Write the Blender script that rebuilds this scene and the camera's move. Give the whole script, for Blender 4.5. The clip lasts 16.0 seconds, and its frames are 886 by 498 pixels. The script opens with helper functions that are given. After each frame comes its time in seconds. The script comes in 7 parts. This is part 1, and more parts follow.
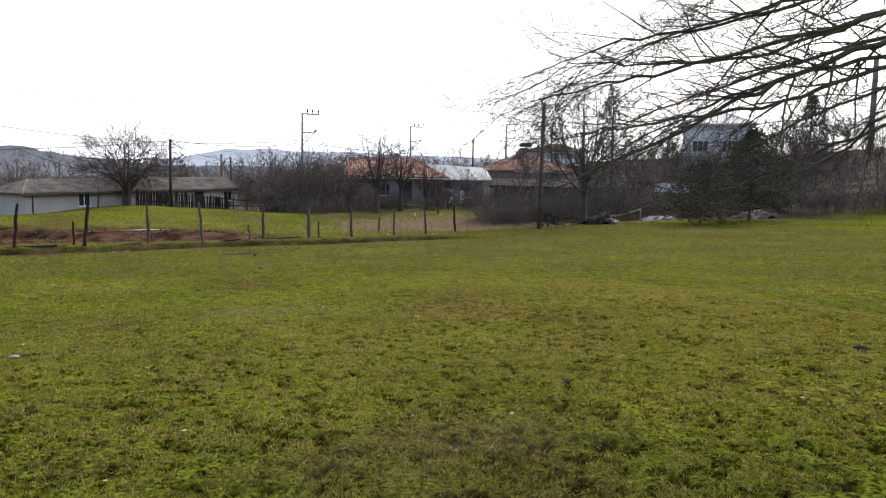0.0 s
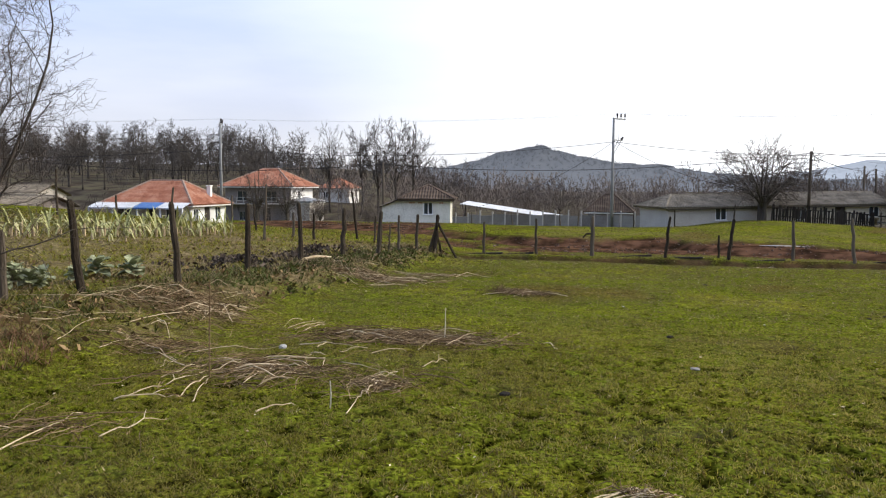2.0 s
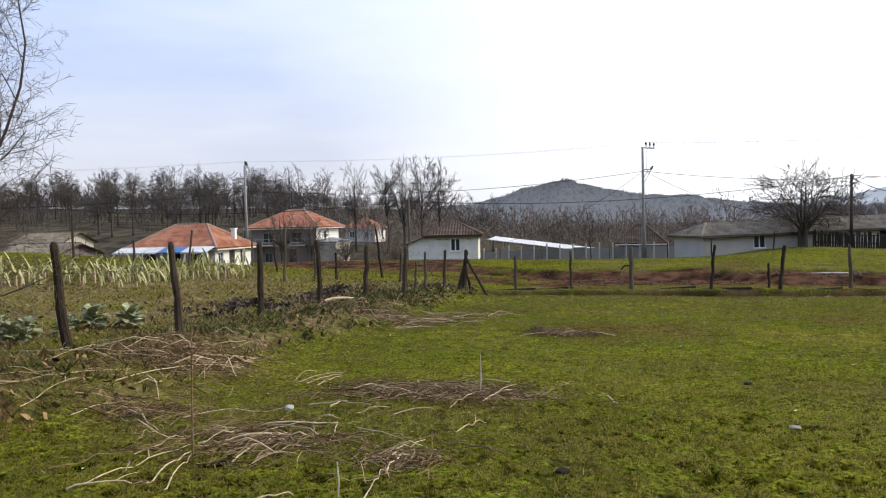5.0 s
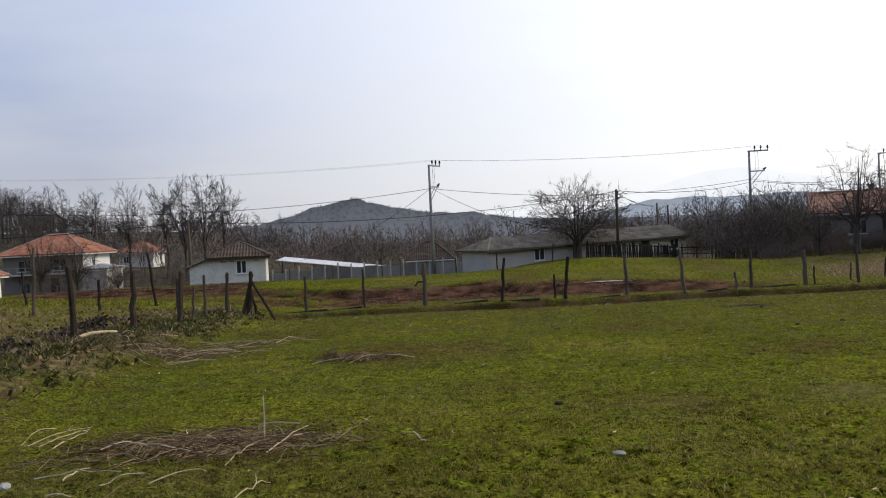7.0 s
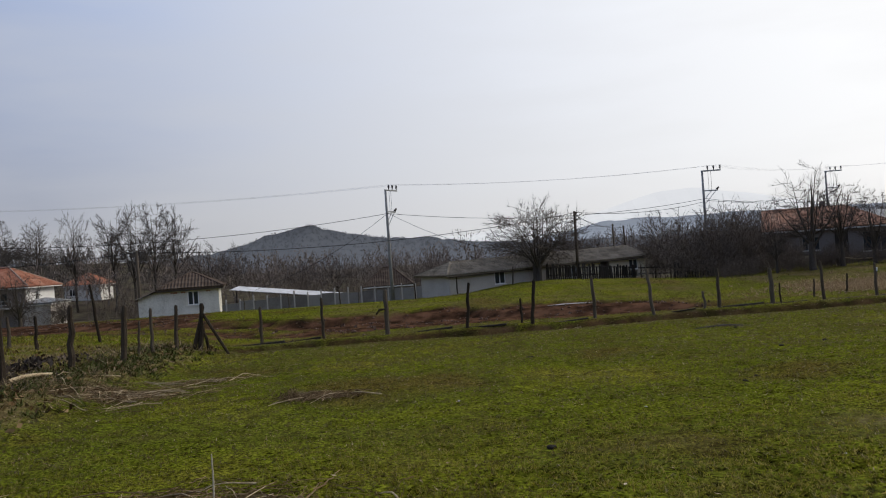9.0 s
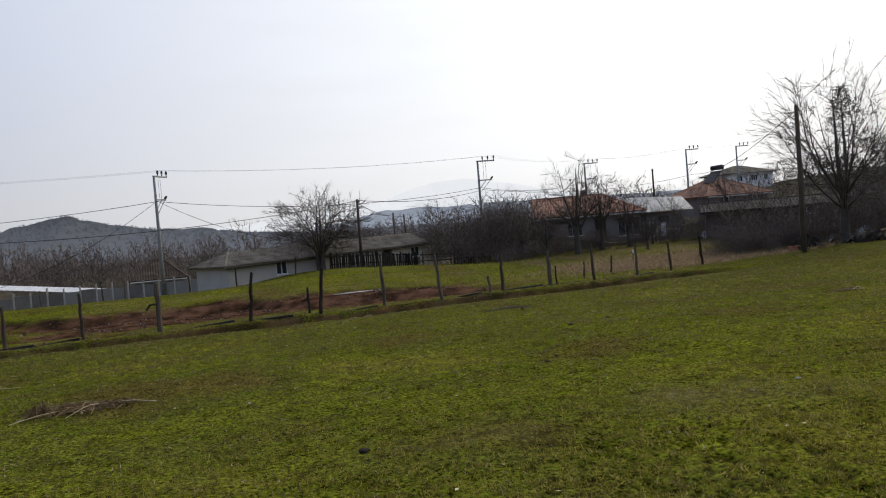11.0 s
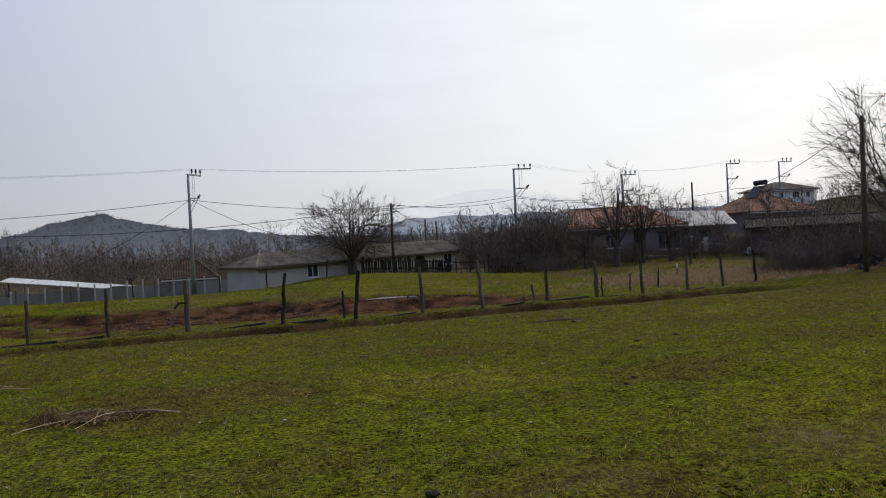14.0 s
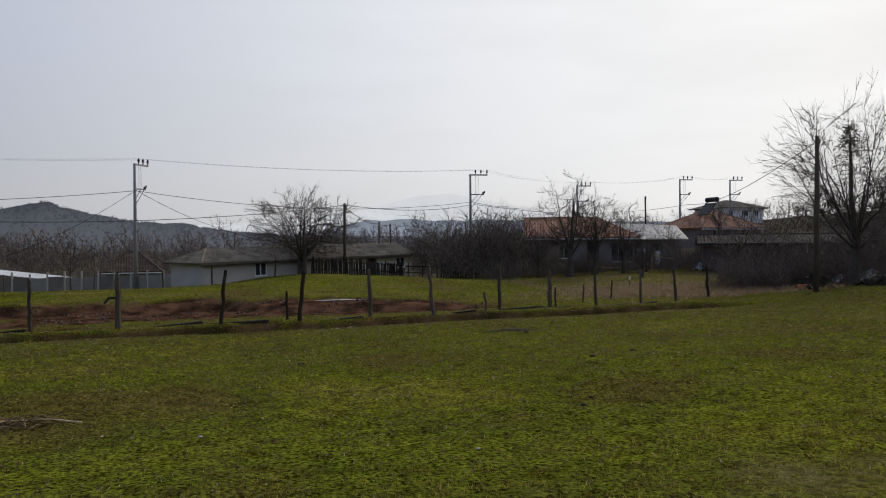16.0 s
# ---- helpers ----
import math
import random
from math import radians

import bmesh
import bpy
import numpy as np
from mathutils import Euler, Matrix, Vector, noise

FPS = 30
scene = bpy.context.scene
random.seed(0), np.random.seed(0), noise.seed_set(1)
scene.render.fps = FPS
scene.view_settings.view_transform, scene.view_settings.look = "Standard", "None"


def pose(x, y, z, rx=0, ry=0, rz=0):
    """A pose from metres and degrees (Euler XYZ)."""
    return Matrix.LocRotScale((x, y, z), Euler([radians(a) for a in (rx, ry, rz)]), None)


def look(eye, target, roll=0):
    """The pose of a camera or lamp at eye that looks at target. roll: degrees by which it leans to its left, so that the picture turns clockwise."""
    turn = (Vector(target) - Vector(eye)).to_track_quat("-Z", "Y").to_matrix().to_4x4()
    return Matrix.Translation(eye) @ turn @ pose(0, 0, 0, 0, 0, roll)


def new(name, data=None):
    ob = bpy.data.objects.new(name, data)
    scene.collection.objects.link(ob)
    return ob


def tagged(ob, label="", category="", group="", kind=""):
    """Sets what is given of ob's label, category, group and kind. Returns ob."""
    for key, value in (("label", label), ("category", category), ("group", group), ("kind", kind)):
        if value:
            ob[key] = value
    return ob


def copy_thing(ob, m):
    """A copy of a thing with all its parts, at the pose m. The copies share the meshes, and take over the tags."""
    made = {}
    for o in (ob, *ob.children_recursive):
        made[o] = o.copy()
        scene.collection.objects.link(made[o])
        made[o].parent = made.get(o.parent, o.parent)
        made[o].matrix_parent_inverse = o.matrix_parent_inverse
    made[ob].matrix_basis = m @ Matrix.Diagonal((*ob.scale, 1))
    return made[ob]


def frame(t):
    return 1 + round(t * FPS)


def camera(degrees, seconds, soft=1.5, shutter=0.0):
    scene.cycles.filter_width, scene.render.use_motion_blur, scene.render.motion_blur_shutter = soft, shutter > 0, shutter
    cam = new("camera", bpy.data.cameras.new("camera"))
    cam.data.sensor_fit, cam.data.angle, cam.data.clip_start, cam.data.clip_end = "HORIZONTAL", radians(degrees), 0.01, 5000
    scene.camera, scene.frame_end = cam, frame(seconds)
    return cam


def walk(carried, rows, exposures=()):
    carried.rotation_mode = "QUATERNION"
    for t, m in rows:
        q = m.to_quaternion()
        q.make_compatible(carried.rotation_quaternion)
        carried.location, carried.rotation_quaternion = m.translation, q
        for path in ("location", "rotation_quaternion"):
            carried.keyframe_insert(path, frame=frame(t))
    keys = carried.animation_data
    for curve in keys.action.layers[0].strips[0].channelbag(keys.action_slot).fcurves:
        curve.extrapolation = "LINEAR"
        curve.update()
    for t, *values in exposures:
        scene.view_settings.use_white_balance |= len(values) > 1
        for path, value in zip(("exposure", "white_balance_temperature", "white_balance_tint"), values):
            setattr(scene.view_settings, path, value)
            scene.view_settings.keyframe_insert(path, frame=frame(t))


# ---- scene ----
cam = camera(60.0, 16.0, soft=1.1)
PATH = [
    (0, (0.883, 0.708, 1.807), (1.921, 2.407, 1.618), 1.0),
    (0.2, (0.848, 0.792, 1.796), (1.68, 2.603, 1.623), 1.0),
    (0.5, (0.796, 0.919, 1.78), (1.399, 2.818, 1.602), 0.8),
    (0.7, (0.712, 0.987, 1.784), (1.243, 2.908, 1.617), 1.1),
    (1, (0.585, 1.089, 1.79), (1.075, 3.021, 1.625), 0.2),
    (1.2, (0.517, 1.145, 1.78), (0.894, 3.103, 1.628), -0.3),
    (1.5, (0.415, 1.229, 1.764), (0.46, 3.221, 1.593), -0.5),
    (1.7, (0.382, 1.329, 1.768), (0.151, 3.308, 1.6), -0.9),
    (2, (0.333, 1.479, 1.775), (-0.115, 3.421, 1.606), 0.3),
    (2.2, (0.284, 1.557, 1.764), (-0.253, 3.476, 1.598), -0.1),
    (2.5, (0.211, 1.674, 1.748), (-0.342, 3.589, 1.582), 0.1),
    (2.8, (0.133, 1.774, 1.737), (-0.321, 3.715, 1.568), 1.0),
    (3, (0.081, 1.841, 1.729), (-0.317, 3.794, 1.556), -0.0),
    (3.5, (0.044, 2.128, 1.712), (-0.37, 4.081, 1.594), 0.4),
    (3.7, (0.027, 2.198, 1.727), (-0.455, 4.136, 1.616), 0.6),
    (5.8, (-0.135, 3.504, 1.594), (-0.595, 5.449, 1.537), -3.3),
    (6, (-0.163, 3.62, 1.587), (-0.479, 5.593, 1.517), -3.1),
    (6.2, (-0.193, 3.706, 1.588), (-0.368, 5.697, 1.533), -1.6),
    (6.5, (-0.237, 3.834, 1.59), (-0.256, 5.833, 1.553), -1.8),
    (7, (-0.225, 4.19, 1.578), (-0.206, 6.189, 1.537), -2.8),
    (7.5, (-0.282, 4.43, 1.594), (-0.285, 6.429, 1.554), -3.5),
    (8, (-0.432, 4.688, 1.603), (-0.347, 6.686, 1.608), -2.9),
    (8.5, (-0.444, 4.96, 1.572), (-0.304, 6.956, 1.578), -4.3),
    (9, (-0.388, 5.19, 1.586), (-0.252, 7.185, 1.603), -4.0),
    (9.5, (-0.416, 5.486, 1.552), (-0.083, 7.458, 1.517), -4.9),
    (9.7, (-0.449, 5.566, 1.552), (0.09, 7.492, 1.511), -4.1),
    (10, (-0.499, 5.686, 1.553), (0.178, 7.567, 1.497), -4.6),
    (10.2, (-0.489, 5.789, 1.541), (0.202, 7.666, 1.491), -4.7),
    (12.3, (-0.387, 6.875, 1.415), (0.237, 8.774, 1.345), -4.9),
    (12.5, (-0.377, 6.978, 1.403), (0.157, 8.904, 1.337), -4.3),
    (12.8, (-0.355, 7.094, 1.409), (0.117, 9.037, 1.383), -3.6),
    (13, (-0.341, 7.171, 1.413), (0.079, 9.126, 1.379), -4.0),
    (13.2, (-0.347, 7.248, 1.407), (0.054, 9.207, 1.374), -3.7),
    (13.5, (-0.356, 7.364, 1.399), (0.112, 9.308, 1.366), -2.8),
    (14, (-0.426, 7.645, 1.378), (0.193, 9.546, 1.353), -2.9),
    (14.2, (-0.422, 7.743, 1.369), (0.125, 9.666, 1.345), -3.5),
    (14.5, (-0.415, 7.889, 1.356), (-0.152, 9.871, 1.337), -4.5),
    (14.7, (-0.374, 7.97, 1.357), (-0.21, 9.964, 1.353), -4.1),
    (15, (-0.312, 8.092, 1.358), (-0.198, 10.089, 1.349), -4.4),
    (15.2, (-0.272, 8.148, 1.349), (-0.152, 10.144, 1.347), -3.5),
    (15.5, (-0.212, 8.231, 1.335), (0.072, 10.211, 1.316), -1.8),
    (15.7, (-0.161, 8.32, 1.337), (0.308, 10.264, 1.321), -0.8),
    (16, (-0.085, 8.454, 1.339), (0.648, 10.315, 1.322), -0.5),
]
walk(cam, [(t, look(eye, target, roll)) for t, eye, target, roll in PATH], [(0, 0.38), (0.5, 0.08), (1, 0.06), (1.5, 0.14), (2.5, 0.3), (3.5, 0.24), (6, -0.06), (6.5, -0.4), (7, -0.39), (9, -0.72), (10, -0.56), (12.5, -0.64), (14, -0.75), (16, -0.9)])

# ---------------------------------------------------------------- light
SUN_AZ, SUN_EL = radians(60), radians(33)
sun_dir = Vector((math.sin(SUN_AZ) * math.cos(SUN_EL), math.cos(SUN_AZ) * math.cos(SUN_EL), math.sin(SUN_EL)))
sun = new("sun", bpy.data.lights.new("sun", "SUN"))
sun.data.energy, sun.data.angle, sun.data.color = 2.9, radians(14.0), (1.0, 0.92, 0.8)
sun.matrix_world = look(sun_dir * 50, (0, 0, 0))

world = bpy.data.worlds.new("sky")
scene.world = world
world.use_nodes = True
wn, wl = world.node_tree.nodes, world.node_tree.links
wn.clear()
w_out, w_bg = wn.new("ShaderNodeOutputWorld"), wn.new("ShaderNodeBackground")
w_sky, w_co, w_dot = wn.new("ShaderNodeTexSky"), wn.new("ShaderNodeTexCoord"), wn.new("ShaderNodeVectorMath")
w_sky.sky_type, w_sky.sun_disc = "NISHITA", False
w_sky.sun_elevation, w_sky.sun_rotation = SUN_EL, SUN_AZ
w_sky.air_density, w_sky.dust_density = 1.0, 3.0
w_dot.operation, w_dot.inputs[1].default_value = "DOT_PRODUCT", sun_dir
w_map = wn.new("ShaderNodeMapRange")
w_map.inputs["From Min"].default_value, w_map.inputs["From Max"].default_value = 0.14, 0.9
w_map.inputs["To Min"].default_value, w_map.inputs["To Max"].default_value = 0.0, 1.0
w_veil = wn.new("ShaderNodeMix")
w_veil.data_type = "RGBA"
w_veil.inputs["B"].default_value = (2.02, 2.03, 2.05, 1)
w_xyz, w_up, w_blue = wn.new("ShaderNodeSeparateXYZ"), wn.new("ShaderNodeMapRange"), wn.new("ShaderNodeMix")
w_up.inputs["From Min"].default_value, w_up.inputs["From Max"].default_value = 0.03, 0.42
w_blue.data_type = "RGBA"
w_blue.inputs["A"].default_value, w_blue.inputs["B"].default_value = (0.765, 0.785, 0.87, 1), (0.43, 0.69, 1.32, 1)
w_noise = wn.new("ShaderNodeTexNoise")
w_noise.inputs["Scale"].default_value, w_noise.inputs["Detail"].default_value = 2.2, 6
w_stretch = wn.new("ShaderNodeMapping")
w_stretch.inputs["Scale"].default_value, w_stretch.inputs["Rotation"].default_value = (1, 1, 5), (0.25, 0.2, 0)
w_cirrus = wn.new("ShaderNodeMapRange")
w_cirrus.inputs["From Min"].default_value, w_cirrus.inputs["From Max"].default_value = 0.35, 0.75
w_cirrus.inputs["To Min"].default_value, w_cirrus.inputs["To Max"].default_value = 0.0, 0.4
w_cloud = wn.new("ShaderNodeMix")
w_cloud.data_type = "RGBA"
w_cloud.inputs["B"].default_value = (1.25, 1.25, 1.26, 1)
w_scale = wn.new("ShaderNodeVectorMath")
w_scale.operation = "SCALE"
w_scale.inputs["Scale"].default_value = 0.05
w_mix = wn.new("ShaderNodeMix")
w_mix.data_type = "RGBA"
w_mix.inputs["Factor"].default_value = 0.8
wl.new(w_co.outputs["Generated"], w_dot.inputs[0])
wl.new(w_co.outputs["Generated"], w_xyz.inputs["Vector"])
wl.new(w_xyz.outputs["Z"], w_up.inputs["Value"])
wl.new(w_up.outputs["Result"], w_blue.inputs["Factor"])
wl.new(w_blue.outputs["Result"], w_veil.inputs["A"])
wl.new(w_dot.outputs["Value"], w_map.inputs["Value"])
wl.new(w_map.outputs["Result"], w_veil.inputs["Factor"])
wl.new(w_co.outputs["Generated"], w_stretch.inputs["Vector"])
wl.new(w_stretch.outputs["Vector"], w_noise.inputs["Vector"])
wl.new(w_noise.outputs["Fac"], w_cirrus.inputs["Value"])
wl.new(w_cirrus.outputs["Result"], w_cloud.inputs["Factor"])
wl.new(w_veil.outputs["Result"], w_cloud.inputs["A"])
wl.new(w_sky.outputs["Color"], w_scale.inputs[0])
wl.new(w_scale.outputs["Vector"], w_mix.inputs["A"])
wl.new(w_cloud.outputs["Result"], w_mix.inputs["B"])
wl.new(w_mix.outputs["Result"], w_bg.inputs["Color"])
wl.new(w_bg.outputs["Background"], w_out.inputs["Surface"])
w_bg.inputs["Strength"].default_value = 1.0

# ---------------------------------------------------------------- helpers
rnd = random.Random(7)


def vnoise(x, y, cell, seed):
    """Smooth value noise in 0..1 on a lattice of that cell."""
    x, y = np.asarray(x, float) / cell + seed * 17.31, np.asarray(y, float) / cell + seed * 9.73
    xi, yi = np.floor(x), np.floor(y)
    fx, fy = x - xi, y - yi
    fx, fy = fx * fx * (3 - 2 * fx), fy * fy * (3 - 2 * fy)

    def lat(i, j):
        v = np.sin(i * 127.1 + j * 311.7 + seed * 74.7) * 43758.5453
        return v - np.floor(v)

    return (lat(xi, yi) * (1 - fx) + lat(xi + 1, yi) * fx) * (1 - fy) + (lat(xi, yi + 1) * (1 - fx) + lat(xi + 1, yi + 1) * fx) * fy


def sstep(a, b, v):
    t = np.clip((np.asarray(v, float) - a) / (b - a), 0, 1)
    return t * t * (3 - 2 * t)


def fence_lip(x, y):
    """How far a place lies behind the little step along the fence."""
    return y - 30.55 - 0.035 * np.clip(x - 6, 0, 20) + 0.45 * (vnoise(x, y * 0, 1.7, 23) - 0.5) + 0.2 * (vnoise(x, y * 0, 0.5, 28) - 0.5)


def soil_shade_mask(x, y):
    """Bare red earth beside the fence, and earth colour for the shade of the step."""
    x, y = np.asarray(x, float), np.asarray(y, float)
    w = (vnoise(x, y, 2.2, 3) - 0.5) * 2.6 + (vnoise(x, y, 0.7, 4) - 0.5) * 1.2
    left = np.maximum(0, -6 - x)
    near = 37.2 + 0.25 * left - 1.5 * sstep(4, 9, x) + w
    far = 47.6 + 0.55 * left - 0.4 * np.maximum(0, x - 2) + w * 0.8
    patch = 1 - 0.75 * sstep(0.5, 0.68, 0.6 * vnoise(x, y, 3.1, 81) + 0.4 * vnoise(x, y, 1.0, 82)) * sstep(-1, -7, x)
    m = patch * sstep(0, 0.8, y - near) * sstep(0, 0.8, np.maximum(far, 60.5 * sstep(-9, -13, x) * sstep(-34, -30, x)) - y) * sstep(14.2, 12.8, x) * sstep(-48, -44, x)
    c = np.exp(-(((x + 4.5) / 3.6) ** 2 + ((y - 34.2) / 2.0) ** 2)) * (0.4 + vnoise(x, y, 0.9, 8))
    # Along the fence step, dark earth colour stands in for its shaded face.
    e = np.exp(-(((fence_lip(x, y) + 0.05) / 0.2) ** 2)) * sstep(-7, -5, x) * sstep(22, 19, x) * (0.35 + 0.85 * vnoise(x, y, 0.6, 25))
    return np.clip(np.maximum(np.maximum(m, sstep(0.35, 0.75, c)), 0.8 * sstep(0.25, 0.7, e)), 0, 1)


def dry_mask(x, y):
    """Dead stalks and thatch: the fence bank, the heaps, the scrub by the hedge."""
    x, y = np.asarray(x, float), np.asarray(y, float)
    n = vnoise(x, y, 1.3, 11) * 0.6 + vnoise(x, y, 0.4, 12) * 0.4
    bank = np.exp(-(((x + 7.0) / 1.3) ** 2)) * sstep(31, 27, y) * sstep(5, 8, y) * 0.95
    garden = 0.8 * sstep(-7.5, -9, x) * sstep(33, 28, y)
    heap = 0.6 * np.exp(-(((x + 3.6) / 2.4) ** 2 + ((y - 9.7) / 2.0) ** 2)) + 0.8 * np.exp(-(((x + 6.6) / 1.5) ** 2 + ((y - 12.6) / 2.6) ** 2))
    hedge = 1.4 * np.exp(-(((x - 25.5) / 5.4) ** 2 + ((y - 40.5) / 5.6) ** 2)) + 0.75 * sstep(18, 24, x) * sstep(33, 36, y) * sstep(66, 56, y)
    bare = 0.55 * np.exp(-(((x - 4) / 5) ** 2 + ((y - 12.5) / 1.6) ** 2)) + 0.5 * np.exp(-(((x - 3.5) / 2.5) ** 2 + ((y - 5.4) / 1.1) ** 2))
    strip = 0.48 * sstep(30.2, 30.8, y) * sstep(37.5, 35.5, y) * sstep(-8, -5, x) * sstep(24, 18, x)
    yard = 0.6 * sstep(17, 22, x) * sstep(58, 62, y) * sstep(84, 76, y)
    rise = 0.5 * sstep(33, 36, y) * sstep(62, 56, y) * sstep(-10, -4, x)
    base = 0.32
    v = np.maximum.reduce([bank, garden, heap, hedge, bare, strip, yard, rise, np.full_like(x, base)])
    return np.clip(sstep(0.25, 0.95, v * (0.35 + 1.1 * n)), 0, 1)


def turf(x, y):
    """Cushions of turf with gaps between, 0 in a gap and 1 on a cushion."""
    return sstep(0.28, 0.48, 0.52 * vnoise(x, y, 0.1, 71) + 0.36 * vnoise(x, y, 0.055, 72) + 0.12 * vnoise(x, y, 0.22, 73))


def gz(x, y):
    """Height of the ground."""
    x, y = np.asarray(x, float), np.asarray(y, float)
    z = -0.0332 * np.minimum(y, 95) - 0.008 * np.clip(y - 95, 0, 120)
    left = 0.42 * sstep(-5.0, -7.2, x) + 0.062 * np.clip(-8 - x, 0, 22) * sstep(4, 10, y)
    z = z + left * (1 - 0.95 * sstep(33, 56, y) * sstep(-4, -12, x) - sstep(28.5, 33, y) * sstep(-12, -5, x) * 0.9)
    z = z + 0.022 * np.clip(x - 20, 0, 22) + 0.11 * np.clip(x - 45, 0, 90) * sstep(300, 125, y)
    z = z + 0.45 * sstep(44, 60, y) * sstep(-20, -10, x) * sstep(95, 70, y)
    z = z + 0.62 * np.exp(-(((x - 14) / 7.0) ** 2)) * sstep(47, 60, y) * sstep(82, 70, y)
    z = z + 0.12 * sstep(24, 31, x) * sstep(48, 58, y) * sstep(110, 80, y)
    z = z + 0.075 * np.clip(y - 102, 0, 100) * sstep(-32, -70, x) * sstep(330, 220, y) + 1.6 * sstep(104, 116, y) * sstep(-34, -40, x) * sstep(300, 160, y)
    z = z + 0.028 * np.clip(-45 - x, 0, 150) * sstep(60, 110, y)
    edge = fence_lip(x, y)
    run = sstep(-7.0, -5.2, x) * sstep(24, 19, x)
    z = z + run * ((0.08 + 0.12 * vnoise(x, y * 0, 2.7, 26)) * np.exp(-((np.maximum(edge, 0) / 1.3) ** 2)) * sstep(-0.1, 0.0, edge) - 0.1 * sstep(-2.6, -0.2, edge) * sstep(0.0, -0.1, edge))
    z = z + 0.3 * sstep(45.6, 46.8, y + 0.7 * np.maximum(0, x - 2) - 0.5 * np.maximum(0, -6 - x) + 1.2 * (vnoise(x, y * 0, 2.3, 24) - 0.5)) * sstep(15, 10, x) * sstep(-30, -12, x) - 0.12 * sstep(34, 38, y) * sstep(48, 44, y) * sstep(15, 9, x)
    z = z - 0.16 * soil_shade_mask(x, y) * (0.6 + 0.8 * vnoise(x, y, 0.8, 21) * (1 - np.exp(-(((x - 9.3) / 2.2) ** 2 + ((y - 44.3) / 0.7) ** 2))))
    bank = sstep(46, 54, y) * sstep(67, 61, y) * sstep(-34, -27, x) * sstep(-6, -12, x)
    z = z + bank * (-1.05 - z)
    z = z - 0.38 * sstep(55, 67, y) * sstep(9, 2, x) * sstep(-34, -28, x) * sstep(105, 85, y) - 0.12 * sstep(46, 52, y) * sstep(3, -3, x) * sstep(-34, -28, x) * sstep(67, 60, y)
    near = sstep(90, 60, np.hypot(x, y))
    z = z + near * (0.10 * (vnoise(x, y, 4.5, 1) - 0.5) + 0.045 * (vnoise(x, y, 0.75, 2) - 0.5))
    z = z + 0.038 * (turf(x, y) - 0.5) * sstep(15.0, 9.0, y) * sstep(2.6, 3.2, y) * sstep(-9.2, -8.6, x) * sstep(13.2, 12.6, x)
    return z


def ground(x, y):
    return float(gz(x, y))


def from_arrays(name, verts, faces):
    me = bpy.data.meshes.new(name)
    me.from_pydata([tuple(v) for v in verts], [], [tuple(f) for f in faces])
    me.update()
    return me


def tris_mesh(name, verts, n_side):
    """A mesh of loose polygons, each of n_side corners, from an array of corners."""
    me = bpy.data.meshes.new(name)
    n = len(verts)
    me.vertices.add(n)
    me.vertices.foreach_set("co", np.asarray(verts, np.float32).ravel())
    me.loops.add(n)
    me.loops.foreach_set("vertex_index", np.arange(n, dtype=np.int32))
    me.polygons.add(n // n_side)
    me.polygons.foreach_set("loop_start", np.arange(0, n, n_side, dtype=np.int32))
    me.update(calc_edges=True)
    return me


def thing(name, loc, label, category, group="", rz=0.0, kind=""):
    ob = new(name)
    ob.empty_display_size = 0.2
    ob.matrix_world = pose(*loc, 0, 0, rz)
    return tagged(ob, label, category, group, kind)


def part(name, data, material, parent, label="", smooth=False):
    if isinstance(data, bmesh.types.BMesh):
        me = bpy.data.meshes.new(name)
        data.to_mesh(me)
        data.free()
        data = me
    if material is not None and not data.materials:
        data.materials.append(material)
    if smooth:
        for p in data.polygons:
            p.use_smooth = True
    ob = new(name, data)
    ob.parent = parent
    if label:
        ob["label"] = label
    return ob


def add_box(bm, lo, hi, bevel=0.0):
    m = Matrix.LocRotScale([(a + b) / 2 for a, b in zip(lo, hi)], None, [abs(b - a) for a, b in zip(lo, hi)])
    r = bmesh.ops.create_cube(bm, size=1, matrix=m)
    if bevel:
        edges = list({e for v in r["verts"] for e in v.link_edges})
        bmesh.ops.bevel(bm, geom=edges, offset=bevel, segments=1, affect="EDGES")
    return bm


def box(lo, hi, bevel=0.0):
    return add_box(bmesh.new(), lo, hi, bevel)


class Tubes:
    """Gathers tapered tubes along polylines into one mesh."""

    def __init__(self):
        self.v, self.f, self.n = [], [], 0

    def add(self, pts, radii, sides=3, cap=True):
        pts = np.asarray(pts, float)
        m = len(pts)
        d = np.gradient(pts, axis=0)
        d /= np.maximum(np.linalg.norm(d, axis=1), 1e-9)[:, None]
        ref = np.array([0, 0, 1.0]) if abs(d[0, 2]) < 0.8 else np.array([1.0, 0, 0])
        u = np.cross(d, ref)
        u /= np.maximum(np.linalg.norm(u, axis=1), 1e-9)[:, None]
        w = np.cross(d, u)
        a = np.arange(sides) * 2 * math.pi / sides
        r = np.asarray(radii, float)[:, None, None]
        ring = pts[:, None] + r * (np.cos(a)[None, :, None] * u[:, None] + np.sin(a)[None, :, None] * w[:, None])
        self.v.append(ring.reshape(-1, 3))
        b = self.n
        for i in range(m - 1):
            for j in range(sides):
                k = (j + 1) % sides
                self.f.append((b + i * sides + j, b + i * sides + k, b + (i + 1) * sides + k, b + (i + 1) * sides + j))
        if cap:
            self.f.append(tuple(b + (m - 1) * sides + j for j in range(sides)))
            self.f.append(tuple(b + sides - 1 - j for j in range(sides)))
        self.n += m * sides

    def mesh(self, name):
        return from_arrays(name, np.concatenate(self.v) if self.v else [], self.f)


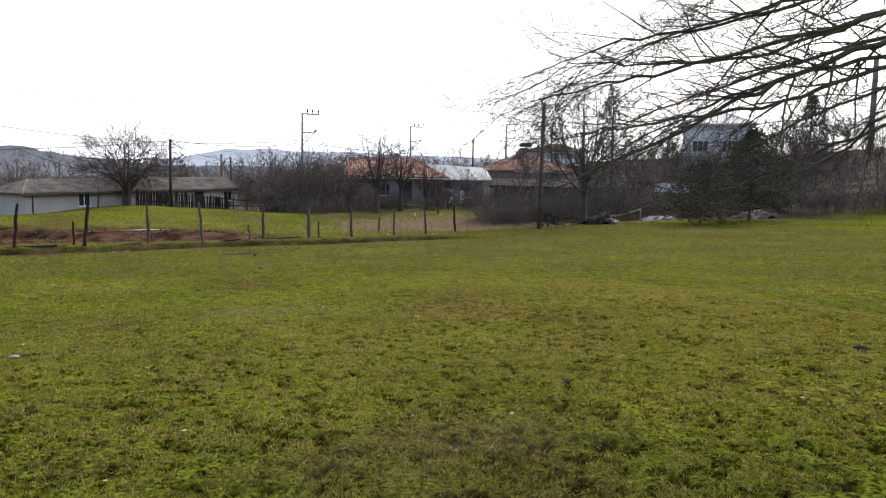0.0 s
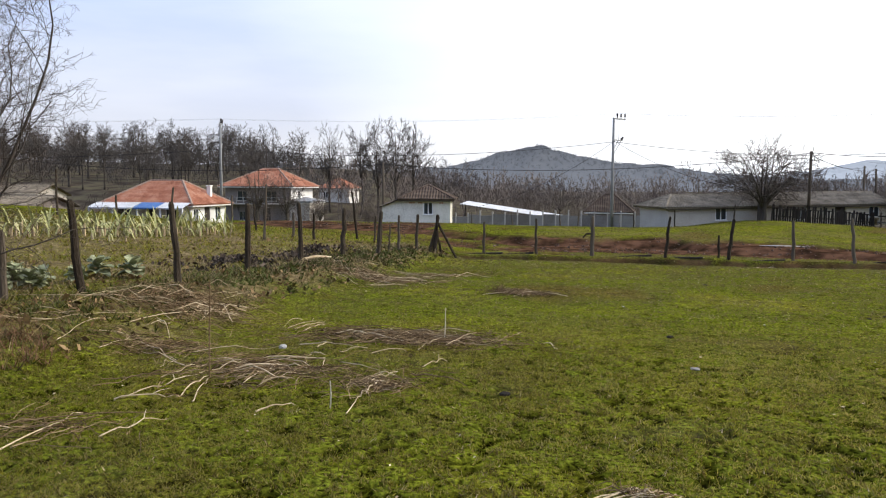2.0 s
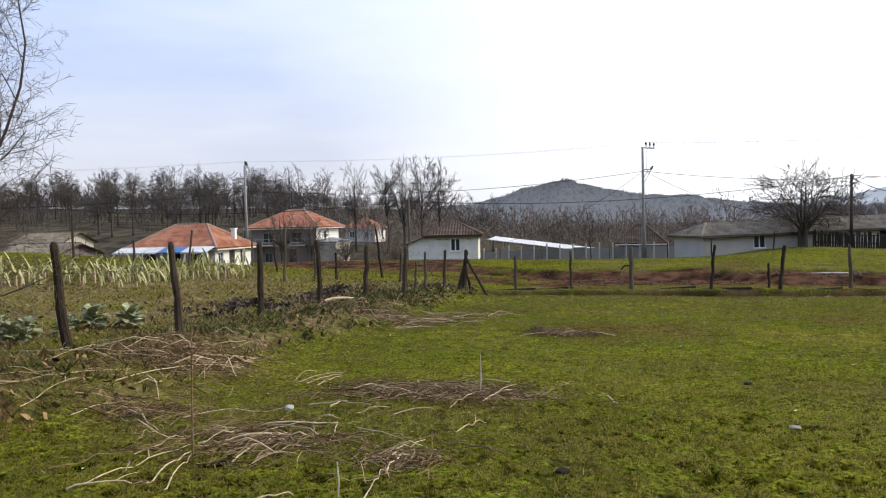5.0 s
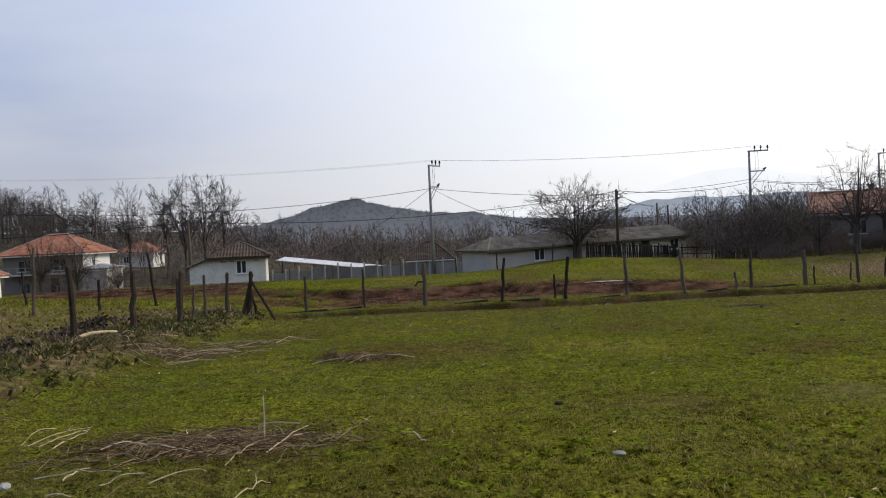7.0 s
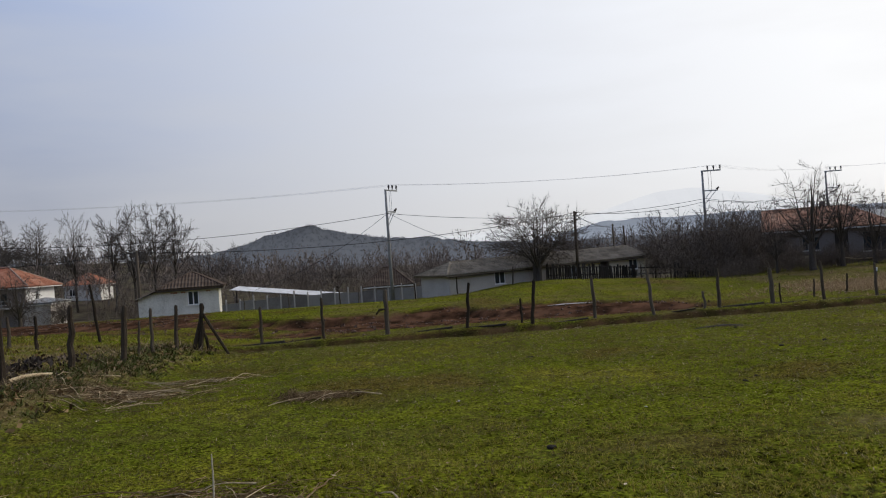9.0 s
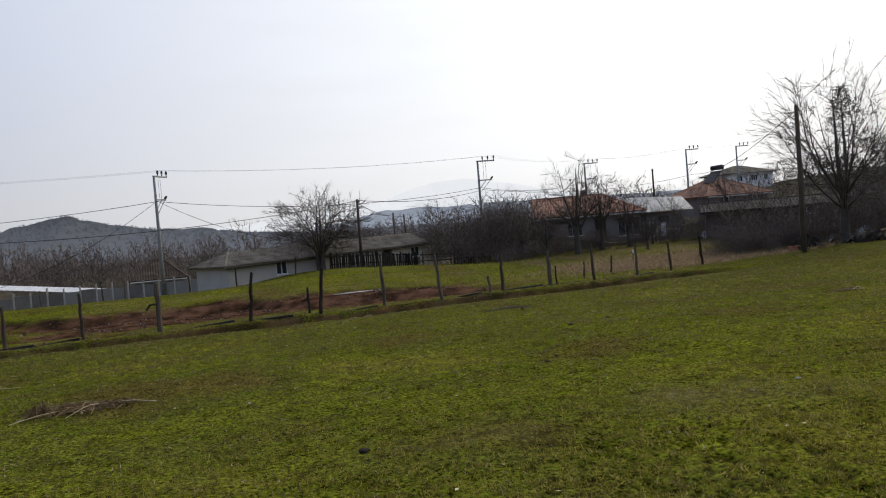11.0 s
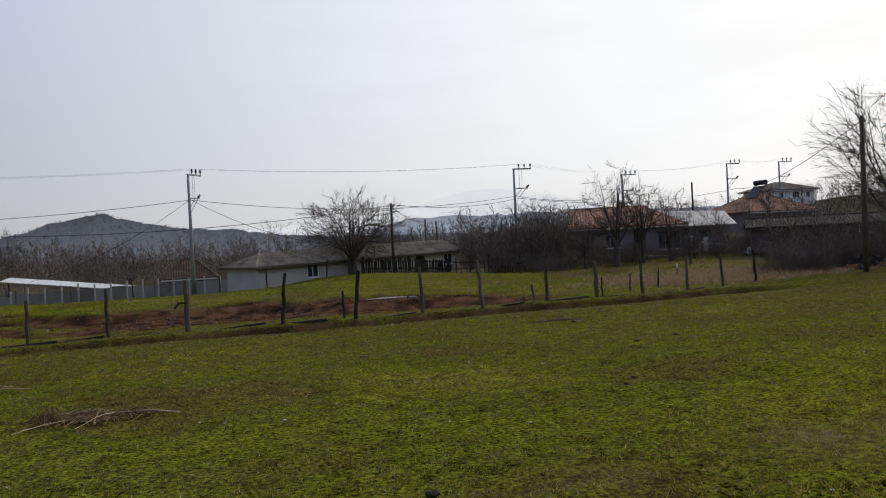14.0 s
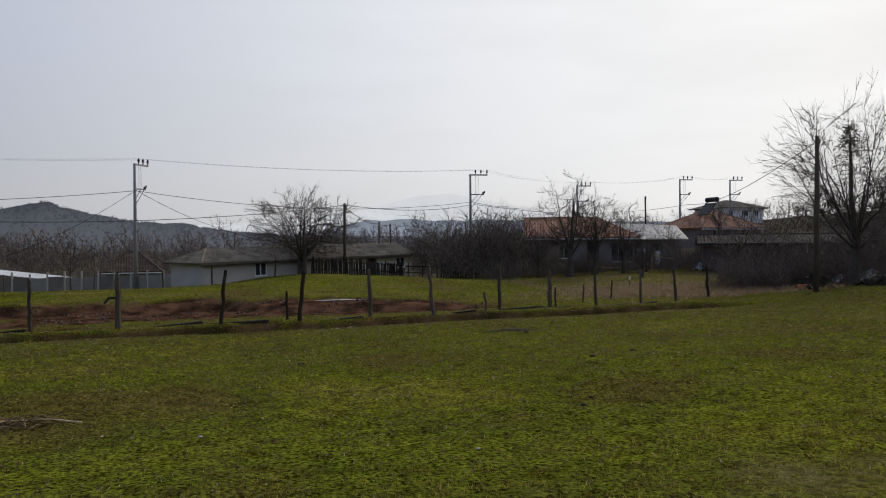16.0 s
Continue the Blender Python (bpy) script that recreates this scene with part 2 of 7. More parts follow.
# ---------------------------------------------------------------- materials
def material(name, colours, scale=2.0, rough=0.85, bump=0.3, metal=0.0, fine=9.0, spread=0.5, island=False, obj=False, stretch=None, spec=0.1, bump_d=0.02, amp=0.22):
    """Colours run along a ramp by two scales of noise, with a bump; island or obj adds a change from piece to piece."""
    m = bpy.data.materials.new(name)
    m.use_nodes = True
    n, l = m.node_tree.nodes, m.node_tree.links
    b = n["Principled BSDF"]
    co, n1, n2, add, ramp, bp = (n.new("ShaderNode" + k) for k in ("TexCoord", "TexNoise", "TexNoise", "Math", "ValToRGB", "Bump"))
    n1.inputs["Scale"].default_value, n1.inputs["Detail"].default_value = scale, 5
    n2.inputs["Scale"].default_value, n2.inputs["Detail"].default_value = scale * fine, 4
    vec = co.outputs["Object"]
    if stretch:
        mp = n.new("ShaderNodeMapping")
        mp.inputs["Scale"].default_value = stretch
        l.new(vec, mp.inputs["Vector"])
        vec = mp.outputs["Vector"]
    l.new(vec, n1.inputs["Vector"])
    l.new(vec, n2.inputs["Vector"])
    mix = n.new("ShaderNodeMix")
    mix.inputs["Factor"].default_value = spread
    l.new(n1.outputs["Fac"], mix.inputs["A"])
    l.new(n2.outputs["Fac"], mix.inputs["B"])
    fac = mix.outputs["Result"]
    if island or obj:
        src = n.new("ShaderNodeNewGeometry").outputs["Random Per Island"] if island else n.new("ShaderNodeObjectInfo").outputs["Random"]
        mr = n.new("ShaderNodeMapRange")
        mr.inputs["To Min"].default_value, mr.inputs["To Max"].default_value = -amp, amp
        l.new(src, mr.inputs["Value"])
        add.operation = "ADD"
        l.new(fac, add.inputs[0])
        l.new(mr.outputs["Result"], add.inputs[1])
        fac = add.outputs["Value"]
    ramp.color_ramp.elements[0].position, ramp.color_ramp.elements[1].position = 0.3, 0.7
    while len(ramp.color_ramp.elements) < len(colours):
        ramp.color_ramp.elements.new(0.5)
    for i, c in enumerate(colours):
        e = ramp.color_ramp.elements[i]
        e.position = 0.3 + 0.4 * i / max(1, len(colours) - 1)
        e.color = (*c, 1)
    l.new(fac, ramp.inputs["Fac"])
    l.new(ramp.outputs["Color"], b.inputs["Base Color"])
    b.inputs["Roughness"].default_value, b.inputs["Metallic"].default_value = rough, metal
    b.inputs["Specular IOR Level"].default_value = spec
    bp.inputs["Strength"].default_value, bp.inputs["Distance"].default_value = bump, bump_d
    l.new(n2.outputs["Fac"], bp.inputs["Height"])
    l.new(bp.outputs["Normal"], b.inputs["Normal"])
    return m


def let_through(m, share):
    """Thin leaves let part of the light through."""
    n, l = m.node_tree.nodes, m.node_tree.links
    tr, mx = n.new("ShaderNodeBsdfTranslucent"), n.new("ShaderNodeMixShader")
    mx.inputs["Fac"].default_value = share
    l.new(n["Color Ramp"].outputs["Color"], tr.inputs["Color"])
    l.new(n["Principled BSDF"].outputs["BSDF"], mx.inputs[1])
    l.new(tr.outputs["BSDF"], mx.inputs[2])
    l.new(mx.outputs["Shader"], n["Material Output"].inputs["Surface"])


M_BARK = material("bark", [(0.035, 0.028, 0.022), (0.075, 0.062, 0.05), (0.12, 0.105, 0.085)], 3.0, 0.9, 0.6, stretch=(1, 1, 0.25))
M_TWIG = material("twig", [(0.05, 0.038, 0.031), (0.105, 0.082, 0.067)], 2.0, 0.85, 0.2)
M_TWIG_RED = material("scrub_twig", [(0.06, 0.046, 0.037), (0.115, 0.09, 0.072), (0.17, 0.138, 0.112)], 1.5, 0.9, 0.2)
M_MOSSY = material("mossy_bark", [(0.045, 0.036, 0.026), (0.08, 0.07, 0.045), (0.11, 0.115, 0.04)], 2.5, 0.9, 0.5)
M_PALE = material("far_bark", [(0.062, 0.054, 0.048), (0.12, 0.105, 0.094)], 1.0, 0.9, 0.2)
M_SCRUB_FAR = material("valley_twig", [(0.115, 0.088, 0.07), (0.17, 0.136, 0.112), (0.23, 0.19, 0.16)], 0.06, 0.9, 0.1, fine=4, spread=0.3, island=True, amp=0.12)
M_POST = material("weathered_post", [(0.026, 0.019, 0.013), (0.068, 0.052, 0.036), (0.115, 0.092, 0.068)], 3.0, 0.9, 0.8, stretch=(4, 4, 0.5), obj=True)
M_BOARD = material("old_board", [(0.025, 0.019, 0.015), (0.055, 0.044, 0.036), (0.1, 0.085, 0.07)], 2.0, 0.9, 0.6, stretch=(0.4, 5, 5), obj=True)
M_PICKET = material("dark_picket", [(0.022, 0.018, 0.015), (0.05, 0.042, 0.036)], 2.0, 0.9, 0.5, stretch=(5, 5, 0.5), obj=True)
M_STICK = material("dry_stalk", [(0.17, 0.115, 0.062), (0.38, 0.29, 0.175), (0.56, 0.46, 0.31)], 3.0, 0.8, 0.3, island=True)
M_STICK_DARK = material("brush_stalk", [(0.06, 0.036, 0.016), (0.15, 0.096, 0.048), (0.28, 0.2, 0.11)], 3.0, 0.9, 0.3, island=True)
M_DEAD_GRASS = material("bleached_grass", [(0.15, 0.098, 0.054), (0.27, 0.19, 0.11), (0.38, 0.295, 0.185)], 2.0, 0.9, 0.1, island=True)
let_through(M_DEAD_GRASS, 0.4)
M_STICK_PALE = material("bleached_stick", [(0.42, 0.36, 0.26), (0.56, 0.5, 0.38)], 5.0, 0.8, 0.2)
M_STRAW = material("dry_weed", [(0.12, 0.08, 0.042), (0.25, 0.18, 0.1), (0.38, 0.3, 0.18)], 3.0, 0.9, 0.1, island=True)
M_GRASS = material("grass_blade", [(0.1066, 0.0779, 0.0205), (0.1148, 0.123, 0.0098), (0.1722, 0.1788, 0.0115), (0.2378, 0.2173, 0.018), (0.2952, 0.246, 0.0697)], 0.5, 0.45, 0.0, fine=8, island=True, spec=0.25, amp=0.38)


let_through(M_GRASS, 0.74)
M_GRASS_FAR = material("far_grass_blade", [(0.108, 0.082, 0.034), (0.106, 0.101, 0.021), (0.135, 0.132, 0.025), (0.182, 0.16, 0.041)], 0.5, 0.45, 0.0, fine=8, island=True, spec=0.25, amp=0.22)
let_through(M_GRASS_FAR, 0.74)
M_FERN = material("dead_fern", [(0.09, 0.042, 0.024), (0.17, 0.085, 0.048), (0.24, 0.14, 0.085)], 3.0, 0.9, 0.1, island=True)
M_WEED = material("weed_leaf", [(0.06, 0.046, 0.016), (0.05, 0.066, 0.014), (0.085, 0.1, 0.022)], 1.0, 0.8, 0.1, island=True)
M_LEEK = material("leek_leaf", [(0.13, 0.16, 0.05), (0.3, 0.3, 0.12), (0.52, 0.46, 0.27)], 3.0, 0.7, 0.1, island=True)
M_CABBAGE = material("cabbage_leaf", [(0.11, 0.125, 0.05), (0.22, 0.24, 0.13), (0.38, 0.39, 0.27)], 5.0, 0.6, 0.2, island=True)
M_BANK_LEAF = material("bank_leaf", [(0.05, 0.03, 0.014), (0.085, 0.062, 0.02), (0.15, 0.09, 0.04), (0.25, 0.17, 0.085)], 2.0, 0.9, 0.1, island=True, amp=0.3)
M_MULCH = material("dead_leaf", [(0.018, 0.014, 0.012), (0.05, 0.037, 0.029), (0.11, 0.085, 0.065)], 3.0, 0.9, 0.2, island=True)
M_NEEDLE = material("needle", [(0.03, 0.03, 0.017), (0.06, 0.058, 0.028), (0.1, 0.09, 0.045)], 0.8, 0.85, 0.1, island=True)
M_TILE = material("roof_tile", [(0.1, 0.042, 0.027), (0.24, 0.09, 0.052), (0.34, 0.155, 0.098), (0.43, 0.28, 0.2)], 1.1, 0.85, 0.3, fine=9, amp=0.3)
M_TILE_OLD = material("old_roof_tile", [(0.12, 0.062, 0.04), (0.26, 0.13, 0.08), (0.34, 0.195, 0.13), (0.42, 0.3, 0.22)], 1.3, 0.9, 0.4, fine=10, amp=0.3)
M_TILE_MOSS = material("mossy_roof_tile", [(0.045, 0.038, 0.028), (0.11, 0.092, 0.066), (0.2, 0.165, 0.125), (0.32, 0.27, 0.21)], 0.9, 0.9, 0.4, fine=10, amp=0.3)
M_RIDGE = material("ridge_tile", [(0.2, 0.13, 0.1), (0.36, 0.27, 0.21)], 4.0, 0.85, 0.3)
M_WHITE = material("whitewash", [(0.62, 0.61, 0.58), (0.78, 0.77, 0.75)], 0.8, 0.85, 0.15, fine=14)
M_DIRTY_WHITE = material("stained_whitewash", [(0.4, 0.38, 0.34), (0.6, 0.58, 0.54), (0.72, 0.7, 0.67)], 0.7, 0.9, 0.2, fine=10)
M_GREY = material("cement_render", [(0.33, 0.295, 0.255), (0.47, 0.43, 0.38)], 0.7, 0.9, 0.2, fine=12)
M_CREAM = material("cream_render", [(0.5, 0.44, 0.34), (0.64, 0.58, 0.47)], 0.7, 0.9, 0.2, fine=12)
M_BROWN = material("brick_and_shade_render", [(0.13, 0.11, 0.1), (0.22, 0.19, 0.17)], 0.8, 0.9, 0.3, fine=12)
M_MUD = material("mud_render", [(0.095, 0.082, 0.07), (0.135, 0.118, 0.103), (0.18, 0.16, 0.14)], 0.8, 0.9, 0.3, fine=12)
M_CONCRETE = material("pole_concrete", [(0.17, 0.165, 0.16), (0.29, 0.285, 0.275)], 2.0, 0.8, 0.2)
M_PANEL = material("grey_panel", [(0.14, 0.122, 0.104), (0.24, 0.22, 0.195)], 1.5, 0.9, 0.3, obj=True)
M_METAL_ROOF = material("zinc_sheet", [(0.16, 0.16, 0.163), (0.28, 0.283, 0.286)], 0.8, 0.45, 0.1, metal=0.3)
M_WHITE_SHEET = material("white_sheet", [(0.3, 0.29, 0.28), (0.5, 0.5, 0.5), (0.66, 0.67, 0.68)], 1.0, 0.6, 0.1)
M_BLUE = material("blue_tarpaulin", [(0.04, 0.1, 0.26), (0.08, 0.17, 0.36)], 2.0, 0.5, 0.2)
M_STEEL = material("galvanised_steel", [(0.22, 0.225, 0.23), (0.34, 0.345, 0.35)], 4.0, 0.5, 0.1, metal=0.6)
M_INSUL = material("insulator_ceramic", [(0.025, 0.02, 0.02), (0.05, 0.04, 0.04)], 4.0, 0.3, 0.0)
M_CABLE = material("cable", [(0.02, 0.02, 0.022), (0.04, 0.04, 0.042)], 4.0, 0.7, 0.0)
M_WIRE = material("bare_conductor", [(0.55, 0.55, 0.56), (0.68, 0.68, 0.69)], 4.0, 0.5, 0.0)
M_FRAME = material("window_frame", [(0.66, 0.66, 0.65), (0.78, 0.78, 0.77)], 3.0, 0.6, 0.05)
M_DOOR = material("dark_door", [(0.03, 0.024, 0.02), (0.06, 0.05, 0.04)], 3.0, 0.7, 0.2)
M_STONE = material("field_stone", [(0.26, 0.245, 0.22), (0.42, 0.4, 0.37)], 6.0, 0.9, 0.4)
M_CLOD = material("red_earth_clod", [(0.035, 0.023, 0.017), (0.085, 0.052, 0.038), (0.17, 0.115, 0.088)], 1.2, 0.95, 0.5, island=True)
M_DUNG = material("dung", [(0.012, 0.01, 0.008), (0.03, 0.024, 0.018)], 8.0, 0.9, 0.6)
M_RUBBISH = material("torn_plastic", [(0.42, 0.43, 0.45), (0.62, 0.63, 0.65)], 5.0, 0.5, 0.3)
M_TANK = material("black_collector", [(0.012, 0.012, 0.014), (0.03, 0.03, 0.034)], 4.0, 0.35, 0.0)
M_BRICKS = material("brick_stack", [(0.25, 0.1, 0.06), (0.38, 0.17, 0.1)], 4.0, 0.9, 0.3)
M_HEDGE_JUNK = material("rusty_sheet", [(0.06, 0.045, 0.038), (0.13, 0.1, 0.085)], 1.5, 0.8, 0.3)

M_GLASS = bpy.data.materials.new("window_glass")
M_GLASS.use_nodes = True
gb = M_GLASS.node_tree.nodes["Principled BSDF"]
gb.inputs["Base Color"].default_value = (0.03, 0.035, 0.04, 1)
gb.inputs["Roughness"].default_value = 0.08

# Sky glare on the muddy puddle, put in as a pale base colour.
M_WATER = bpy.data.materials.new("puddle_glare")
M_WATER.use_nodes = True
gb = M_WATER.node_tree.nodes["Principled BSDF"]
gb.inputs["Base Color"].default_value = (0.4, 0.37, 0.34, 1)
gb.inputs["Roughness"].default_value = 0.2


def ground_material():
    """Pasture, thatch and red earth mixed by the soil and dry layers of the sheet."""
    m = bpy.data.materials.new("pasture")
    m.use_nodes = True
    n, l = m.node_tree.nodes, m.node_tree.links
    b = n["Principled BSDF"]
    b.inputs["Roughness"].default_value = 1.0
    b.inputs["Specular IOR Level"].default_value = 0.0
    co = n.new("ShaderNodeTexCoord")

    def noise_ramp(scale, detail, cols, lo=0.35, hi=0.65):
        t, r = n.new("ShaderNodeTexNoise"), n.new("ShaderNodeValToRGB")
        t.inputs["Scale"].default_value, t.inputs["Detail"].default_value = scale, detail
        l.new(co.outputs["Object"], t.inputs["Vector"])
        l.new(t.outputs["Fac"], r.inputs["Fac"])
        while len(r.color_ramp.elements) < len(cols):
            r.color_ramp.elements.new(0.5)
        for i, c in enumerate(cols):
            r.color_ramp.elements[i].position = lo + (hi - lo) * i / (len(cols) - 1)
            r.color_ramp.elements[i].color = (*c, 1)
        return t, r

    def mixed(fac, a, b2, mode="MIX"):
        x = n.new("ShaderNodeMix")
        x.data_type, x.blend_type = "RGBA", mode
        if isinstance(fac, float):
            x.inputs["Factor"].default_value = fac
        else:
            l.new(fac, x.inputs["Factor"])
        l.new(a, x.inputs["A"])
        l.new(b2, x.inputs["B"])
        return x.outputs["Result"]

    _, big = noise_ramp(0.3, 4, [(0.1025, 0.082, 0.018), (0.0968, 0.1132, 0.0115), (0.1246, 0.1378, 0.0123), (0.1558, 0.146, 0.0197)], 0.33, 0.68)
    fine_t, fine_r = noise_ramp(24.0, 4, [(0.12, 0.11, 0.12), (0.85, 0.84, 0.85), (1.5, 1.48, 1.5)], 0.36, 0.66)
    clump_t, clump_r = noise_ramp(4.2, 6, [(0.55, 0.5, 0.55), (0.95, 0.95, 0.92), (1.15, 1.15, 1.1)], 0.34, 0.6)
    # Gaps between cushions: bare soil and crease shade put in as one dark tint.
    at_c, gap_shade_r = n.new("ShaderNodeAttribute"), n.new("ShaderNodeValToRGB")
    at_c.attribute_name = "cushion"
    gap_shade_r.color_ramp.elements[0].color, gap_shade_r.color_ramp.elements[1].color = (0.16, 0.14, 0.14, 1), (1, 1, 1, 1)
    l.new(at_c.outputs["Fac"], gap_shade_r.inputs["Fac"])
    grass = mixed(1.0, mixed(1.0, mixed(1.0, big.outputs["Color"], fine_r.outputs["Color"], "MULTIPLY"), clump_r.outputs["Color"], "MULTIPLY"), gap_shade_r.outputs["Color"], "MULTIPLY")
    _, dry = noise_ramp(7.0, 6, [(0.05, 0.037, 0.016), (0.12, 0.09, 0.042), (0.21, 0.165, 0.085)], 0.3, 0.7)
    _, soil = noise_ramp(1.1, 8, [(0.017, 0.011, 0.007), (0.056, 0.029, 0.017), (0.112, 0.059, 0.035)], 0.34, 0.64)
    at_s, at_d, at_w = n.new("ShaderNodeAttribute"), n.new("ShaderNodeAttribute"), n.new("ShaderNodeAttribute")
    at_s.attribute_name, at_d.attribute_name, at_w.attribute_name = "soil", "dry", "wood"
    _, wood = noise_ramp(0.3, 6, [(0.04, 0.032, 0.026), (0.075, 0.062, 0.045), (0.1, 0.09, 0.055)])
    c = mixed(at_d.outputs["Fac"], grass, dry.outputs["Color"])
    c = mixed(at_w.outputs["Fac"], c, wood.outputs["Color"])
    c = mixed(at_s.outputs["Fac"], c, soil.outputs["Color"])
    l.new(c, b.inputs["Base Color"])
    bp = n.new("ShaderNodeBump")
    bp.inputs["Strength"].default_value, bp.inputs["Distance"].default_value = 0.8, 0.05
    sm = n.new("ShaderNodeMath")
    sm.operation = "ADD"
    l.new(fine_t.outputs["Fac"], sm.inputs[0])
    l.new(clump_t.outputs["Fac"], sm.inputs[1])
    l.new(sm.outputs["Value"], bp.inputs["Height"])
    l.new(bp.outputs["Normal"], b.inputs["Normal"])
    return m


M_GROUND = ground_material()


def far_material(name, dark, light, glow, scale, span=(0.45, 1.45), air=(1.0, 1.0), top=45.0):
    """Woods as a plain distance: kilometres of hazy air put in as emission, paler towards the valley floor."""
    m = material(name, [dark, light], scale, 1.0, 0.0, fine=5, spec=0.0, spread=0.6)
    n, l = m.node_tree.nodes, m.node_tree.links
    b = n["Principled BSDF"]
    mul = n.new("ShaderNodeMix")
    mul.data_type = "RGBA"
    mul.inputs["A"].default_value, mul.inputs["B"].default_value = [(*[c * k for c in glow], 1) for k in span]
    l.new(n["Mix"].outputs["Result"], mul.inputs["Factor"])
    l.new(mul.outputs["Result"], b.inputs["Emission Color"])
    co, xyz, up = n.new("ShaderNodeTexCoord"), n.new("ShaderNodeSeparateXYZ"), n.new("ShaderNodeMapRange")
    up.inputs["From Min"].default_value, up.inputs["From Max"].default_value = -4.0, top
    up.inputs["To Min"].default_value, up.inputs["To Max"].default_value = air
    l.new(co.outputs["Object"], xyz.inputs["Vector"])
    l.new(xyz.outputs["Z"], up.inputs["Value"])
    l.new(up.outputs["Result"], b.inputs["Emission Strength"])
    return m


# ---------------------------------------------------------------- ground and distance
def spaced(parts_):
    out = []
    for a, b, s in parts_:
        out.append(np.arange(a, b, s))
    return np.concatenate(out)


gx = spaced([(-3000, -400, 260), (-400, -100, 20), (-100, -34, 3), (-34, -9, 0.5), (-9, 13, 0.055), (13, 48, 0.5), (48, 120, 3), (120, 400, 20), (400, 3001, 260)])
gy = spaced([(-3000, -200, 280), (-200, -20, 20), (-20, -8, 2), (-8, 2, 0.25), (2, 15, 0.06), (15, 29.2, 0.32), (29.2, 31.6, 0.07), (31.6, 70, 0.32), (70, 130, 2), (130, 400, 12), (400, 3001, 260)])
GX, GY = np.meshgrid(gx, gy)
GZ = gz(GX, GY)
nx, ny = len(gx), len(gy)
idx = np.arange(nx * ny).reshape(ny, nx)
quads = np.stack([idx[:-1, :-1], idx[:-1, 1:], idx[1:, 1:], idx[1:, :-1]], -1).reshape(-1, 4)
gm = bpy.data.meshes.new("ground")
gm.vertices.add(nx * ny)
gm.vertices.foreach_set("co", np.stack([GX, GY, GZ], -1).astype(np.float32).ravel())
gm.loops.add(quads.size)
gm.loops.foreach_set("vertex_index", quads.astype(np.int32).ravel())
gm.polygons.add(len(quads))
gm.polygons.foreach_set("loop_start", np.arange(0, quads.size, 4, dtype=np.int32))
gm.polygons.foreach_set("use_smooth", np.ones(len(quads), bool))
gm.update(calc_edges=True)
for key, val in (("soil", soil_shade_mask(GX, GY)), ("dry", dry_mask(GX, GY)), ("cushion", 1 - (1 - turf(GX, GY)) * sstep(15.0, 8.5, GY) * sstep(-9.2, -8.6, GX) * sstep(13.2, 11.5, GX)), ("wood", np.maximum(sstep(84, 92, GY), np.maximum(sstep(36, 46, GX) * sstep(24, 34, GY), sstep(48, 54, GX))))):
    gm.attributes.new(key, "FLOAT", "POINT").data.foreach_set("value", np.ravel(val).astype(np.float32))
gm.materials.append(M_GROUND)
tagged(new("ground", gm), "short green pasture with brown thatch and bare red earth", "ground", kind="structure")


def ridge(name, y, x0, x1, height, mat, label, step=4.0, rows=14, depth=220.0, rough=3.0, seed=1):
    """A wooded hill far off: a slope whose crest follows height(x), bumpy with tree tops."""
    xs = np.arange(x0, x1, step)
    v, f = [], []
    for j in range(rows):
        t = j / (rows - 1)
        top = height(xs)
        bump = (vnoise(xs, xs * 0 + j * 31, step * 2.2, seed) + 0.6 * vnoise(xs, xs * 0 + j * 31, step * 5, seed + 1)) * rough
        z = -12 + (top + 12) * t ** 0.8 + bump * (0.3 + 0.7 * t)
        yy = y - depth * (1 - t) + (vnoise(xs, xs * 0 + j * 7, 40, seed + 2) - 0.5) * depth / rows
        v += list(zip(xs, yy, z))
    n = len(xs)
    for j in range(rows - 1):
        for i in range(n - 1):
            f.append((j * n + i, j * n + i + 1, (j + 1) * n + i + 1, (j + 1) * n + i))
    me = from_arrays(name, v, f)
    me.materials.append(mat)
    return tagged(new(name, me), label, "hill", kind="structure")


def hill_near(x):
    return 8.0 + 12.0 * np.exp(-(((x + 90) / 48) ** 2)) + 20.2 * np.exp(-(((x + 112) / 110) ** 2)) + 9.2 * np.exp(-(((x - 30) / 75) ** 2)) + 1.8 * np.exp(-np.abs((x + 85) / 9) ** 3) + 14 * sstep(-200, -420, x) - 3 * sstep(110, 260, x) + 3.0 * (vnoise(x, x * 0, 26, 14) - 0.5)


def hill_right(x):
    return 8 + 32 * np.exp(-(((x - 400) / 130) ** 2)) + 30 * sstep(400, 620, x)


def hill_far(x):
    return 45 + 125 * np.exp(-(((x - 1150) / 480) ** 2)) + 25 * vnoise(x, x * 0, 300, 5)


# Haze in front of the hills, painted as glow in their materials.
M_HILL = far_material("hill_haze", (0.03, 0.033, 0.038), (0.05, 0.052, 0.055), (0.074, 0.08, 0.094), 0.16, (0.7, 1.3), (1.9, 0.95))
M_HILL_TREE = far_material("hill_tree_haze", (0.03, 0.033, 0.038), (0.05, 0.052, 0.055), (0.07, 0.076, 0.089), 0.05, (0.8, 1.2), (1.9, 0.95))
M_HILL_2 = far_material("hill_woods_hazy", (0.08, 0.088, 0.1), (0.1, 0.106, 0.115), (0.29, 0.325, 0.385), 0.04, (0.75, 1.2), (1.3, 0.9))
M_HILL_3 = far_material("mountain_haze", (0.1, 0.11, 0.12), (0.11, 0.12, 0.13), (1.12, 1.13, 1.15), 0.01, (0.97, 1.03))
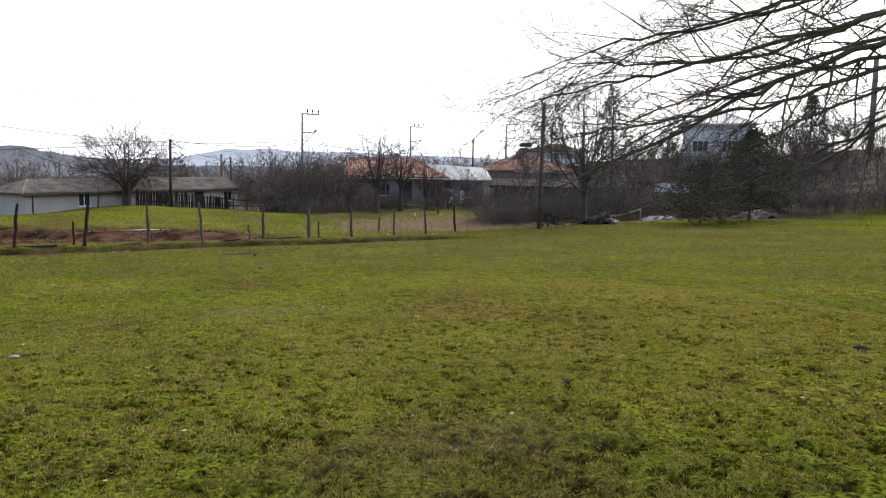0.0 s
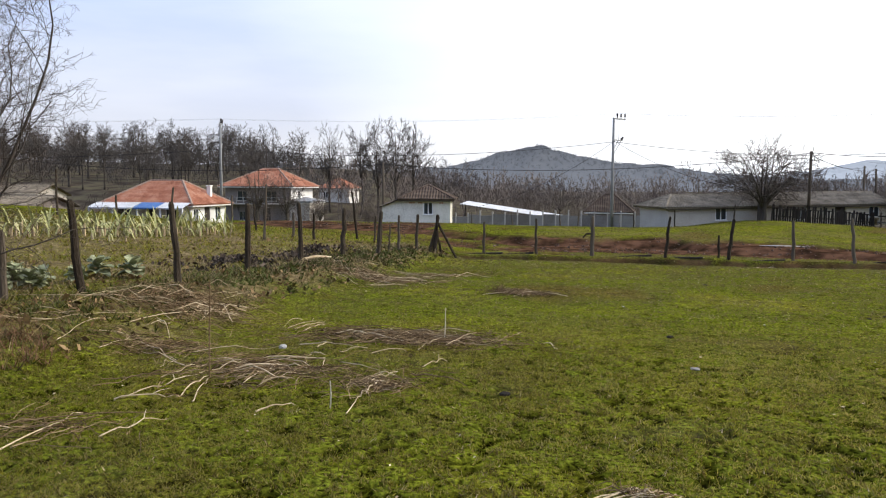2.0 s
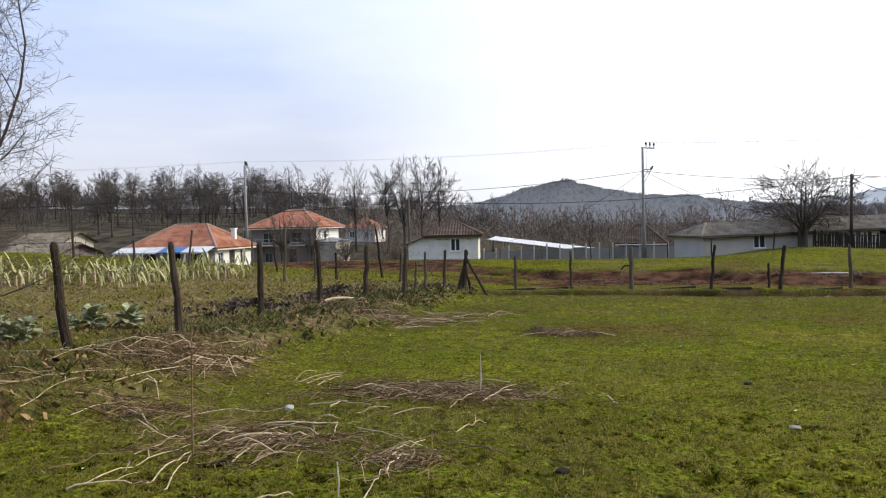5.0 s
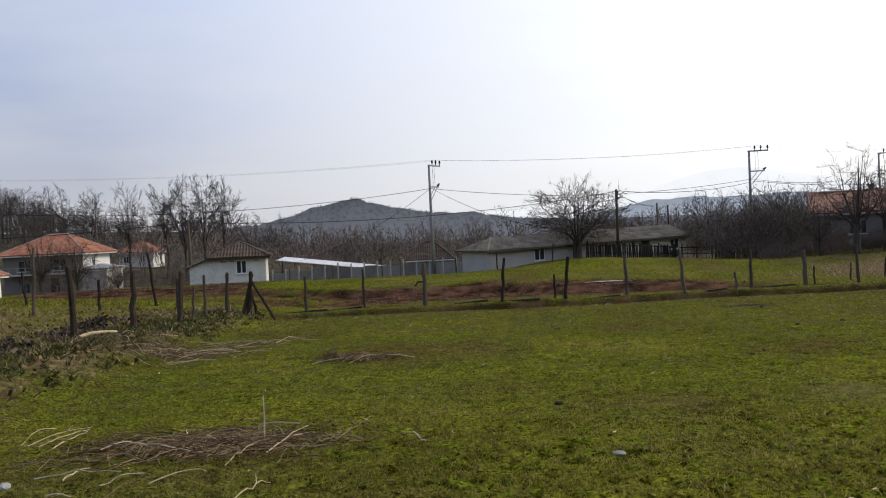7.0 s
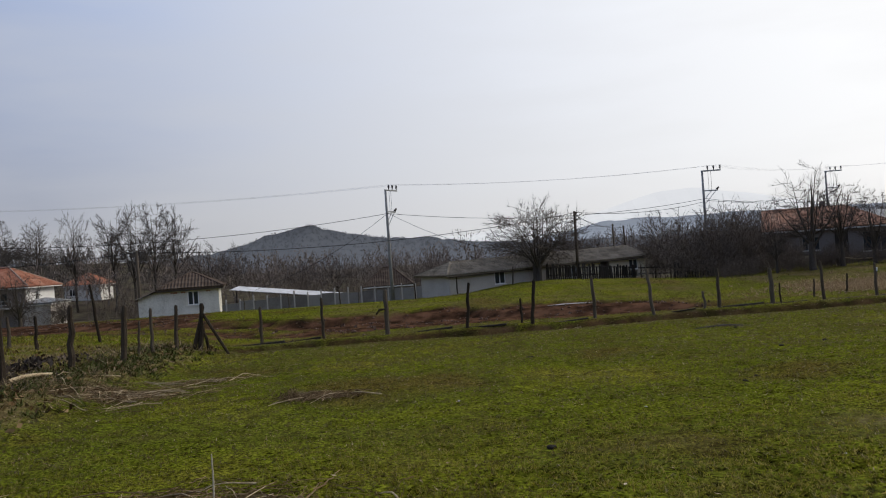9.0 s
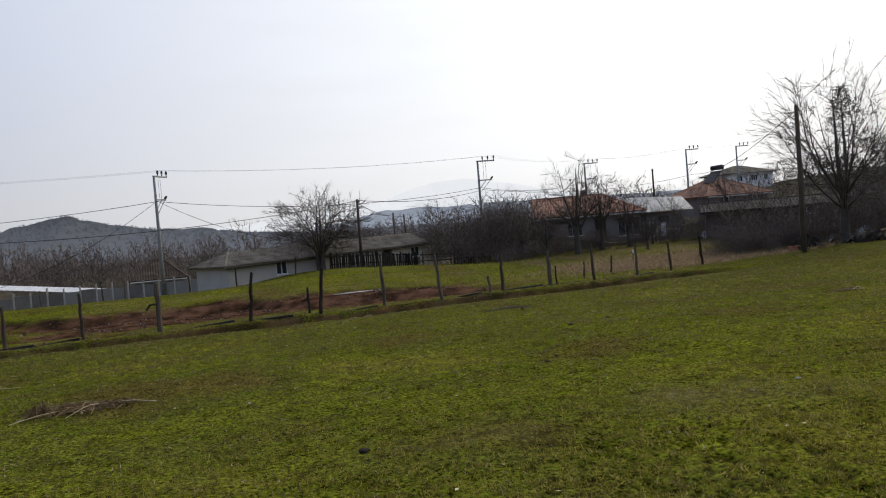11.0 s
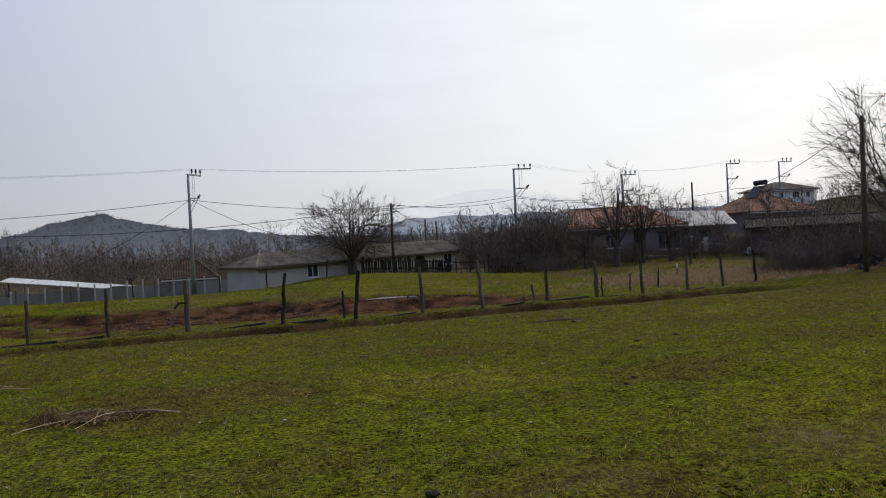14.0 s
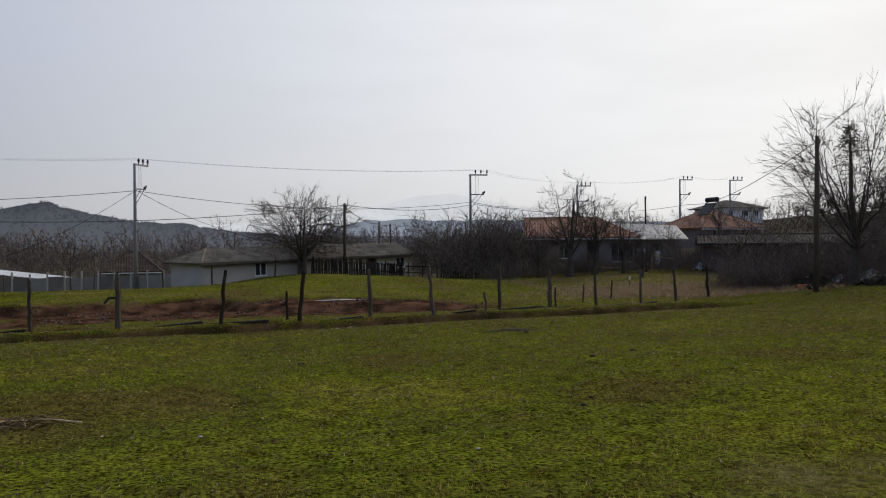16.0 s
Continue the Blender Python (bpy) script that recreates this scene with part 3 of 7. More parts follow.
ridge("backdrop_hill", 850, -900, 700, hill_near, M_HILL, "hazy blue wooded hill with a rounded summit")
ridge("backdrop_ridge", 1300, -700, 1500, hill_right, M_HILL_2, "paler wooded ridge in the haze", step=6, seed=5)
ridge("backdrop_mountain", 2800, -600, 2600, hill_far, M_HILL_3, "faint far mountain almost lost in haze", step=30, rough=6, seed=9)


# ---------------------------------------------------------------- trees
def unit(v):
    return v / max(np.linalg.norm(v), 1e-9)


def grow(rng, thick, thin, p, d, length, r, level, spec):
    """One branch and, along it, its side branches. spec: per level (segments, wobble, lift, children, angle, ratio, sides)."""
    seg, wob, lift, kids, angle, ratio, sides = spec[level][:7]
    pts, rad = [np.array(p, float)], [r]
    d = unit(np.array(d, float))
    tip = 0.25 if level + 1 < len(spec) else 0.45
    for i in range(seg):
        d = unit(d + rng.normal(0, wob, 3) + np.array([0, 0, lift]))
        pts.append(pts[-1] + d * length / seg)
        rad.append(r * (1 - (1 - tip) * (i + 1) / seg))
    (thick if level <= 1 else thin).add(pts, rad, sides, cap=level == 0)
    if level + 1 >= len(spec):
        return
    n = max(1, int(round(kids * rng.uniform(0.8, 1.2))))
    lo = spec[level + 1][7] if len(spec[level + 1]) > 7 else 0.25
    for k in range(n):
        t = lo + (1 - lo) * (k + rng.uniform(0, 1)) / n
        s = min(t * seg, seg - 1e-6)
        i = int(s)
        q = pts[i] + (pts[i + 1] - pts[i]) * (s - i)
        ax = unit(pts[i + 1] - pts[i])
        side = unit(np.cross(ax, rng.normal(0, 1, 3)))
        a = math.radians(angle * rng.uniform(0.65, 1.3))
        nd = ax * math.cos(a) + side * math.sin(a)
        rr = (rad[i] + (rad[i + 1] - rad[i]) * (s - i)) * rng.uniform(0.45, 0.7)
        grow(rng, thick, thin, q, nd, length * ratio * rng.uniform(0.7, 1.25) * (1.15 - 0.5 * t), max(rr, spec[-1][8] if len(spec[-1]) > 8 else 0.004), level + 1, spec)


def tree(name, seed, loc, length, r, spec, label, category="tree", mats=(None, None), stems=None, group="", min_r=0.006, bole=None):
    """A bare tree: trunk with limbs, and a crown of finer wood."""
    rng = np.random.default_rng(seed)
    thick, thin = Tubes(), Tubes()
    rows = [tuple(s) + (min_r,) if len(s) == 8 else tuple(s) + (0.25, min_r) for s in spec]
    if bole:
        bh, br = bole
        thick.add([(0, 0, -0.2), (0.02, 0.01, 0.15), (-0.03, 0.02, bh * 0.5), (0.02, -0.02, bh * 0.85), (0, 0, bh + 0.25)], [br * 1.45, br * 1.1, br, br * 1.12, br * 0.5], 9)
    for p, d, f in stems or [((0, 0, -0.1), (0.03, 0.02, 1), 1.0)]:
        grow(rng, thick, thin, p, d, length * f, r * f, 0, rows)
    ob = thing(name, loc, label, category, group)
    part("trunk", thick.mesh("trunk"), mats[0] or M_BARK, ob, smooth=True)
    part("crown", thin.mesh("crown"), mats[1] or M_TWIG, ob)
    return ob


def arc(rng, p, q, sag, wob, seg):
    """A bent way from p to q that hangs below the straight line by sag and wanders a little."""
    p, q = np.array(p, float), np.array(q, float)
    size = np.linalg.norm(q - p)
    mid = (p + q) / 2 - np.array([0, 0, sag * size]) + rng.normal(0, wob * size, 3)
    k = np.linspace(0, 1, seg + 1)[:, None]
    line = p * (1 - k) ** 2 + mid * 2 * k * (1 - k) + q * k ** 2
    line[1:-1] += rng.normal(0, wob * size / seg * 0.6, (seg - 1, 3))
    return line


def along_line(line, k):
    x = min(k, 0.999) * (len(line) - 1)
    i = int(x)
    return line[i] + (line[i + 1] - line[i]) * (x - i)


class Slivers:
    """Takes branches as Tubes does, but keeps one thin triangle a piece, for woods far off."""

    def __init__(self, rng):
        self.rng, self.out = rng, []

    def add(self, pts, radii, sides=3, cap=False):
        pts = np.asarray(pts, float)
        for i in range(len(pts) - 1):
            a = self.rng.uniform(0, 2 * math.pi)
            w = np.array([math.cos(a), math.sin(a), 0]) * radii[i]
            self.out += [pts[i] - w, pts[i] + w, pts[i + 1]]


def crown_wood(rng, thick, thin, fork, crown, counts, r, min_r, sag=0.0, low=0.25, spread=0.55, wob=1.0):
    """Limbs, branches and twigs from the fork of a trunk out to a rounded crown (half width, middle height, half height)."""
    rx, zc, rz = crown
    c, e = np.array([0, 0, zc]), np.array([rx, rx, rz])
    n0, n1, n2, n3 = counts
    for i in range(n0):
        u = 1 - (i + rng.uniform(0.2, 0.8)) / n0 * (1 + low)
        a = i * 2.4 + rng.uniform(-0.3, 0.3)
        d = np.array([math.sqrt(max(0, 1 - u * u)) * math.cos(a), math.sqrt(max(0, 1 - u * u)) * math.sin(a), u])
        q = c + e * d * rng.uniform(0.6, 0.88)
        limb_ = arc(rng, (0.02 * math.cos(a), 0.02 * math.sin(a), fork * rng.uniform(0.7, 1.1)), q, sag, 0.07 * wob, 8)
        rr = r * rng.uniform(0.32, 0.55)
        thick.add(limb_, np.maximum(min_r * 0.8, rr * (1 - np.linspace(0, 1, 9) ** 0.7 * 0.9)), 6)
        for j in range(n1):
            k = 0.22 + 0.78 * (j + rng.random()) / n1
            s = along_line(limb_, k)
            d2 = unit((s - c) / e * 0.8 + d * 0.5 + rng.normal(0, spread, 3))
            v = c + e * d2 * rng.uniform(0.78, 1.0) - s
            v = v * min(1.0, 0.62 * (rx + rz) / 2 / max(np.linalg.norm(v), 1e-6))
            l2 = arc(rng, s, s + v, sag * 0.8, 0.1 * wob, 5)
            r2 = max(min_r, rr * (1 - 0.85 * k) * 0.5)
            thick.add(l2, np.linspace(r2, max(min_r * 0.8, r2 * 0.35), 6), 4, cap=False)
            for m in range(n2):
                s3 = along_line(l2, 0.15 + 0.85 * (m + rng.random()) / n2)
                d3 = unit(unit(v) * 0.9 + rng.normal(0, 0.5, 3) + (s3 - c) / e * 0.35 + np.array([0, 0, 0.12]))
                size = np.linalg.norm(v) * rng.uniform(0.25, 0.5)
                l3 = arc(rng, s3, s3 + d3 * size, sag * 0.6, 0.1 * wob, 3)
                thin.add(l3, np.linspace(max(min_r, r2 * 0.4), min_r * 0.6, 4), 3, cap=False)
                for _ in range(n3):
                    s4 = along_line(l3, rng.uniform(0.15, 1))
                    d4 = unit(d3 + rng.normal(0, 0.45, 3) + np.array([0, 0, 0.2]))
                    thin.add([s4, s4 + d4 * size * rng.uniform(0.3, 0.65)], [min_r * 0.75, min_r * 0.4], 3, cap=False)


def crown_tree(name, seed, loc, trunk_r, fork, crown, counts, label, group="", mats=(None, None), min_r=0.02, sag=0.0, low=0.25, spread=0.55, stems=1, limb_r=None, wob=1.0):
    """A bare tree with a rounded crown on one trunk, or on a few that stand together."""
    rng = np.random.default_rng(seed)
    thick, thin = Tubes(), Tubes()
    for k in range(stems):
        a = k * 2.2 + 0.7
        off = 0.0 if stems == 1 else trunk_r * 0.75
        line = arc(rng, (off * math.cos(a), off * math.sin(a), -0.25), (off * 1.6 * math.cos(a), off * 1.6 * math.sin(a), fork * (1.1 + 0.15 * k)), 0.0, 0.05, 6)
        line[0, :2] *= 1.15
        thick.add(line, trunk_r * np.array([1.45, 1.12, 1.0, 0.95, 0.9, 0.85, 0.6]), 9)
    thick.add(arc(rng, (0, 0, fork * 0.9), (rng.normal(0, 0.15), rng.normal(0, 0.15), crown[1] + crown[2] * 0.55), 0.0, 0.05, 7), np.linspace(trunk_r * 0.75, min_r, 8), 6)
    crown_wood(rng, thick, thin, fork, crown, counts, limb_r or trunk_r, min_r, sag, low, spread, wob)
    ob = thing(name, loc, label, "tree", group)
    part("trunk", thick.mesh("trunk"), mats[0] or M_BARK, ob, smooth=True)
    part("crown", thin.mesh("crown"), mats[1] or M_TWIG, ob)
    return ob


# segments, wobble, lift, children, angle, ratio, sides, first child along the branch
SCRUB = [(6, 0.17, 0.04, 8, 42, 0.5, 4, 0.0), (4, 0.22, 0.05, 7, 44, 0.6, 3, 0.15), (2, 0.25, 0.03, 0, 0, 0, 3, 0.15)]


def copy_scaled(ob, x, y, s, rz, label="", sz=None):
    c = copy_thing(ob, pose(x, y, ground(x, y) - 0.08, 0, 0, rz))
    c.scale = (s, s, sz or s)
    if label:
        c["label"] = label
    return c


# the wide tree in front of the long shed
crown_tree("shed_tree", 11, (11.35, 66.6, ground(11.35, 66.6)), 0.2, 1.3, (4.8, 3.75, 3.1), (20, 8, 6, 4), "wide bare tree with many fanning limbs before the shed", mats=(M_BARK, M_TWIG), min_r=0.012, sag=-0.04, low=0.3, stems=3, limb_r=0.2)


# bare trees of the wood and the village, one of each shape, then copies set to the height of their tops
oaks = [crown_tree("bare_tree", 20 + i, (x, y, ground(x, y)), 0.2, fork, crown, (10, 8, 7, 6), "bare woodland tree with a rounded spreading crown", "woodland trees", (M_BARK, M_PALE), 0.015, 0.03, 0.3, 0.38, limb_r=0.2, wob=0.6)
        for i, (x, y, fork, crown) in enumerate([(-33.9, 108, 5.2, (3.2, 9.9, 4.5)), (-30.9, 106.5, 5.0, (4.1, 10.0, 4.9)), (-51.7, 109, 3.4, (4.6, 8.6, 4.7))])]
slims = [crown_tree("slim_tree", 30 + i, (x, y, ground(x, y)), 0.16, fork, crown, (9, 7, 7, 6), "slender bare tree with a narrow crown", "woodland trees", (M_BARK, M_PALE), 0.015, 0.04, 0.3, 0.38, limb_r=0.16, wob=0.6)
         for i, (x, y, fork, crown) in enumerate([(-36.9, 109, 6.0, (2.4, 10.2, 3.8)), (-28.6, 108, 5.6, (3.0, 9.8, 4.4))])]


def to_top(src, x, y, top, rz, wide=1.0):
    """A copy of a tree of about 13 m whose tip reaches that height."""
    k = (top - ground(x, y)) / 14.2
    return copy_scaled(src, x, y, k * wide, rz, sz=k)


for x, y, top, src, wide in [(-41.7, 109, 10.6, oaks[0], 0.85), (-46.9, 110, 10.6, slims[1], 1.0), (-58.0, 113, 9.9, oaks[1], 0.9), (-63.5, 115, 9.4, slims[0], 1.1), (-68.0, 114, 9.8, oaks[0], 1.0), (-70.5, 116, 9.6, slims[1], 1.1), (-26.0, 115, 6.9, oaks[2], 1.15), (-23.0, 118, 5.6, oaks[0], 1.1), (45.2, 132, 8.1, oaks[2], 0.95), (36.0, 140, 2.8, oaks[0], 1.2), (-7.4, 103, 3.1, oaks[2], 1.7), (-12.5, 108, 2.2, oaks[1], 1.5), (26.5, 116, 3.2, oaks[1], 1.3), (50.5, 128, 5.2, oaks[0], 1.0)]:
    to_top(src, x, y, top, rnd.uniform(0, 360), wide)
for i in range(84):
    x = -66 - 125 * rnd.random() ** 0.9
    y = 118 + (i % 3) * 22 + rnd.uniform(-8, 8) + 0.12 * (-66 - x)
    rise = 9.0 + 0.12 * min(22, max(0, -70 - x))
    to_top(rnd.choice(oaks + slims), x, y, 1.7 + (rise - 1.7 + rnd.uniform(-1.2, 1.2)) * y / 117, rnd.uniform(0, 360), rnd.uniform(0.95, 1.4))

# scrub: thickets of thin stems
def thicket(seed, loc, h, n, spread, label, mats, min_r=0.012, r=0.032):
    rng = random.Random(seed)
    stems = []
    for _ in range(n):
        a, q = rng.uniform(0, 6.28), spread * math.sqrt(rng.random())
        x, y = q * math.cos(a), q * math.sin(a)
        stems.append(((x, y, -0.15), (x * 0.18 / spread + rng.uniform(-0.2, 0.2), y * 0.18 / spread + rng.uniform(-0.2, 0.2), 1), rng.uniform(0.7, 1.08) * (1 - 0.4 * (q / spread) ** 2)))
    return tree("thicket", seed, loc, h, r, SCRUB, label, "bush", mats, stems, "thickets", min_r)


scrub = [thicket(40 + i, (x, y, ground(x, y)), h, 12, 1.7, "leafless brown thicket of thin stems", (M_TWIG_RED, M_TWIG_RED)) for i, (x, y, h) in enumerate([(23.4, 63, 4.2), (25.8, 62, 4.6), (26.8, 64.8, 3.6)])]
for x, y, s in [(24, 60.5, 0.9), (27, 60.5, 0.85), (23.5, 66, 1.05), (28, 66, 1.15), (29.2, 67.5, 1.1), (27.0, 63.5, 1.1), (26.0, 65.5, 1.2), (24.6, 63, 1.05), (28.6, 62.5, 0.8), (22.4, 67, 1.1), (25.4, 69, 1.25), (29.0, 60.5, 0.6), (42, 60.5, 0.45), (45.5, 61, 0.5), (31, 73, 1.2), (26, 72, 1.1), (35, 74, 1.2), (40, 76, 1.2), (45, 78, 1.2), (24.0, 72, 0.8)]:
    copy_scaled(rnd.choice(scrub), x, y, s * 1.15, rnd.uniform(0, 360))
for i in range(14):
    x = 22.5 + 0.6 * i + rnd.uniform(-0.3, 0.3)
    copy_scaled(rnd.choice(scrub), x, 58.2 - 0.04 * (x - 22) + rnd.uniform(-1.3, 1.6), rnd.uniform(0.24, 0.42), rnd.uniform(0, 360), "low dark leafless brush before the tiled house")
for i in range(46):
    x = 28 + 0.5 * i + rnd.uniform(-0.4, 0.4)
    copy_scaled(rnd.choice(scrub), x, rnd.uniform(56.6, 60.5) - 0.1 * (x - 28), rnd.uniform(0.28, 0.46) if x < 38 else rnd.uniform(0.2, 0.34), rnd.uniform(0, 360), "low dark leafless brush before the tiled house")
for i in range(18):
    copy_scaled(rnd.choice(scrub), rnd.uniform(40, 58), rnd.uniform(60.5, 64), rnd.uniform(0.32, 0.5), rnd.uniform(0, 360), "low leafless brush along the yard of the tiled house")
# hedge that closes the pasture on the sunny side
HEDGE = [(26.6, 36.4), (29.5, 37.2), (36.0, 38.4), (43.0, 37.4), (48.0, 32.5), (49.5, 24.0), (46.0, 13.0), (42.0, 4.0)]
for i in range(104):
    t = i / 103 * (len(HEDGE) - 1.001)
    (xa, ya), (xb, yb) = HEDGE[int(t)], HEDGE[int(t) + 1]
    x, y = xa + (xb - xa) * (t % 1) + rnd.uniform(-0.6, 1.4), ya + (yb - ya) * (t % 1) + rnd.uniform(-0.4, 2.2)
    copy_scaled(rnd.choice(scrub), x, y, rnd.uniform(0.28, 0.45) if t < 2 else rnd.uniform(0.38, 0.7), rnd.uniform(0, 360), "low tangled leafless hedge scrub")
for i in range(16):
    copy_scaled(rnd.choice(scrub), rnd.uniform(29.6, 37.5), rnd.uniform(36.6, 40.5), rnd.uniform(0.36, 0.6), rnd.uniform(0, 360), "dense leafless hedge scrub round the wooden pole")
for i in range(34):
    x, y = rnd.uniform(34, 84), rnd.uniform(39, 66)
    if y > 58 and x < 66:
        continue
    copy_scaled(rnd.choice(scrub), x, y, rnd.uniform(0.7, 1.35), rnd.uniform(0, 360))
for i in range(22):
    x, y = rnd.uniform(48, 120), rnd.uniform(30, 80)
    copy_scaled(rnd.choice(slims + oaks), x, y, rnd.uniform(0.38, 0.56), rnd.uniform(0, 360), "bare tree on the rising ground")


def far_scrub(name, places, mat, label, seed, counts=(5, 4, 4, 2), width=0.022, base=ground, category="scrub"):
    """Far scrub that nobody could count: rounded bare crowns of thin twigs in a few shapes, joined."""
    rng = np.random.default_rng(seed)
    shapes = []
    for k in range(7):
        sl = Slivers(rng)
        sl.add(arc(rng, (0, 0, -0.04), (rng.normal(0, 0.03), 0, 0.5), 0, 0.06, 3), [0.02, 0.015, 0.012, 0.01])
        crown_wood(rng, sl, sl, rng.uniform(0.1, 0.25), (rng.uniform(0.3, 0.46), rng.uniform(0.52, 0.6), rng.uniform(0.36, 0.44)), counts, 0.016, width / 5, 0.04)
        shapes.append(np.array(sl.out))
    out = []
    for x, y, h in places:
        a = rng.uniform(0, 2 * math.pi)
        v = shapes[rng.integers(7)] * h
        out.append(np.stack([x + v[:, 0] * math.cos(a) - v[:, 1] * math.sin(a), y + v[:, 0] * math.sin(a) + v[:, 1] * math.cos(a), base(x, y) + v[:, 2]], -1))
    me = tris_mesh(name, np.concatenate(out), 3)
    me.materials.append(mat)
    return tagged(new(name, me), label, category, kind="stuff")


places = []
for i in range(330):
    x, y = rnd.uniform(-46, 80), rnd.uniform(99, 190)
    big = 0.35 + 1.1 * float(vnoise(x, y, 17, 91))
    places.append((x, y, big * rnd.uniform(5.4, 8.0)))
far_scrub("valley_scrub", places, M_SCRUB_FAR, "bare brown scrub filling the valley floor", 1, (6, 5, 5, 2), 0.036)
places = [(rnd.uniform(-360, 360), 849 - 120 * rnd.random() ** 1.6, rnd.uniform(3.0, 5.5)) for _ in range(2200)] + [(-83, 846, 5.5), (-80, 846, 5), (-86, 846, 5), (-77, 846, 4.5)]


def on_hill(x, y):
    return -12 + (float(hill_near(x)) + 12) * max(0.0, 1 - (850 - y) / 220) ** 0.8


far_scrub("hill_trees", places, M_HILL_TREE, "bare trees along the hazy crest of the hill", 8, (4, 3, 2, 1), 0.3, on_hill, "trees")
places = []
for i in range(760):
    x = rnd.uniform(-230, -40)
    places.append((x, rnd.uniform(108, 225) + 0.1 * (-48 - x), rnd.uniform(3.0, 5.2) + 1.6 * min(1.0, max(0.0, (-75 - x) / 30))))
far_scrub("wood_scrub", places, M_PALE, "grey bare undergrowth of the wooded slope", 2, (6, 5, 5, 2), 0.05)
places = []
for i in range(480):
    x, y = rnd.uniform(60, 220), rnd.uniform(66, 200)
    if not (84 < x < 104 and 98 < y < 122):
        places.append((x, y, rnd.uniform(3.0, 6.0)))
for i in range(190):
    x, y = rnd.uniform(50, 104), rnd.uniform(18, 60)
    if math.hypot(x - 79, y - 64) > 8:
        places.append((x, y, rnd.uniform(2.6, 5.2)))
far_scrub("slope_scrub", places, M_TWIG_RED, "bare brown scrub on the rising ground", 3, (5, 4, 4, 2), 0.045)
for x, y, s in [(-38.5, 80, 0.75), (-36, 82, 0.8), (-34, 84, 0.7), (-31, 78, 0.7), (-28, 83, 0.9), (-25, 80, 0.8), (-23, 76, 0.7), (-20.5, 84, 0.9), (-9, 92, 1.0), (-5, 95, 1.1), (-12, 96, 1.2), (3, 96, 1.0), (6.5, 98, 1.1)]:
    copy_scaled(rnd.choice(scrub), x, y, s, rnd.uniform(0, 360), "small bare garden bush by the houses")

# orchard trees beside the tiled houses
orchard = [crown_tree("orchard_tree", 60 + i, (x, y, ground(x, y)), r, fork, crown, (10, 8, 7, 4), "crooked bare fruit tree with a dark trunk", "orchard trees", (M_BARK, M_TWIG), 0.0085, 0.05, wob=0.75)
           for i, (x, y, r, fork, crown) in enumerate([(28.4, 56, 0.22, 2.0, (2.7, 4.95, 2.6)), (30.8, 56.5, 0.15, 1.9, (2.1, 4.2, 2.0))])]
for x, y, s in [(33.5, 57, 0.7), (32.0, 52.5, 0.4), (36.0, 57.5, 0.45), (26.6, 57.5, 0.6),  (-34, 70, 0.8), (-31.6, 71.5, 0.75), (-41, 74, 0.65), (-27.5, 70, 0.55), (-43.5, 72, 0.5), (18.5, 77, 0.85)]:
    copy_scaled(rnd.choice(orchard), x, y, s, rnd.uniform(0, 360))

# the tall tree by the wooden pole
crown_tree("hedge_tree", 74, (32.0, 35.6, ground(32.0, 35.6)), 0.2, 2.3, (4.0, 5.7, 4.1), (14, 9, 7, 4), "tall bare tree with upswept limbs in the hedge", mats=(M_BARK, M_TWIG), min_r=0.009, sag=0.1, low=0.2, limb_r=0.17)

# many-stemmed tree at the garden corner
WILLOW = [(9, 0.11, 0.01, 12, 46, 0.36, 6, 0.0), (7, 0.19, 0.04, 7, 46, 0.5, 4, 0.1), (4, 0.22, 0.04, 5, 44, 0.55, 3, 0.15), (3, 0.22, 0.04, 3, 42, 0.5, 3, 0.15), (2, 0.2, 0.03, 0, 0, 0, 3, 0.2)]
garden_stems = [((0.25 * math.cos(i * 2.4), 0.3 * math.sin(i * 2.4), -0.1), (0.2 * math.cos(i * 2.4) - 0.03, 0.26 * math.sin(i * 2.4), 1), 0.8 + 0.07 * (i * 5 % 7)) for i in range(13)]
tree("garden_tree", 83, (-8.15, 9.3, ground(-8.15, 9.3)), 4.9, 0.036, WILLOW, "bare many-stemmed tree at the garden corner", min_r=0.003, mats=(M_BARK, M_TWIG), stems=garden_stems)

# overhanging tree near the path: trunk out of view, long branches that arch over the grass
rng_o = np.random.default_rng(5)
o_thick, o_thin = Tubes(), Tubes()
o_base = np.array([12.6, 5.2, 0.0])
o_z = ground(12.6, 5.2)
o_thick.add([(0, 0, -0.2), (0.05, 0.05, 1.2), (-0.05, 0.15, 2.6), (-0.3, 0.3, 4.2), (-0.5, 0.5, 6.0)], [0.26, 0.22, 0.19, 0.13, 0.06], 9)
ARCH = [(6, 0.11, -0.01, 7, 40, 0.42, 4, 0.18, 0.003), (4, 0.2, 0.0, 6, 42, 0.45, 3, 0.15, 0.003), (3, 0.2, 0.02, 0, 0, 0, 3, 0.15, 0.003)]


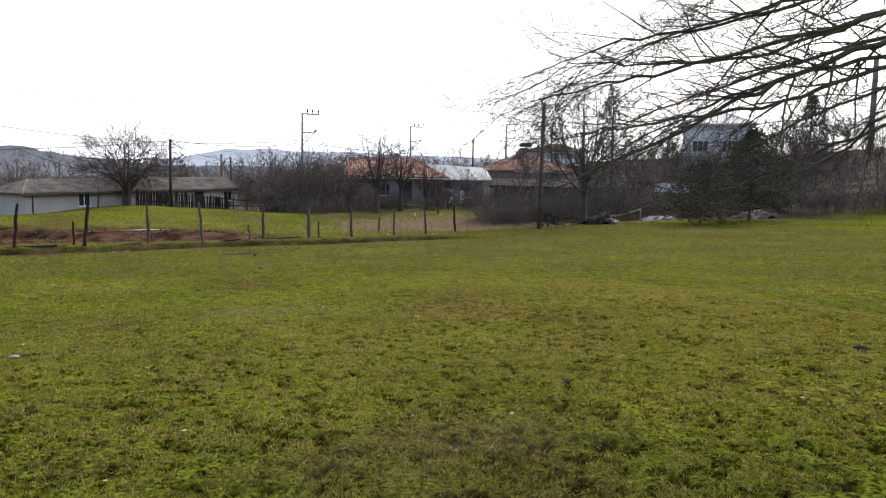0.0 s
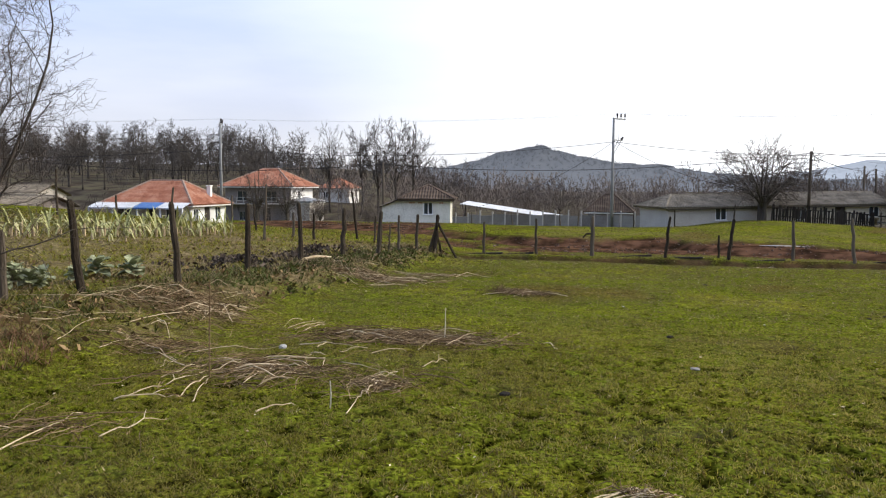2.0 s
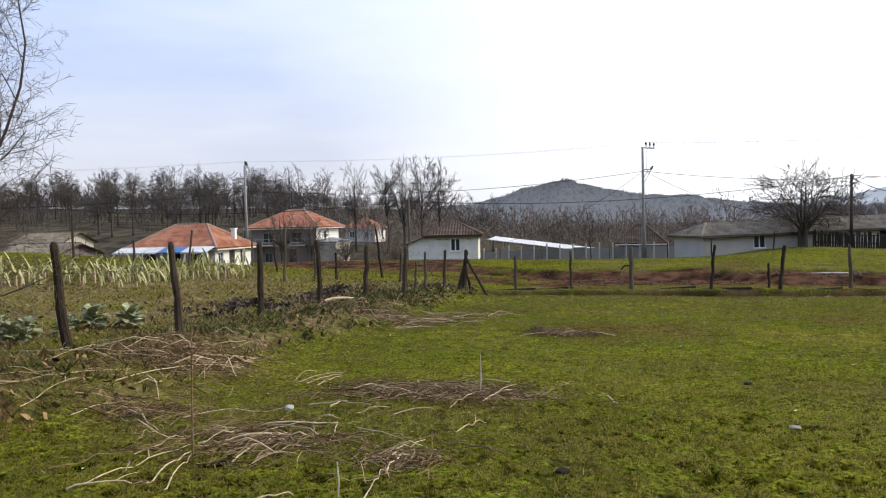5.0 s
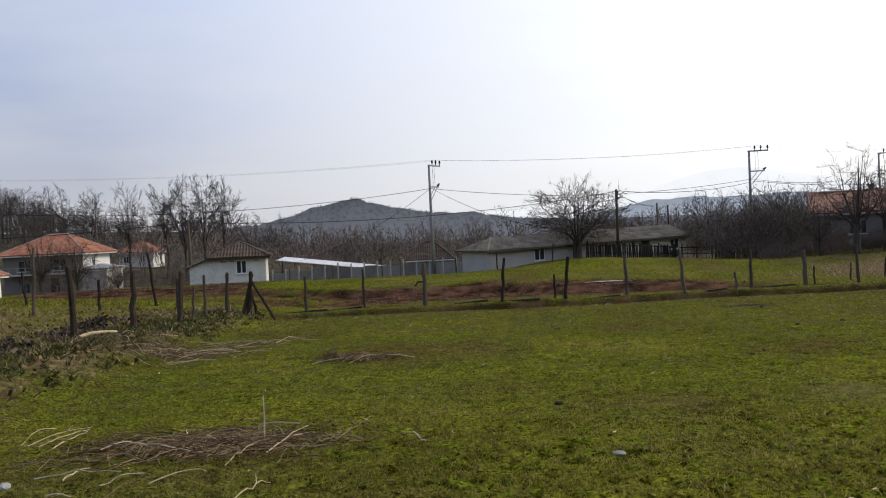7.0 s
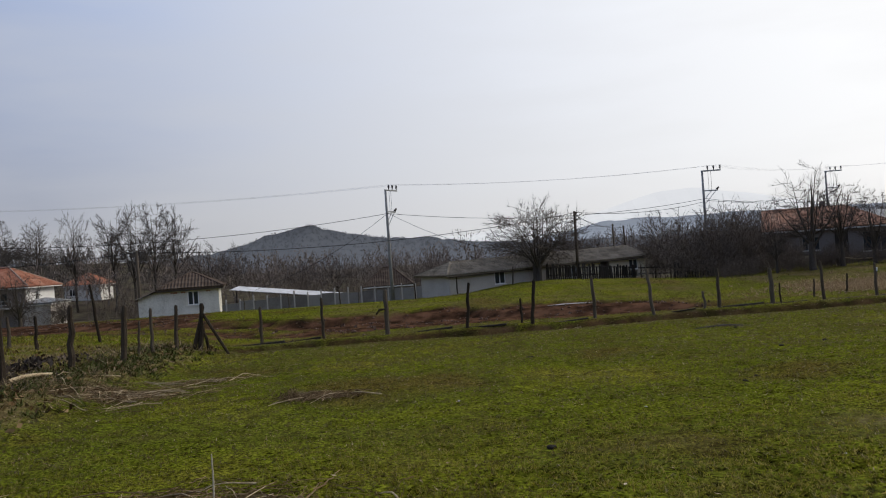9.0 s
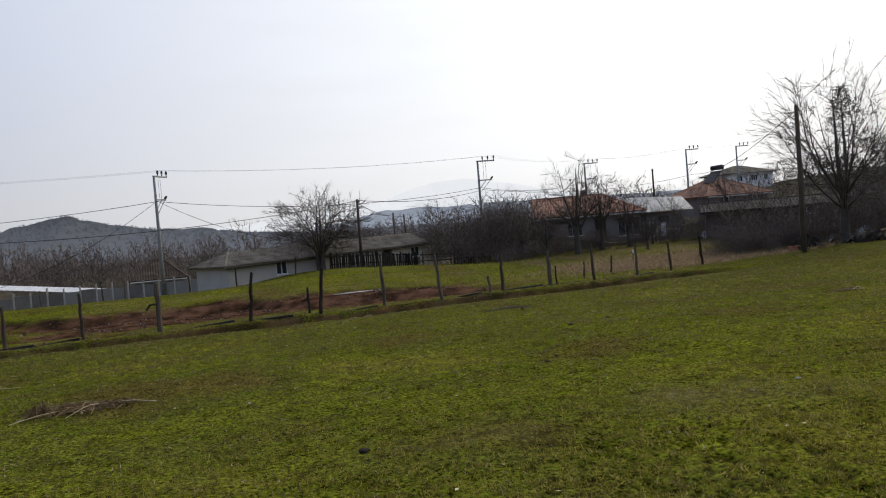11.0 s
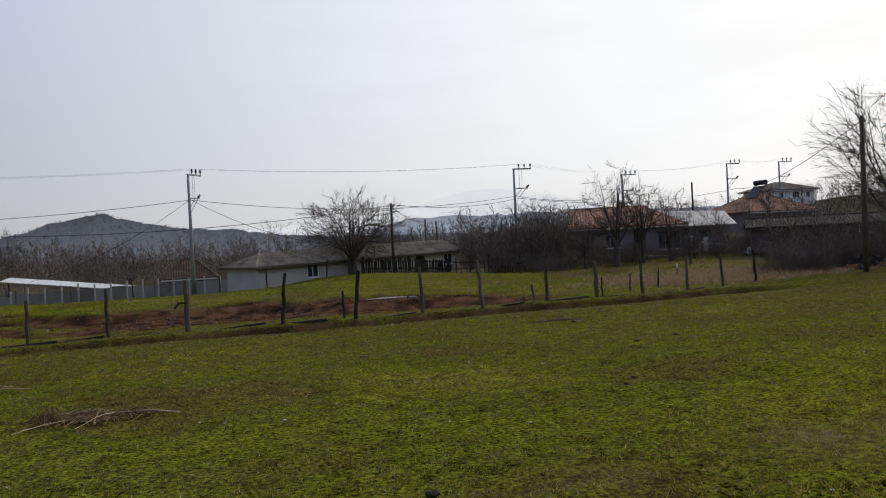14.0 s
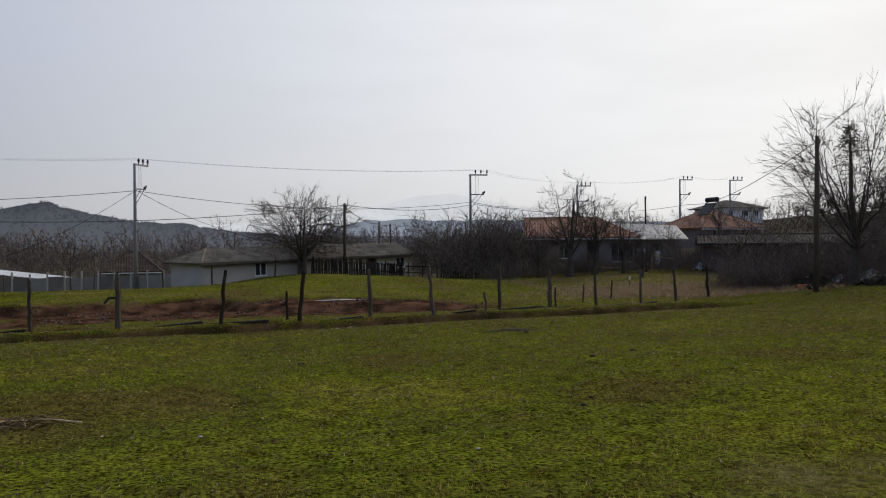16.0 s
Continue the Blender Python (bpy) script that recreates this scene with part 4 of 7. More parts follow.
def limb(points, r, twigs=16, size=1.25):
    """A crooked limb along a few bends, thinning to its tip, with side branches all along."""
    pts = [np.array(p, float) for p in points]
    ext = [2 * pts[0] - pts[1]] + pts + [2 * pts[-1] - pts[-2]]
    line = []
    for i in range(1, len(ext) - 2):
        for k in range(6):
            t = k / 6
            p0, p1, p2, p3 = ext[i - 1:i + 3]
            line.append(0.5 * (2 * p1 + (p2 - p0) * t + (2 * p0 - 5 * p1 + 4 * p2 - p3) * t * t + (3 * p1 - p0 - 3 * p2 + p3) * t ** 3) + rng_o.normal(0, 0.016, 3))
    line.append(pts[-1])
    r = r * 0.72
    n = len(line)
    rad = [r * (1 - 0.86 * (i / (n - 1)) ** 0.8) for i in range(n)]
    o_thick.add(line, rad, 6)
    for k in range(twigs):
        s = (0.22 + 0.78 * (k + rng_o.random()) / twigs) * (n - 1.001)
        i = int(s)
        ax = unit(line[i + 1] - line[i])
        side = unit(np.cross(ax, rng_o.normal(0, 1, 3)))
        a = math.radians(rng_o.uniform(18, 48))
        grow(rng_o, o_thick, o_thin, line[i], ax * math.cos(a) + side * math.sin(a), size * min(1.0, max(0.25, (line[i][2] - 1.5) / 1.6)) * rng_o.uniform(0.55, 1.2), max(0.006, rad[i] * rng_o.uniform(0.35, 0.6)), 0, ARCH)


# limbs as bends from the trunk outwards, sweeping down over the grass
for pts, r, tw in [
        ([(0, 0.1, 4.7), (-3.15, 0.35, 3.95), (-5.1, 1.4, 3.35), (-6.3, 2.0, 3.05), (-7.1, 2.4, 2.85)], 0.062, 17),
        ([(0, 0.1, 4.4), (-3.1, 0.35, 3.65), (-4.6, 0.95, 3.1), (-5.7, 1.6, 2.5), (-7.1, 2.05, 1.92)], 0.075, 18),
        ([(0, 0.1, 4.0), (-3.1, 0.4, 3.35), (-4.4, 1.0, 2.9), (-6.1, 1.7, 2.62), (-7.0, 2.05, 2.45)], 0.06, 17),
        ([(0, 0.1, 3.7), (-3.0, 0.35, 2.9), (-3.35, 0.95, 2.35), (-4.1, 1.3, 2.08)], 0.045, 10),
        ([(-4.55, 0.95, 3.05), (-5.0, 1.15, 2.5), (-5.4, 1.3, 2.02), (-6.2, 1.55, 1.86)], 0.016, 5),
        ([(0, 0.1, 5.1), (-3.0, 0.3, 4.35), (-4.8, 1.1, 3.85), (-5.9, 1.6, 3.5), (-6.5, 1.9, 3.1)], 0.055, 16),
        ([(0, 0.1, 4.5), (-2.7, 1.1, 3.7), (-4.2, 2.4, 3.1), (-5.4, 3.4, 2.5)], 0.06, 15),
        ([(0, 0.1, 3.4), (-2.6, 0.8, 2.7), (-3.6, 1.8, 2.1), (-4.3, 2.4, 1.8)], 0.05, 11),
        ([(0, 0.1, 4.9), (-2.4, 0.9, 4.1), (-4.4, 1.5, 3.45), (-5.9, 1.9, 3.3), (-6.6, 2.4, 3.3)], 0.055, 16),
        ([(0, 0.1, 4.2), (-2.9, 0.6, 3.5), (-4.8, 1.2, 3.0), (-5.6, 1.5, 2.7), (-6.4, 1.9, 2.25)], 0.055, 15),
        ([(0, 0.1, 4.9), (-3.2, 0.3, 4.25), (-5.2, 1.3, 3.7), (-6.3, 2.0, 3.45), (-7.2, 2.5, 3.1)], 0.05, 15),
        ([(0, 0.1, 5.4), (-3.0, 0.2, 4.8), (-4.6, 0.8, 4.3), (-5.6, 1.2, 3.9)], 0.055, 13),
        ([(0, 0.1, 3.9), (-1.6, 1.6, 3.2), (-2.6, 2.8, 2.5), (-3.2, 3.6, 2.0)], 0.05, 12),
        ([(0, 0, 3.0), (-1.2, -1.6, 3.6), (-2.2, -3.2, 3.7)], 0.05, 9),
        ([(0, 0, 3.2), (1.6, -1.2, 3.9), (3.4, -2.2, 4.0)], 0.05, 9),
        ([(0, 0, 3.4), (1.8, 1.4, 4.1), (3.4, 2.8, 4.2)], 0.05, 9)]:
    pts = [(p[0] * 0.935, p[1] * 0.95 - 0.05 * k, p[2] - 0.01 * k) for k, p in enumerate(pts)]
    limb(pts, r, int(tw * 1.35))
over = thing("overhanging_tree", (12.6, 5.2, o_z), "bare mossy tree with long arching branches over the pasture", "tree")
part("trunk", o_thick.mesh("trunk"), M_MOSSY, over, "mossy trunk and limbs", smooth=True)
part("crown", o_thin.mesh("crown"), M_TWIG, over)


def conifer(name, seed, loc, h, width, label, n=1500, bare=0.06):
    """An evergreen: trunk, drooping boughs, and tufts of needles round them."""
    rng = np.random.default_rng(seed)
    t = Tubes()
    t.add([(0, 0, -0.2), (0.05, 0, h * 0.5), (0, 0.05, h)], [0.018 * h, 0.012 * h, 0.01], 7)
    quads_ = []
    lobes = rng.uniform(0.6, 1.15, 14)
    for i in range(n):
        u = rng.random() ** 0.8
        z = h * (bare + (1 - bare) * u)
        a = rng.uniform(0, 2 * math.pi)
        lobe = lobes[int(a / 6.2832 * 7) + 7 * int(u > 0.45)]
        reach = width / 2 * math.sin(math.pi * min(1.0, 0.2 + 0.8 * u)) ** 0.7 * lobe * (1.15 - 0.5 * u) + 0.1
        q = reach * rng.random() ** 0.62
        c = np.array([q * math.cos(a), q * math.sin(a), z - 0.14 * q + rng.normal(0, 0.14)])
        if i % 12 == 0:
            t.add([(0, 0, z), (c[0] * 0.6, c[1] * 0.6, z), tuple(c)], [0.03, 0.02, 0.008], 3)
        for _ in range(6):
            o = c + rng.normal(0, 0.09, 3)
            d = unit(np.array([math.cos(a), math.sin(a), 0.05]) + rng.normal(0, 0.6, 3)) * rng.uniform(0.12, 0.34)
            s = unit(np.cross(d, rng.normal(0, 1, 3))) * rng.uniform(0.014, 0.036)
            quads_ += [o - s * 0.4, o + d * 0.5 - s, o + d, o + d * 0.5 + s]
    ob = thing(name, loc, label, "tree")
    part("trunk", t.mesh("trunk"), M_BARK, ob)
    part("crown", tris_mesh("crown", np.array(quads_), 4), M_NEEDLE, ob, "dark evergreen needles")
    return ob


conifer("conifer", 3, (41.0, 30.8, ground(41.0, 30.8)), 5.4, 5.8, "loose dark evergreen tree at the hedge", 1500, 0.14)
conifer("conifer", 4, (36.4, 30.6, ground(36.4, 30.6)), 3.4, 4.6, "olive green evergreen bush at the hedge", 900)
conifer("conifer", 5, (91, 60, ground(91, 60)), 8.5, 5.0, "dark fir on the rising ground", 2400)
conifer("conifer", 6, (45.0, 47.0, ground(45.0, 47.0)), 10.0, 4.2, "thin dark pine behind the hedge", 420, 0.45)


# ---------------------------------------------------------------- fences
def crooked_post(name, parent, x, y, h, lean=0.0, lean_y=0.0, r=0.055, seed=0, base=None):
    rng = random.Random(seed)
    t = Tubes()
    n, pts, rad = 6, [], []
    for i in range(n + 1):
        k = i / n
        b = math.sin(k * math.pi) * rng.uniform(-0.03, 0.03)
        pts.append((lean * k + b, lean_y * k + rng.uniform(-0.012, 0.012), -0.25 + (h + 0.25) * k))
        rad.append(r * (1.12 - 0.3 * k) * rng.uniform(0.88, 1.1))
    pts.append((pts[-1][0] + rng.uniform(-0.01, 0.01), pts[-1][1], h + 0.05))
    rad.append(r * 0.45)
    t.add(pts, rad, 7)
    ob = part(name, t.mesh(name), M_POST, parent)
    ob.location = (x, y, (ground(x, y) if base is None else base))
    return ob


fence = thing("fence", (0, 0, 0), "rough fence of crooked weathered wooden posts along the pasture", "fence")
for i, (x, y, h, lean, r) in enumerate([(-5.15, 32.7, 1.3, 0.02, 0.06), (-2.83, 31.4, 1.38, -0.02, 0.055), (-0.68, 31.0, 1.47, 0.0, 0.085), (1.95, 30.7, 1.45, 0.17, 0.06), (3.85, 30.9, 0.8, 0.0, 0.045), (4.15, 30.75, 1.4, 0.18, 0.065), (6.42, 31.1, 1.42, -0.03, 0.065),
                                       (8.4, 30.8, 1.5, -0.17, 0.06), (10.3, 31.0, 0.55, -0.08, 0.05), (11.0, 31.5, 1.35, 0.0, 0.06), (13.2, 32.0, 1.3, -0.05, 0.08), (15.6, 32.8, 1.45, -0.08, 0.06), (18.3, 33.8, 1.25, -0.03, 0.055), (20.4, 34.3, 1.25, -0.13, 0.06), (22.4, 34.7, 1.3, -0.12, 0.06),
                                       (14.2, 33.4, 0.75, 0.0, 0.035), (17.0, 36.0, 0.7, 0.04, 0.04), (19.0, 37.0, 0.8, 0.1, 0.04)]):
    crooked_post("post", fence, x, y, h, lean, 0.0, r, 100 + i)
arm = Tubes()
arm.add([(-0.68, 31.0, ground(-0.68, 31) + 0.85), (-0.9, 30.98, ground(-0.68, 31) + 0.85), (-1.02, 30.95, ground(-0.68, 31) + 0.7)], [0.04, 0.04, 0.03], 6)
part("rail_stub", arm.mesh("rail_stub"), M_POST, fence)


def plank(parent, a, b, w, t, name="board"):
    a, b = Vector(a), Vector(b)
    bm = bmesh.new()
    d = (b - a)
    L = d.length
    add_box(bm, (-L / 2, -t / 2, -w / 2), (L / 2, t / 2, w / 2), 0.008)
    for v in bm.verts:
        v.co.z += 0.03 * math.sin(v.co.x * 2.1)
    ob = part(name, bm, M_PICKET, parent)
    ob.matrix_local = Matrix.Translation((a + b) / 2) @ d.to_track_quat("X", "Z").to_matrix().to_4x4()
    return ob


for x0, y0, x1, y1, w in [(-5.7, 32.2, -4.2, 31.7, 0.14), (-4.3, 31.7, -2.9, 31.1, 0.12), (0.2, 30.9, 1.5, 30.8, 0.1), (1.7, 30.75, 3.3, 30.7, 0.08), (5.0, 30.7, 6.1, 30.75, 0.06), (8.9, 30.9, 9.9, 30.95, 0.05), (10.9, 31.0, 12.6, 31.5, 0.14), (12.5, 31.5, 14.5, 32.1, 0.12), (15.4, 32.5, 17.2, 33.1, 0.1), (17.3, 33.1, 18.9, 33.6, 0.08)]:
    plank(fence, (x0, y0, ground(x0, y0) + w * 0.15), (x1, y1, ground(x1, y1) + w * 0.22), w * 0.75, 0.06)

side_fence = thing("garden_fence", (0, 0, 0), "line of old crooked wooden posts along the garden bank", "fence")
for i, (x, y, h, lean, r) in enumerate([(-7.72, 11.7, 1.42, -0.2, 0.07), (-7.2, 13.5, 1.42, -0.12, 0.065), (-7.58, 16.8, 1.42, 0.0, 0.068), (-7.68, 19.9, 1.5, -0.05, 0.065), (-7.55, 22.6, 1.38, 0.06, 0.07), (-6.95, 24.0, 1.32, 0.14, 0.075), (-6.86, 26.1, 1.15, 0.0, 0.045), (-6.6, 27.4, 1.2, 0.05, 0.06), (-6.15, 28.1, 1.32, 0.14, 0.075), (-6.35, 28.1, 1.2, 0.38, 0.06), (-5.85, 28.3, 1.0, -0.25, 0.045), (-8.05, 10.45, 0.95, 0.02, 0.05), (-7.0, 25.4, 0.85, 0.05, 0.035)]):
    crooked_post("post", side_fence, x, y, h, lean, 0.0, r, 200 + i)
brace = Tubes()
brace.add([(-6.0, 28.1, ground(-6, 28) + 1.1), (-5.7, 28.2, ground(-6, 28) + 0.5), (-5.3, 28.3, ground(-5.3, 28.3) - 0.1)], [0.045, 0.045, 0.04], 6)
part("brace", brace.mesh("brace"), M_POST, side_fence)

far_fence = thing("far_garden_fence", (0, 0, 0), "thin uneven stakes at the far edge of the garden", "fence")
for i, (x, y, h, lean, r) in enumerate([(-22.5, 29, 1.9, 0.0, 0.05), (-20.8, 30.5, 1.0, 0.0, 0.05), (-18.6, 31, 1.5, 0.25, 0.05), (-16.3, 32.2, 1.3, 0.05, 0.045), (-11.8, 26.2, 1.9, 0.1, 0.045), (-11.9, 28.9, 0.9, 0.0, 0.05), (-10.6, 27.8, 0.95, 0.0, 0.05), (-10.2, 31.5, 1.9, -0.25, 0.05), (-14.0, 30.0, 1.1, -0.1, 0.04), (-9.2, 30.5, 1.0, 0.1, 0.045)]):
    crooked_post("stake", far_fence, x, y, h, lean, 0.0, r, 300 + i)


def picket_run(name, x0, y0, x1, y1, n, h, label, mat, w=0.14):
    ob = thing(name, (0, 0, 0), label, "fence")
    for i in range(n):
        k = i / (n - 1)
        x, y = x0 + (x1 - x0) * k, y0 + (y1 - y0) * k
        hh = h * rnd.uniform(0.82, 1.15)
        bm = box((-w / 2, -0.03, -0.2), (w / 2, 0.03, hh), 0.015)
        p = part("picket", bm, mat, ob)
        p.matrix_local = pose(x, y, ground(x, y), rnd.uniform(-3, 3), rnd.uniform(-5, 5), math.degrees(math.atan2(y1 - y0, x1 - x0)))
    for z in (0.35, 0.85):
        t = Tubes()
        t.add([(x0, y0 + 0.06, ground(x0, y0) + z * h), ((x0 + x1) / 2, (y0 + y1) / 2 + 0.06, ground((x0 + x1) / 2, (y0 + y1) / 2) + z * h), (x1, y1 + 0.06, ground(x1, y1) + z * h)], [0.045] * 3, 5)
        part("rail", t.mesh("rail"), mat, ob)
    return ob


picket_run("picket_fence", 12.0, 66.4, 20.0, 68.6, 46, 1.2, "dark uneven picket fence before the shed", M_PICKET)
picket_run("picket_fence", 22.6, 66.5, 25.4, 65.5, 16, 1.35, "dark upright paling beside the gate gap", M_PICKET)
rails = thing("rail_fence", (0, 0, 0), "grey two-rail fence closing the gap", "fence")
for x, y in [(20.4, 68.3), (21.4, 67.6), (22.4, 66.9)]:
    crooked_post("post", rails, x, y, 1.2, 0, 0, 0.07, int(x * 10))
for z in (0.45, 0.95):
    t = Tubes()
    t.add([(20.2, 68.4, ground(20.2, 68.4) + z), (22.5, 66.8, ground(22.5, 66.8) + z)], [0.055, 0.05], 5)
    part("rail", t.mesh("rail"), M_BOARD, rails)

panels = thing("yard_fence", (0, 0, 0), "grey boarded yard fence with pale concrete posts", "fence")
px0, px1, npan = -19.0, 3.0, 17
for i in range(npan + 1):
    x = px0 + (px1 - px0) * i / npan
    y = 80 - 0.35 * max(0, x + 4)
    z = ground(x, y)
    p = part("post", box((-0.07, -0.07, -0.2), (0.07, 0.07, 1.5 + rnd.uniform(-0.15, 0.15)), 0.01), M_GREY, panels, "grey concrete post")
    p.location = (x, y, z)
    if i < npan:
        x2 = px0 + (px1 - px0) * (i + 1) / npan
        y2 = 80 - 0.35 * max(0, x2 + 4)
        q = part("panel", box((0.07, -0.03, 0.02), ((px1 - px0) / npan - 0.07, 0.03, 1.12 + rnd.uniform(-0.12, 0.1)), 0.01), M_PANEL, panels)
        q.matrix_local = pose(x, y, z, 0, 0, math.degrees(math.atan2(y2 - y, x2 - x)))
for i, (x, y) in enumerate([(-14.5, 78.5), (-10.2, 78), (-5.4, 77.8), (-3.7, 77.6), (1.6, 75.5), (2.4, 74), (4.5, 63.6), (8.9, 64.6)]):
    crooked_post("stake", panels, x, y, 1.35, rnd.uniform(-0.1, 0.1), 0, 0.06, 400 + i)


# ---------------------------------------------------------------- power poles and cables
def power_pole(loc, rz, label, h=10.4, wide=1.9):
    ob = thing("power_pole", loc, label, "power pole", "power poles", rz)
    t = Tubes()
    t.add([(0, 0, -0.3), (0, 0, h * 0.5), (0, 0, h)], [0.17, 0.14, 0.1], 10)
    part("shaft", t.mesh("shaft"), M_CONCRETE, ob, "grey tapered concrete shaft", smooth=True)
    part("crossarm", box((-0.12, -0.06, h - 0.12), (wide, 0.06, h + 0.02), 0.01), M_STEEL, ob, "steel crossarm")
    part("lower_arm", box((-0.05, -0.05, h - 2.18), (wide * 0.78, 0.05, h - 2.06), 0.01), M_STEEL, ob, "steel lower arm")
    for a, b in (((0, 0, h - 3.6), (wide * 0.7, 0, h - 2.1)), ((0, 0, h - 3.1), (wide * 0.45, 0, h - 2.1))):
        t = Tubes()
        t.add([a, b], [0.035, 0.035], 5)
        part("strut", t.mesh("strut"), M_STEEL, ob)
    for x in (wide * 0.3, wide * 0.62, wide * 0.97):
        bm = bmesh.new()
        for z, r1, r2, d in ((0.1, 0.045, 0.045, 0.2), (0.24, 0.1, 0.07, 0.1), (0.34, 0.11, 0.07, 0.1), (0.44, 0.09, 0.05, 0.1)):
            bmesh.ops.create_cone(bm, cap_ends=True, segments=10, radius1=r1, radius2=r2, depth=d, matrix=Matrix.Translation((x, 0, h + z)))
        part("insulator", bm, M_INSUL, ob, "dark ceramic insulator")
    bm = bmesh.new()
    bmesh.ops.create_cone(bm, cap_ends=True, segments=10, radius1=0.12, radius2=0.08, depth=0.34, matrix=Matrix.Translation((wide * 0.78, 0, h - 1.9)) @ Matrix.Rotation(0.9, 4, "Y"))
    part("insulator", bm, M_INSUL, ob, "dark ceramic insulator")
    for x in (wide * 0.3, wide * 0.45):
        t = Tubes()
        t.add([(x, 0, h), (x + 0.03, 0, h - 1), (x, 0, h - 2.1)], [0.016] * 3, 4)
        part("jumper", t.mesh("jumper"), M_CABLE, ob)
    return ob


POLES = [(-40.55, 75.0, 8.2, 112), (-0.5, 78.6, 8.45, 55), (32.45, 83.0, 8.72, -8), (53.4, 95.9, 8.87, -10), (70.0, 96.0, 10.05, -12), (79.0, 96.2, 10.2, -14)]
for x, y, top, rz in POLES:
    power_pole((x, y, top - 10.6), rz, "grey concrete power pole with a one-sided steel crossarm and insulators")


def wooden_pole(x, y, top, label, r=0.1, lean=0.0, base=None):
    b = ground(x, y) if base is None else base
    ob = thing("wooden_pole", (x, y, b), label, "utility pole", "wooden poles")
    t = Tubes()
    t.add([(0, 0, -0.3), (lean * 0.5 + 0.02, 0, (top - b) / 2), (lean, 0, top - b)], [r * 1.25, r * 1.1, r * 0.9], 9)
    part("shaft", t.mesh("shaft"), M_POST, ob, smooth=True)
    bm = bmesh.new()
    bmesh.ops.create_cone(bm, cap_ends=True, segments=8, radius1=0.05, radius2=0.03, depth=0.16, matrix=Matrix.Translation((lean + r + 0.03, 0, top - b - 0.2)))
    part("insulator", bm, M_INSUL, ob)
    return ob


wooden_pole(15.2, 69.0, 4.57, "dark wooden utility pole by the shed tree", 0.11, 0.05)
wooden_pole(26.5, 32.9, 5.7, "dark weathered wooden utility pole in the hedge", 0.1, 0.12)
wooden_pole(-20.0, 66.0, 3.6, "leaning grey wooden pole beside the white hut", 0.1, 0.05)
wooden_pole(33.5, 120, 4.6, "far wooden utility pole", 0.13)
wooden_pole(32.3, 110, 4.0, "far wooden utility pole", 0.12, -0.25)
wooden_pole(62.0, 93.0, 7.2, "dark wooden pole behind the tiled house", 0.12)


def cable(a, b, sag, r, mat, name="cable", label="dark sagging overhead power cable", n=22):
    a, b = np.array(a, float), np.array(b, float)
    k = np.linspace(0, 1, n)
    pts = a + (b - a) * k[:, None]
    pts[:, 2] -= sag * 4 * k * (1 - k)
    t = Tubes()
    t.add(pts, [r] * n, 4)
    ob = new(name, t.mesh(name))
    ob.data.materials.append(mat)
    return tagged(ob, label, "cable", "overhead cables")


def tip(i, k):
    x, y, top, rz = POLES[i]
    a = radians(rz)
    return (x + 1.9 * k * math.cos(a), y + 1.9 * k * math.sin(a), top + 0.3)


for i in range(len(POLES) - 1):
    for k in (0.3, 0.62, 0.97):
        cable(tip(i, k), tip(i + 1, k), 0.5, 0.006, M_WIRE, "conductor", "thin bare overhead power conductor")
for k in (0.3, 0.62, 0.97):
    cable(tip(0, k), (-105, 70, 9.5), 0.6, 0.006, M_WIRE, "conductor", "thin bare overhead power conductor")
P1L, P0L, P2L = (-0.4, 78.5, 5.95), (-40.2, 75, 5.3), (32.6, 82.9, 5.6)
cable(P0L, P1L, 1.0, 0.022, M_CABLE)
cable(P1L, P2L, 1.1, 0.022, M_CABLE)
cable(P2L, (53.4, 95.8, 6.2), 0.7, 0.022, M_CABLE)
cable((-95, 66, 5.2), P0L, 1.0, 0.022, M_CABLE)
cable((15.25, 69, 4.4), (-20.0, 66, 3.45), 0.9, 0.022, M_CABLE)
cable((-20.0, 66, 3.45), (-60, 70, 4.0), 0.8, 0.022, M_CABLE)
cable((15.25, 69, 4.45), (32.5, 82.9, 5.3), 0.5, 0.025, M_CABLE)
cable((15.25, 69, 4.3), (33.5, 120, 4.4), 0.6, 0.025, M_CABLE)
cable((15.25, 69, 4.2), (32.2, 110, 3.8), 0.5, 0.02, M_CABLE)
cable((-0.4, 78.5, 6.0), (-14.5, 85, -0.6), 0.8, 0.018, M_CABLE, label="thin service cable to a roof")
cable((-0.4, 78.5, 6.0), (13.0, 76, 1.2), 0.9, 0.018, M_CABLE, label="thin service cable to a roof")
cable((26.6, 32.9, 5.5), (57.6, 79, 5.4), 0.8, 0.022, M_CABLE)
cable((57.6, 79, 5.4), (32.7, 83, 5.4), 1.0, 0.022, M_CABLE)


# ---------------------------------------------------------------- houses
def wall_mesh(w, h, t, holes):
    """An upright wall along x, from 0 to w, that is t thick along +y, with openings (x0, z0, x1, z1) through it."""
    xs = sorted({0.0, w, *[v for o in holes for v in (o[0], o[2])]})
    zs = sorted({0.0, h, *[v for o in holes for v in (o[1], o[3])]})
    bm = bmesh.new()
    for a, b in zip(xs, xs[1:]):
        for c, d in zip(zs, zs[1:]):
            mx, mz = (a + b) / 2, (c + d) / 2
            if not any(o[0] < mx < o[2] and o[1] < mz < o[3] for o in holes):
                add_box(bm, (a, 0, c), (b, t, d))
    bmesh.ops.remove_doubles(bm, verts=bm.verts, dist=1e-4)
    inner = [f for f in bm.faces if all(len(e.link_faces) > 2 for e in f.edges)]
    bmesh.ops.delete(bm, geom=inner, context="FACES_ONLY")
    return bm


